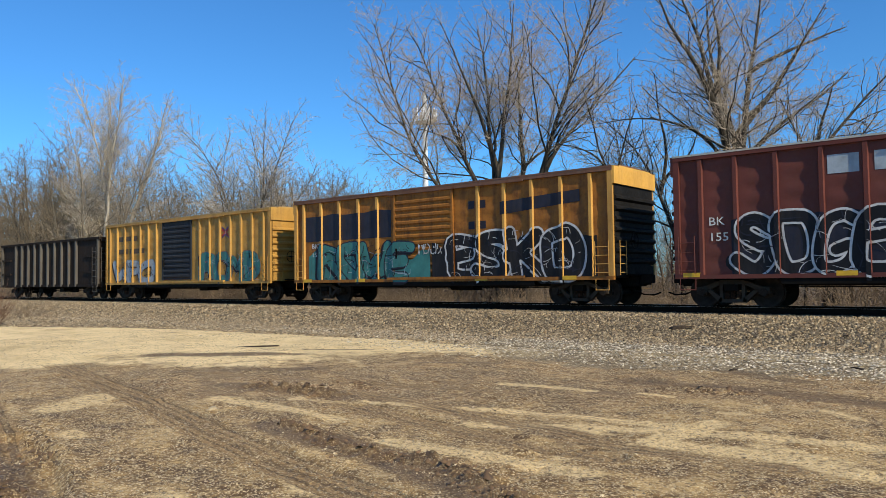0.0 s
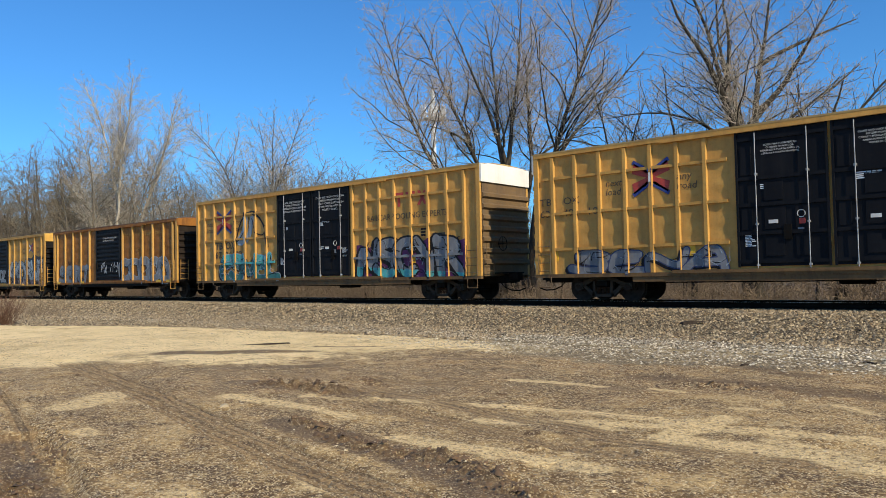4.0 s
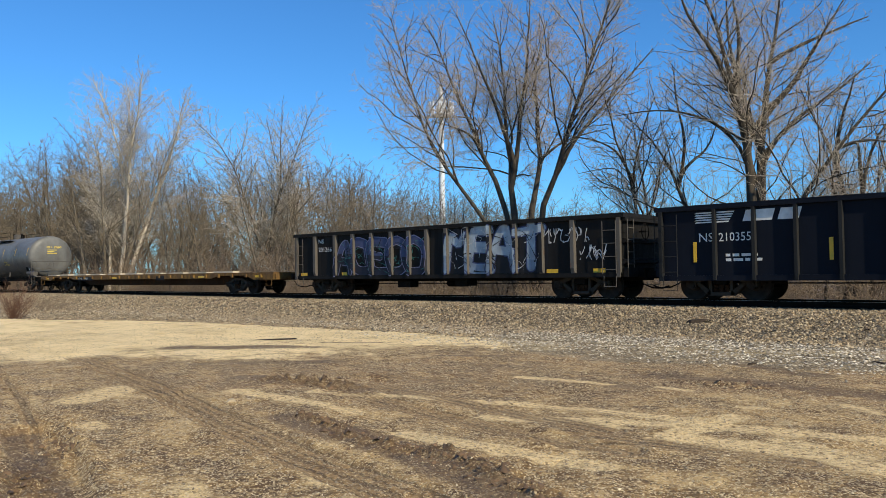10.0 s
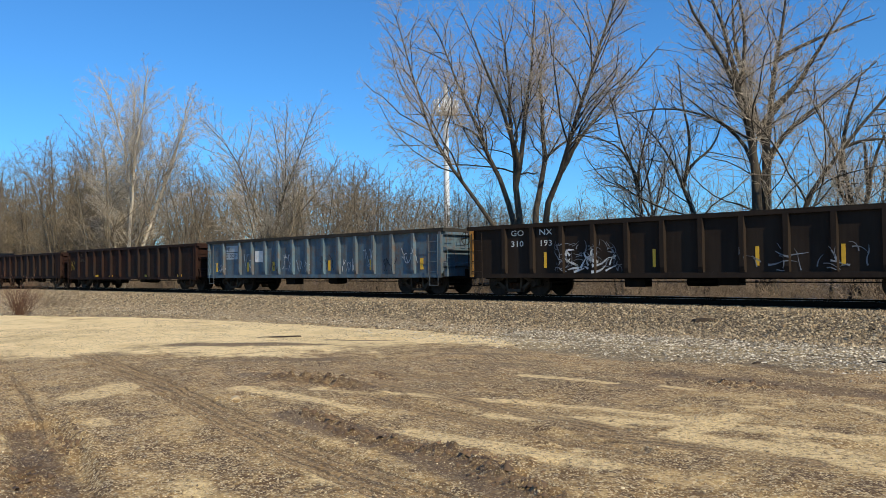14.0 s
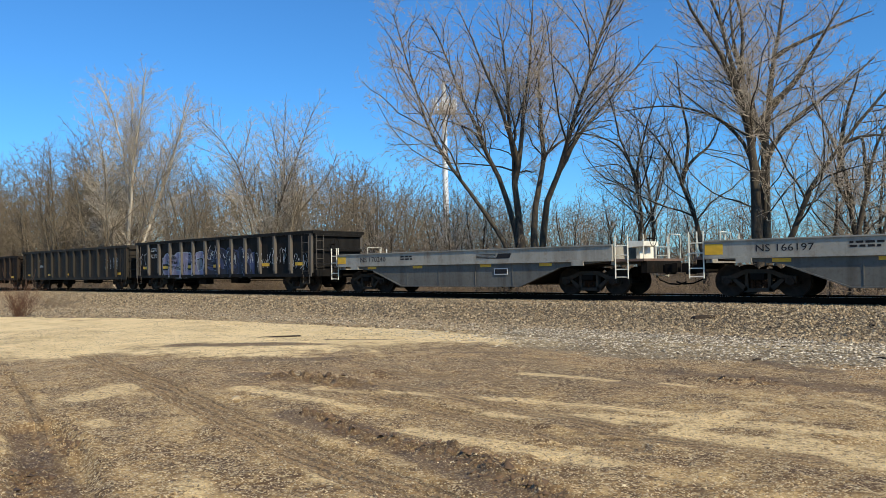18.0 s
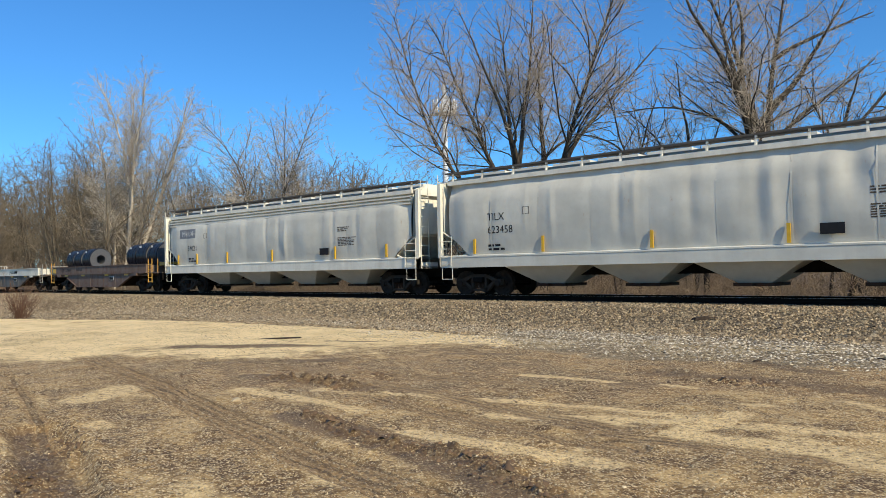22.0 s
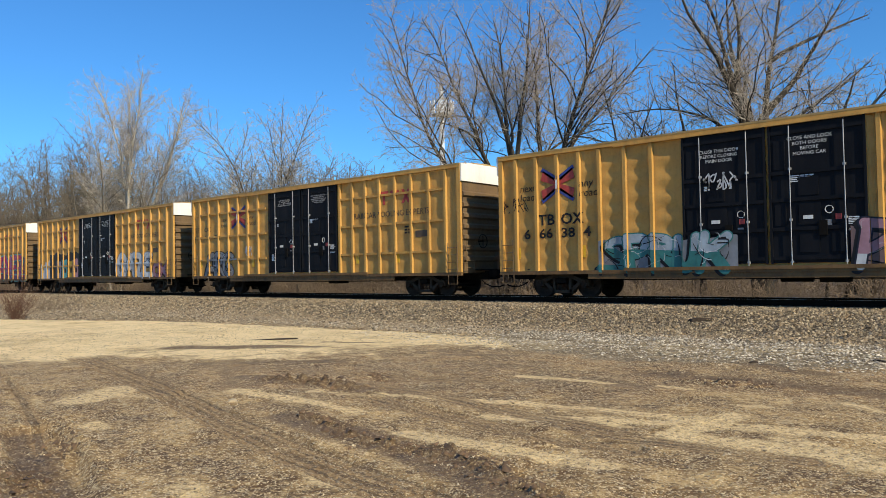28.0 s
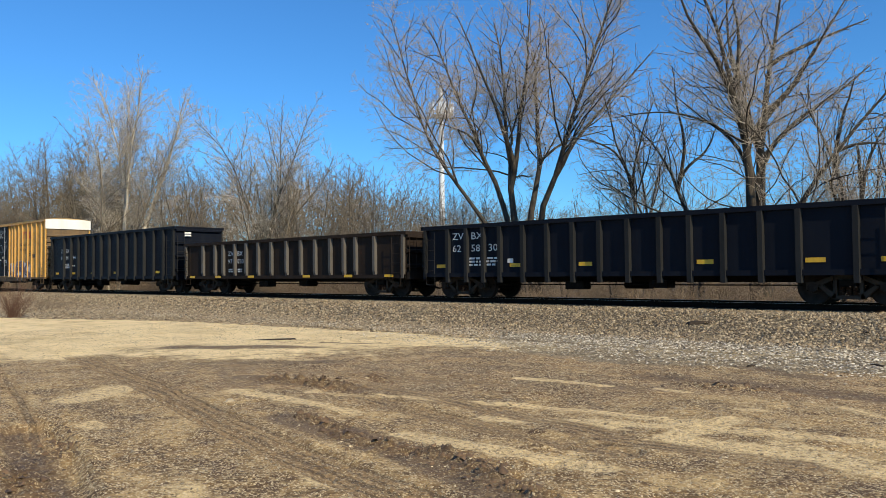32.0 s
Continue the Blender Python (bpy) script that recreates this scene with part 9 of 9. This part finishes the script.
for k, (x, col) in enumerate(((-6.2, "lilac"), (-5.2, "cyan"), (-4.3, "gold"), (-3.5, "rose"))):
    sprayed(car, cloud(x, x + 0.62, 0.95, 2.15, 511 + k, 0.2), rr, BP, BR, col, 3)
    sprayed(car, cloud(x + 0.2, x + 0.45, 1.3, 1.6, 611 + k, 0.05), rr, BP, BR, "black", 4)
piece(car, "GAZE", 2.7, 7.0, 0.95, 2.3, rr, BP, BR, "white", "grey", 518, None, 0.06, "pale")
piece(car, "OK", 7.1, 8.6, 0.95, 1.7, rr, BP, BR, "rose", "red", 519, None, 0.05)
car, rr = big_boxcar(208.3, "TBOX", "634509", "tall yellow ribbed boxcar with one grey sprayed tag", "g")
piece(car, "ARG", -8.0, -5.6, 0.85, 2.1, rr, BP, BR, "grey", "black", 520, None, 0.06, "white")
scrawl(car, -4.6, -4.0, 1.9, 2.4, rr, BP, BR, "white", 521, 4, 0.03)
car, rr = big_boxcar(228.85, "TBOX", "666384", "tall yellow boxcar with wavy panels and grey graffiti", "r")
piece(car, "SPRUK", -5.2, -1.2, 0.85, 1.95, rr, BP, BR, "pale", "teal", 530, "grey", 0.05, "white", low="teal")
piece(car, "PAMA", 2.2, 5.6, 0.85, 2.1, rr, BP, BR, "rose", "navy", 531, "mauve", 0.06, "white", low="white")
for k in range(4):
    scrawl(car, 5.8 + 0.8 * k, 6.5 + 0.8 * k, 1.0 + 0.3 * (k % 2), 2.2, rr, BP, BR, ("navy", "black", "mauve")[k % 3], 534 + k)
scrawl(car, 7.0, 7.9, 2.9, 3.6, rr, BP, BR, "black", 539)
scrawl(car, -9.2, -8.2, 3.0, 3.5, rr, BP, BR, "black", 532, 5)
scrawl(car, -1.9, -0.9, 3.2, 3.7, rr, -1.56, -1.6, "white", 533, 6, 0.02)
car, rr = big_boxcar(248.9, "TBOX", "665273", "tall yellow boxcar with a smeared black door", "r")
piece(car, "KISFFA", -8.3, -2.0, 0.85, 2.1, rr, BP, BR, "pale", "black", 540, "grey", 0.04, "white", low="grey", busy=0.6)
for k, line in enumerate(([(-2.3, 4.0), (-1.9, 4.4), (-1.6, 3.6), (-1.3, 4.4), (-0.9, 3.9)], [(-0.5, 4.4), (0.1, 4.5), (0.3, 3.8), (-0.2, 3.6)], [(0.6, 4.6), (1.4, 4.4), (1.9, 4.5)], [(0.9, 3.5), (0.6, 3.0), (1.2, 2.7), (1.9, 3.2), (2.1, 3.7)], [(-1.9, 3.0), (-1.6, 2.7), (-1.7, 3.4)], [(1.2, 3.3), (1.7, 2.8), (2.2, 3.3)])):
    sprayed(car, brush(line, 0.10), rr, -1.56, -1.565, "smoke", 1 + 0.3 * k)
piece(car, "VEK", 2.7, 6.6, 0.85, 2.0, rr, BP, BR, "mauve", "pale", 543, "white", 0.03, "white", busy=0.4)

# black and brown gondolas at the near end
car, rr, yp, yr = gondola(267.4, 16.3, 3.70, 0.78, GONNAVY, "tall black gondola with white number stencils", even(-6.1, 7.0, 13), POSTDARK, half=6.55, taper=False, post_low=0.1)
for x, lines in ((-6.7, ["ZV", "62"]), (-5.95, ["BX", "54"]), (-4.85, ["", "94"])):
    sign(car, lines, x, 2.55, 0.25, INKWHITE, yp - 0.006, 1.8, stretch=1.15)
bars(car, -6.1, 1.75, 3, 1.6, 0.07, INKWHITE, yp - 0.006, seed=51)
reflectors(car, (-7.3, -4.7, -1.9, 1.2, 6.3), 1.1, 0.45, 0.13, -1.475)
part("placard", Build().box(-4.1, -3.85, yp - 0.012, yp - 0.004, 1.3, 1.45), INKWHITE, car)
for z in (3.16, 3.30):
    part("number_board", Build().box(8.30, 8.308, -0.95, -0.55, z, z + 0.09), INKWHITE, car, "white number bar on the end")
car, rr, yp, yr = gondola(285.0, 16.4, 2.66, 0.76, GONBROWN, "dark brown gondola with dented side panels", [-6.47, -5.34, -4.6, -3.58, -2.6, -1.6, -0.55, 0.62, 1.67, 2.68, 3.71, 4.6, 5.35, 6.5], POSTGREY, half=6.5, chord_mat=GONBROWN, ladder_mat=GONBROWN)
for x, lines in ((-4.25, ["ZV", "97"]), (-3.45, ["BX", "050"])):
    sign(car, lines, x, 1.93, 0.22, INKWHITE, yp - 0.006, 1.8, stretch=1.2)
bars(car, -4.2, 1.2, 2, 0.45, 0.06, INKWHITE, yp - 0.006, seed=52)
bars(car, -3.4, 1.2, 2, 0.4, 0.06, INKWHITE, yp - 0.006, seed=53)
reflectors(car, (-7.4, -4.97, -2.1, 2.15, 4.95, 7.4), 0.81, 0.5, 0.11, -1.602)
car, rr, yp, yr = gondola(302.5, 16.4, 2.76, 0.80, GONNAVY, "blue-black gondola with white number stencils", [-7.0, -6.1, -5.3, -4.55, -3.55, -2.55, -1.55, -0.55, 0.45, 1.5, 2.45, 3.45, 4.5, 5.5, 6.9], POSTDARK, half=6.6, taper=False, post_low=0.22)
for x, lines in ((-6.82, ["ZV", "62"]), (-5.92, ["BX", "58"]), (-5.12, ["", "30"])):
    sign(car, lines, x, 2.2, 0.26, INKWHITE, yp - 0.006, 1.75, stretch=1.2)
bars(car, -6.0, 1.45, 3, 1.7, 0.07, INKWHITE, yp - 0.006, seed=53)
reflectors(car, (-7.35, -3.9, -1.1, 2.9, 5.9, 7.7), 1.15, 0.5, 0.13, -1.475)
part("placard", Build().box(-4.25, -4.0, yp - 0.012, yp - 0.004, 1.3, 1.45), INKWHITE, car)


def motions():
    for ob, s, z in ROLLING:
        walk(ob, [(t, pose(s + SPEED * (16 - t), MID, z)) for t in (0, 8, 16, 24, 32)])
    # each wheelset rolls while its car runs along the stretch before the lot
    step = 1 / FPS
    for w, s in AXLES:
        here = w.location.copy()
        t0, t1 = max(0.0, 16 + (s - 6) / SPEED), min(32.0, 16 + (s + 62) / SPEED)
        k0, k1 = round(t0 / step), round(t1 / step)
        turn = [(k * step, -(k - k0) * step * SPEED / 0.457) for k in range(k0, k1 + 1)]
        rows = ([] if k0 == 0 else [(0.0, turn[0][1])]) + turn + ([] if k1 == 960 else [(32.0, turn[-1][1])])
        walk(w, [(t, Matrix.Translation(here) @ Matrix.Rotation(a, 4, "Y")) for t, a in rows])


motions()
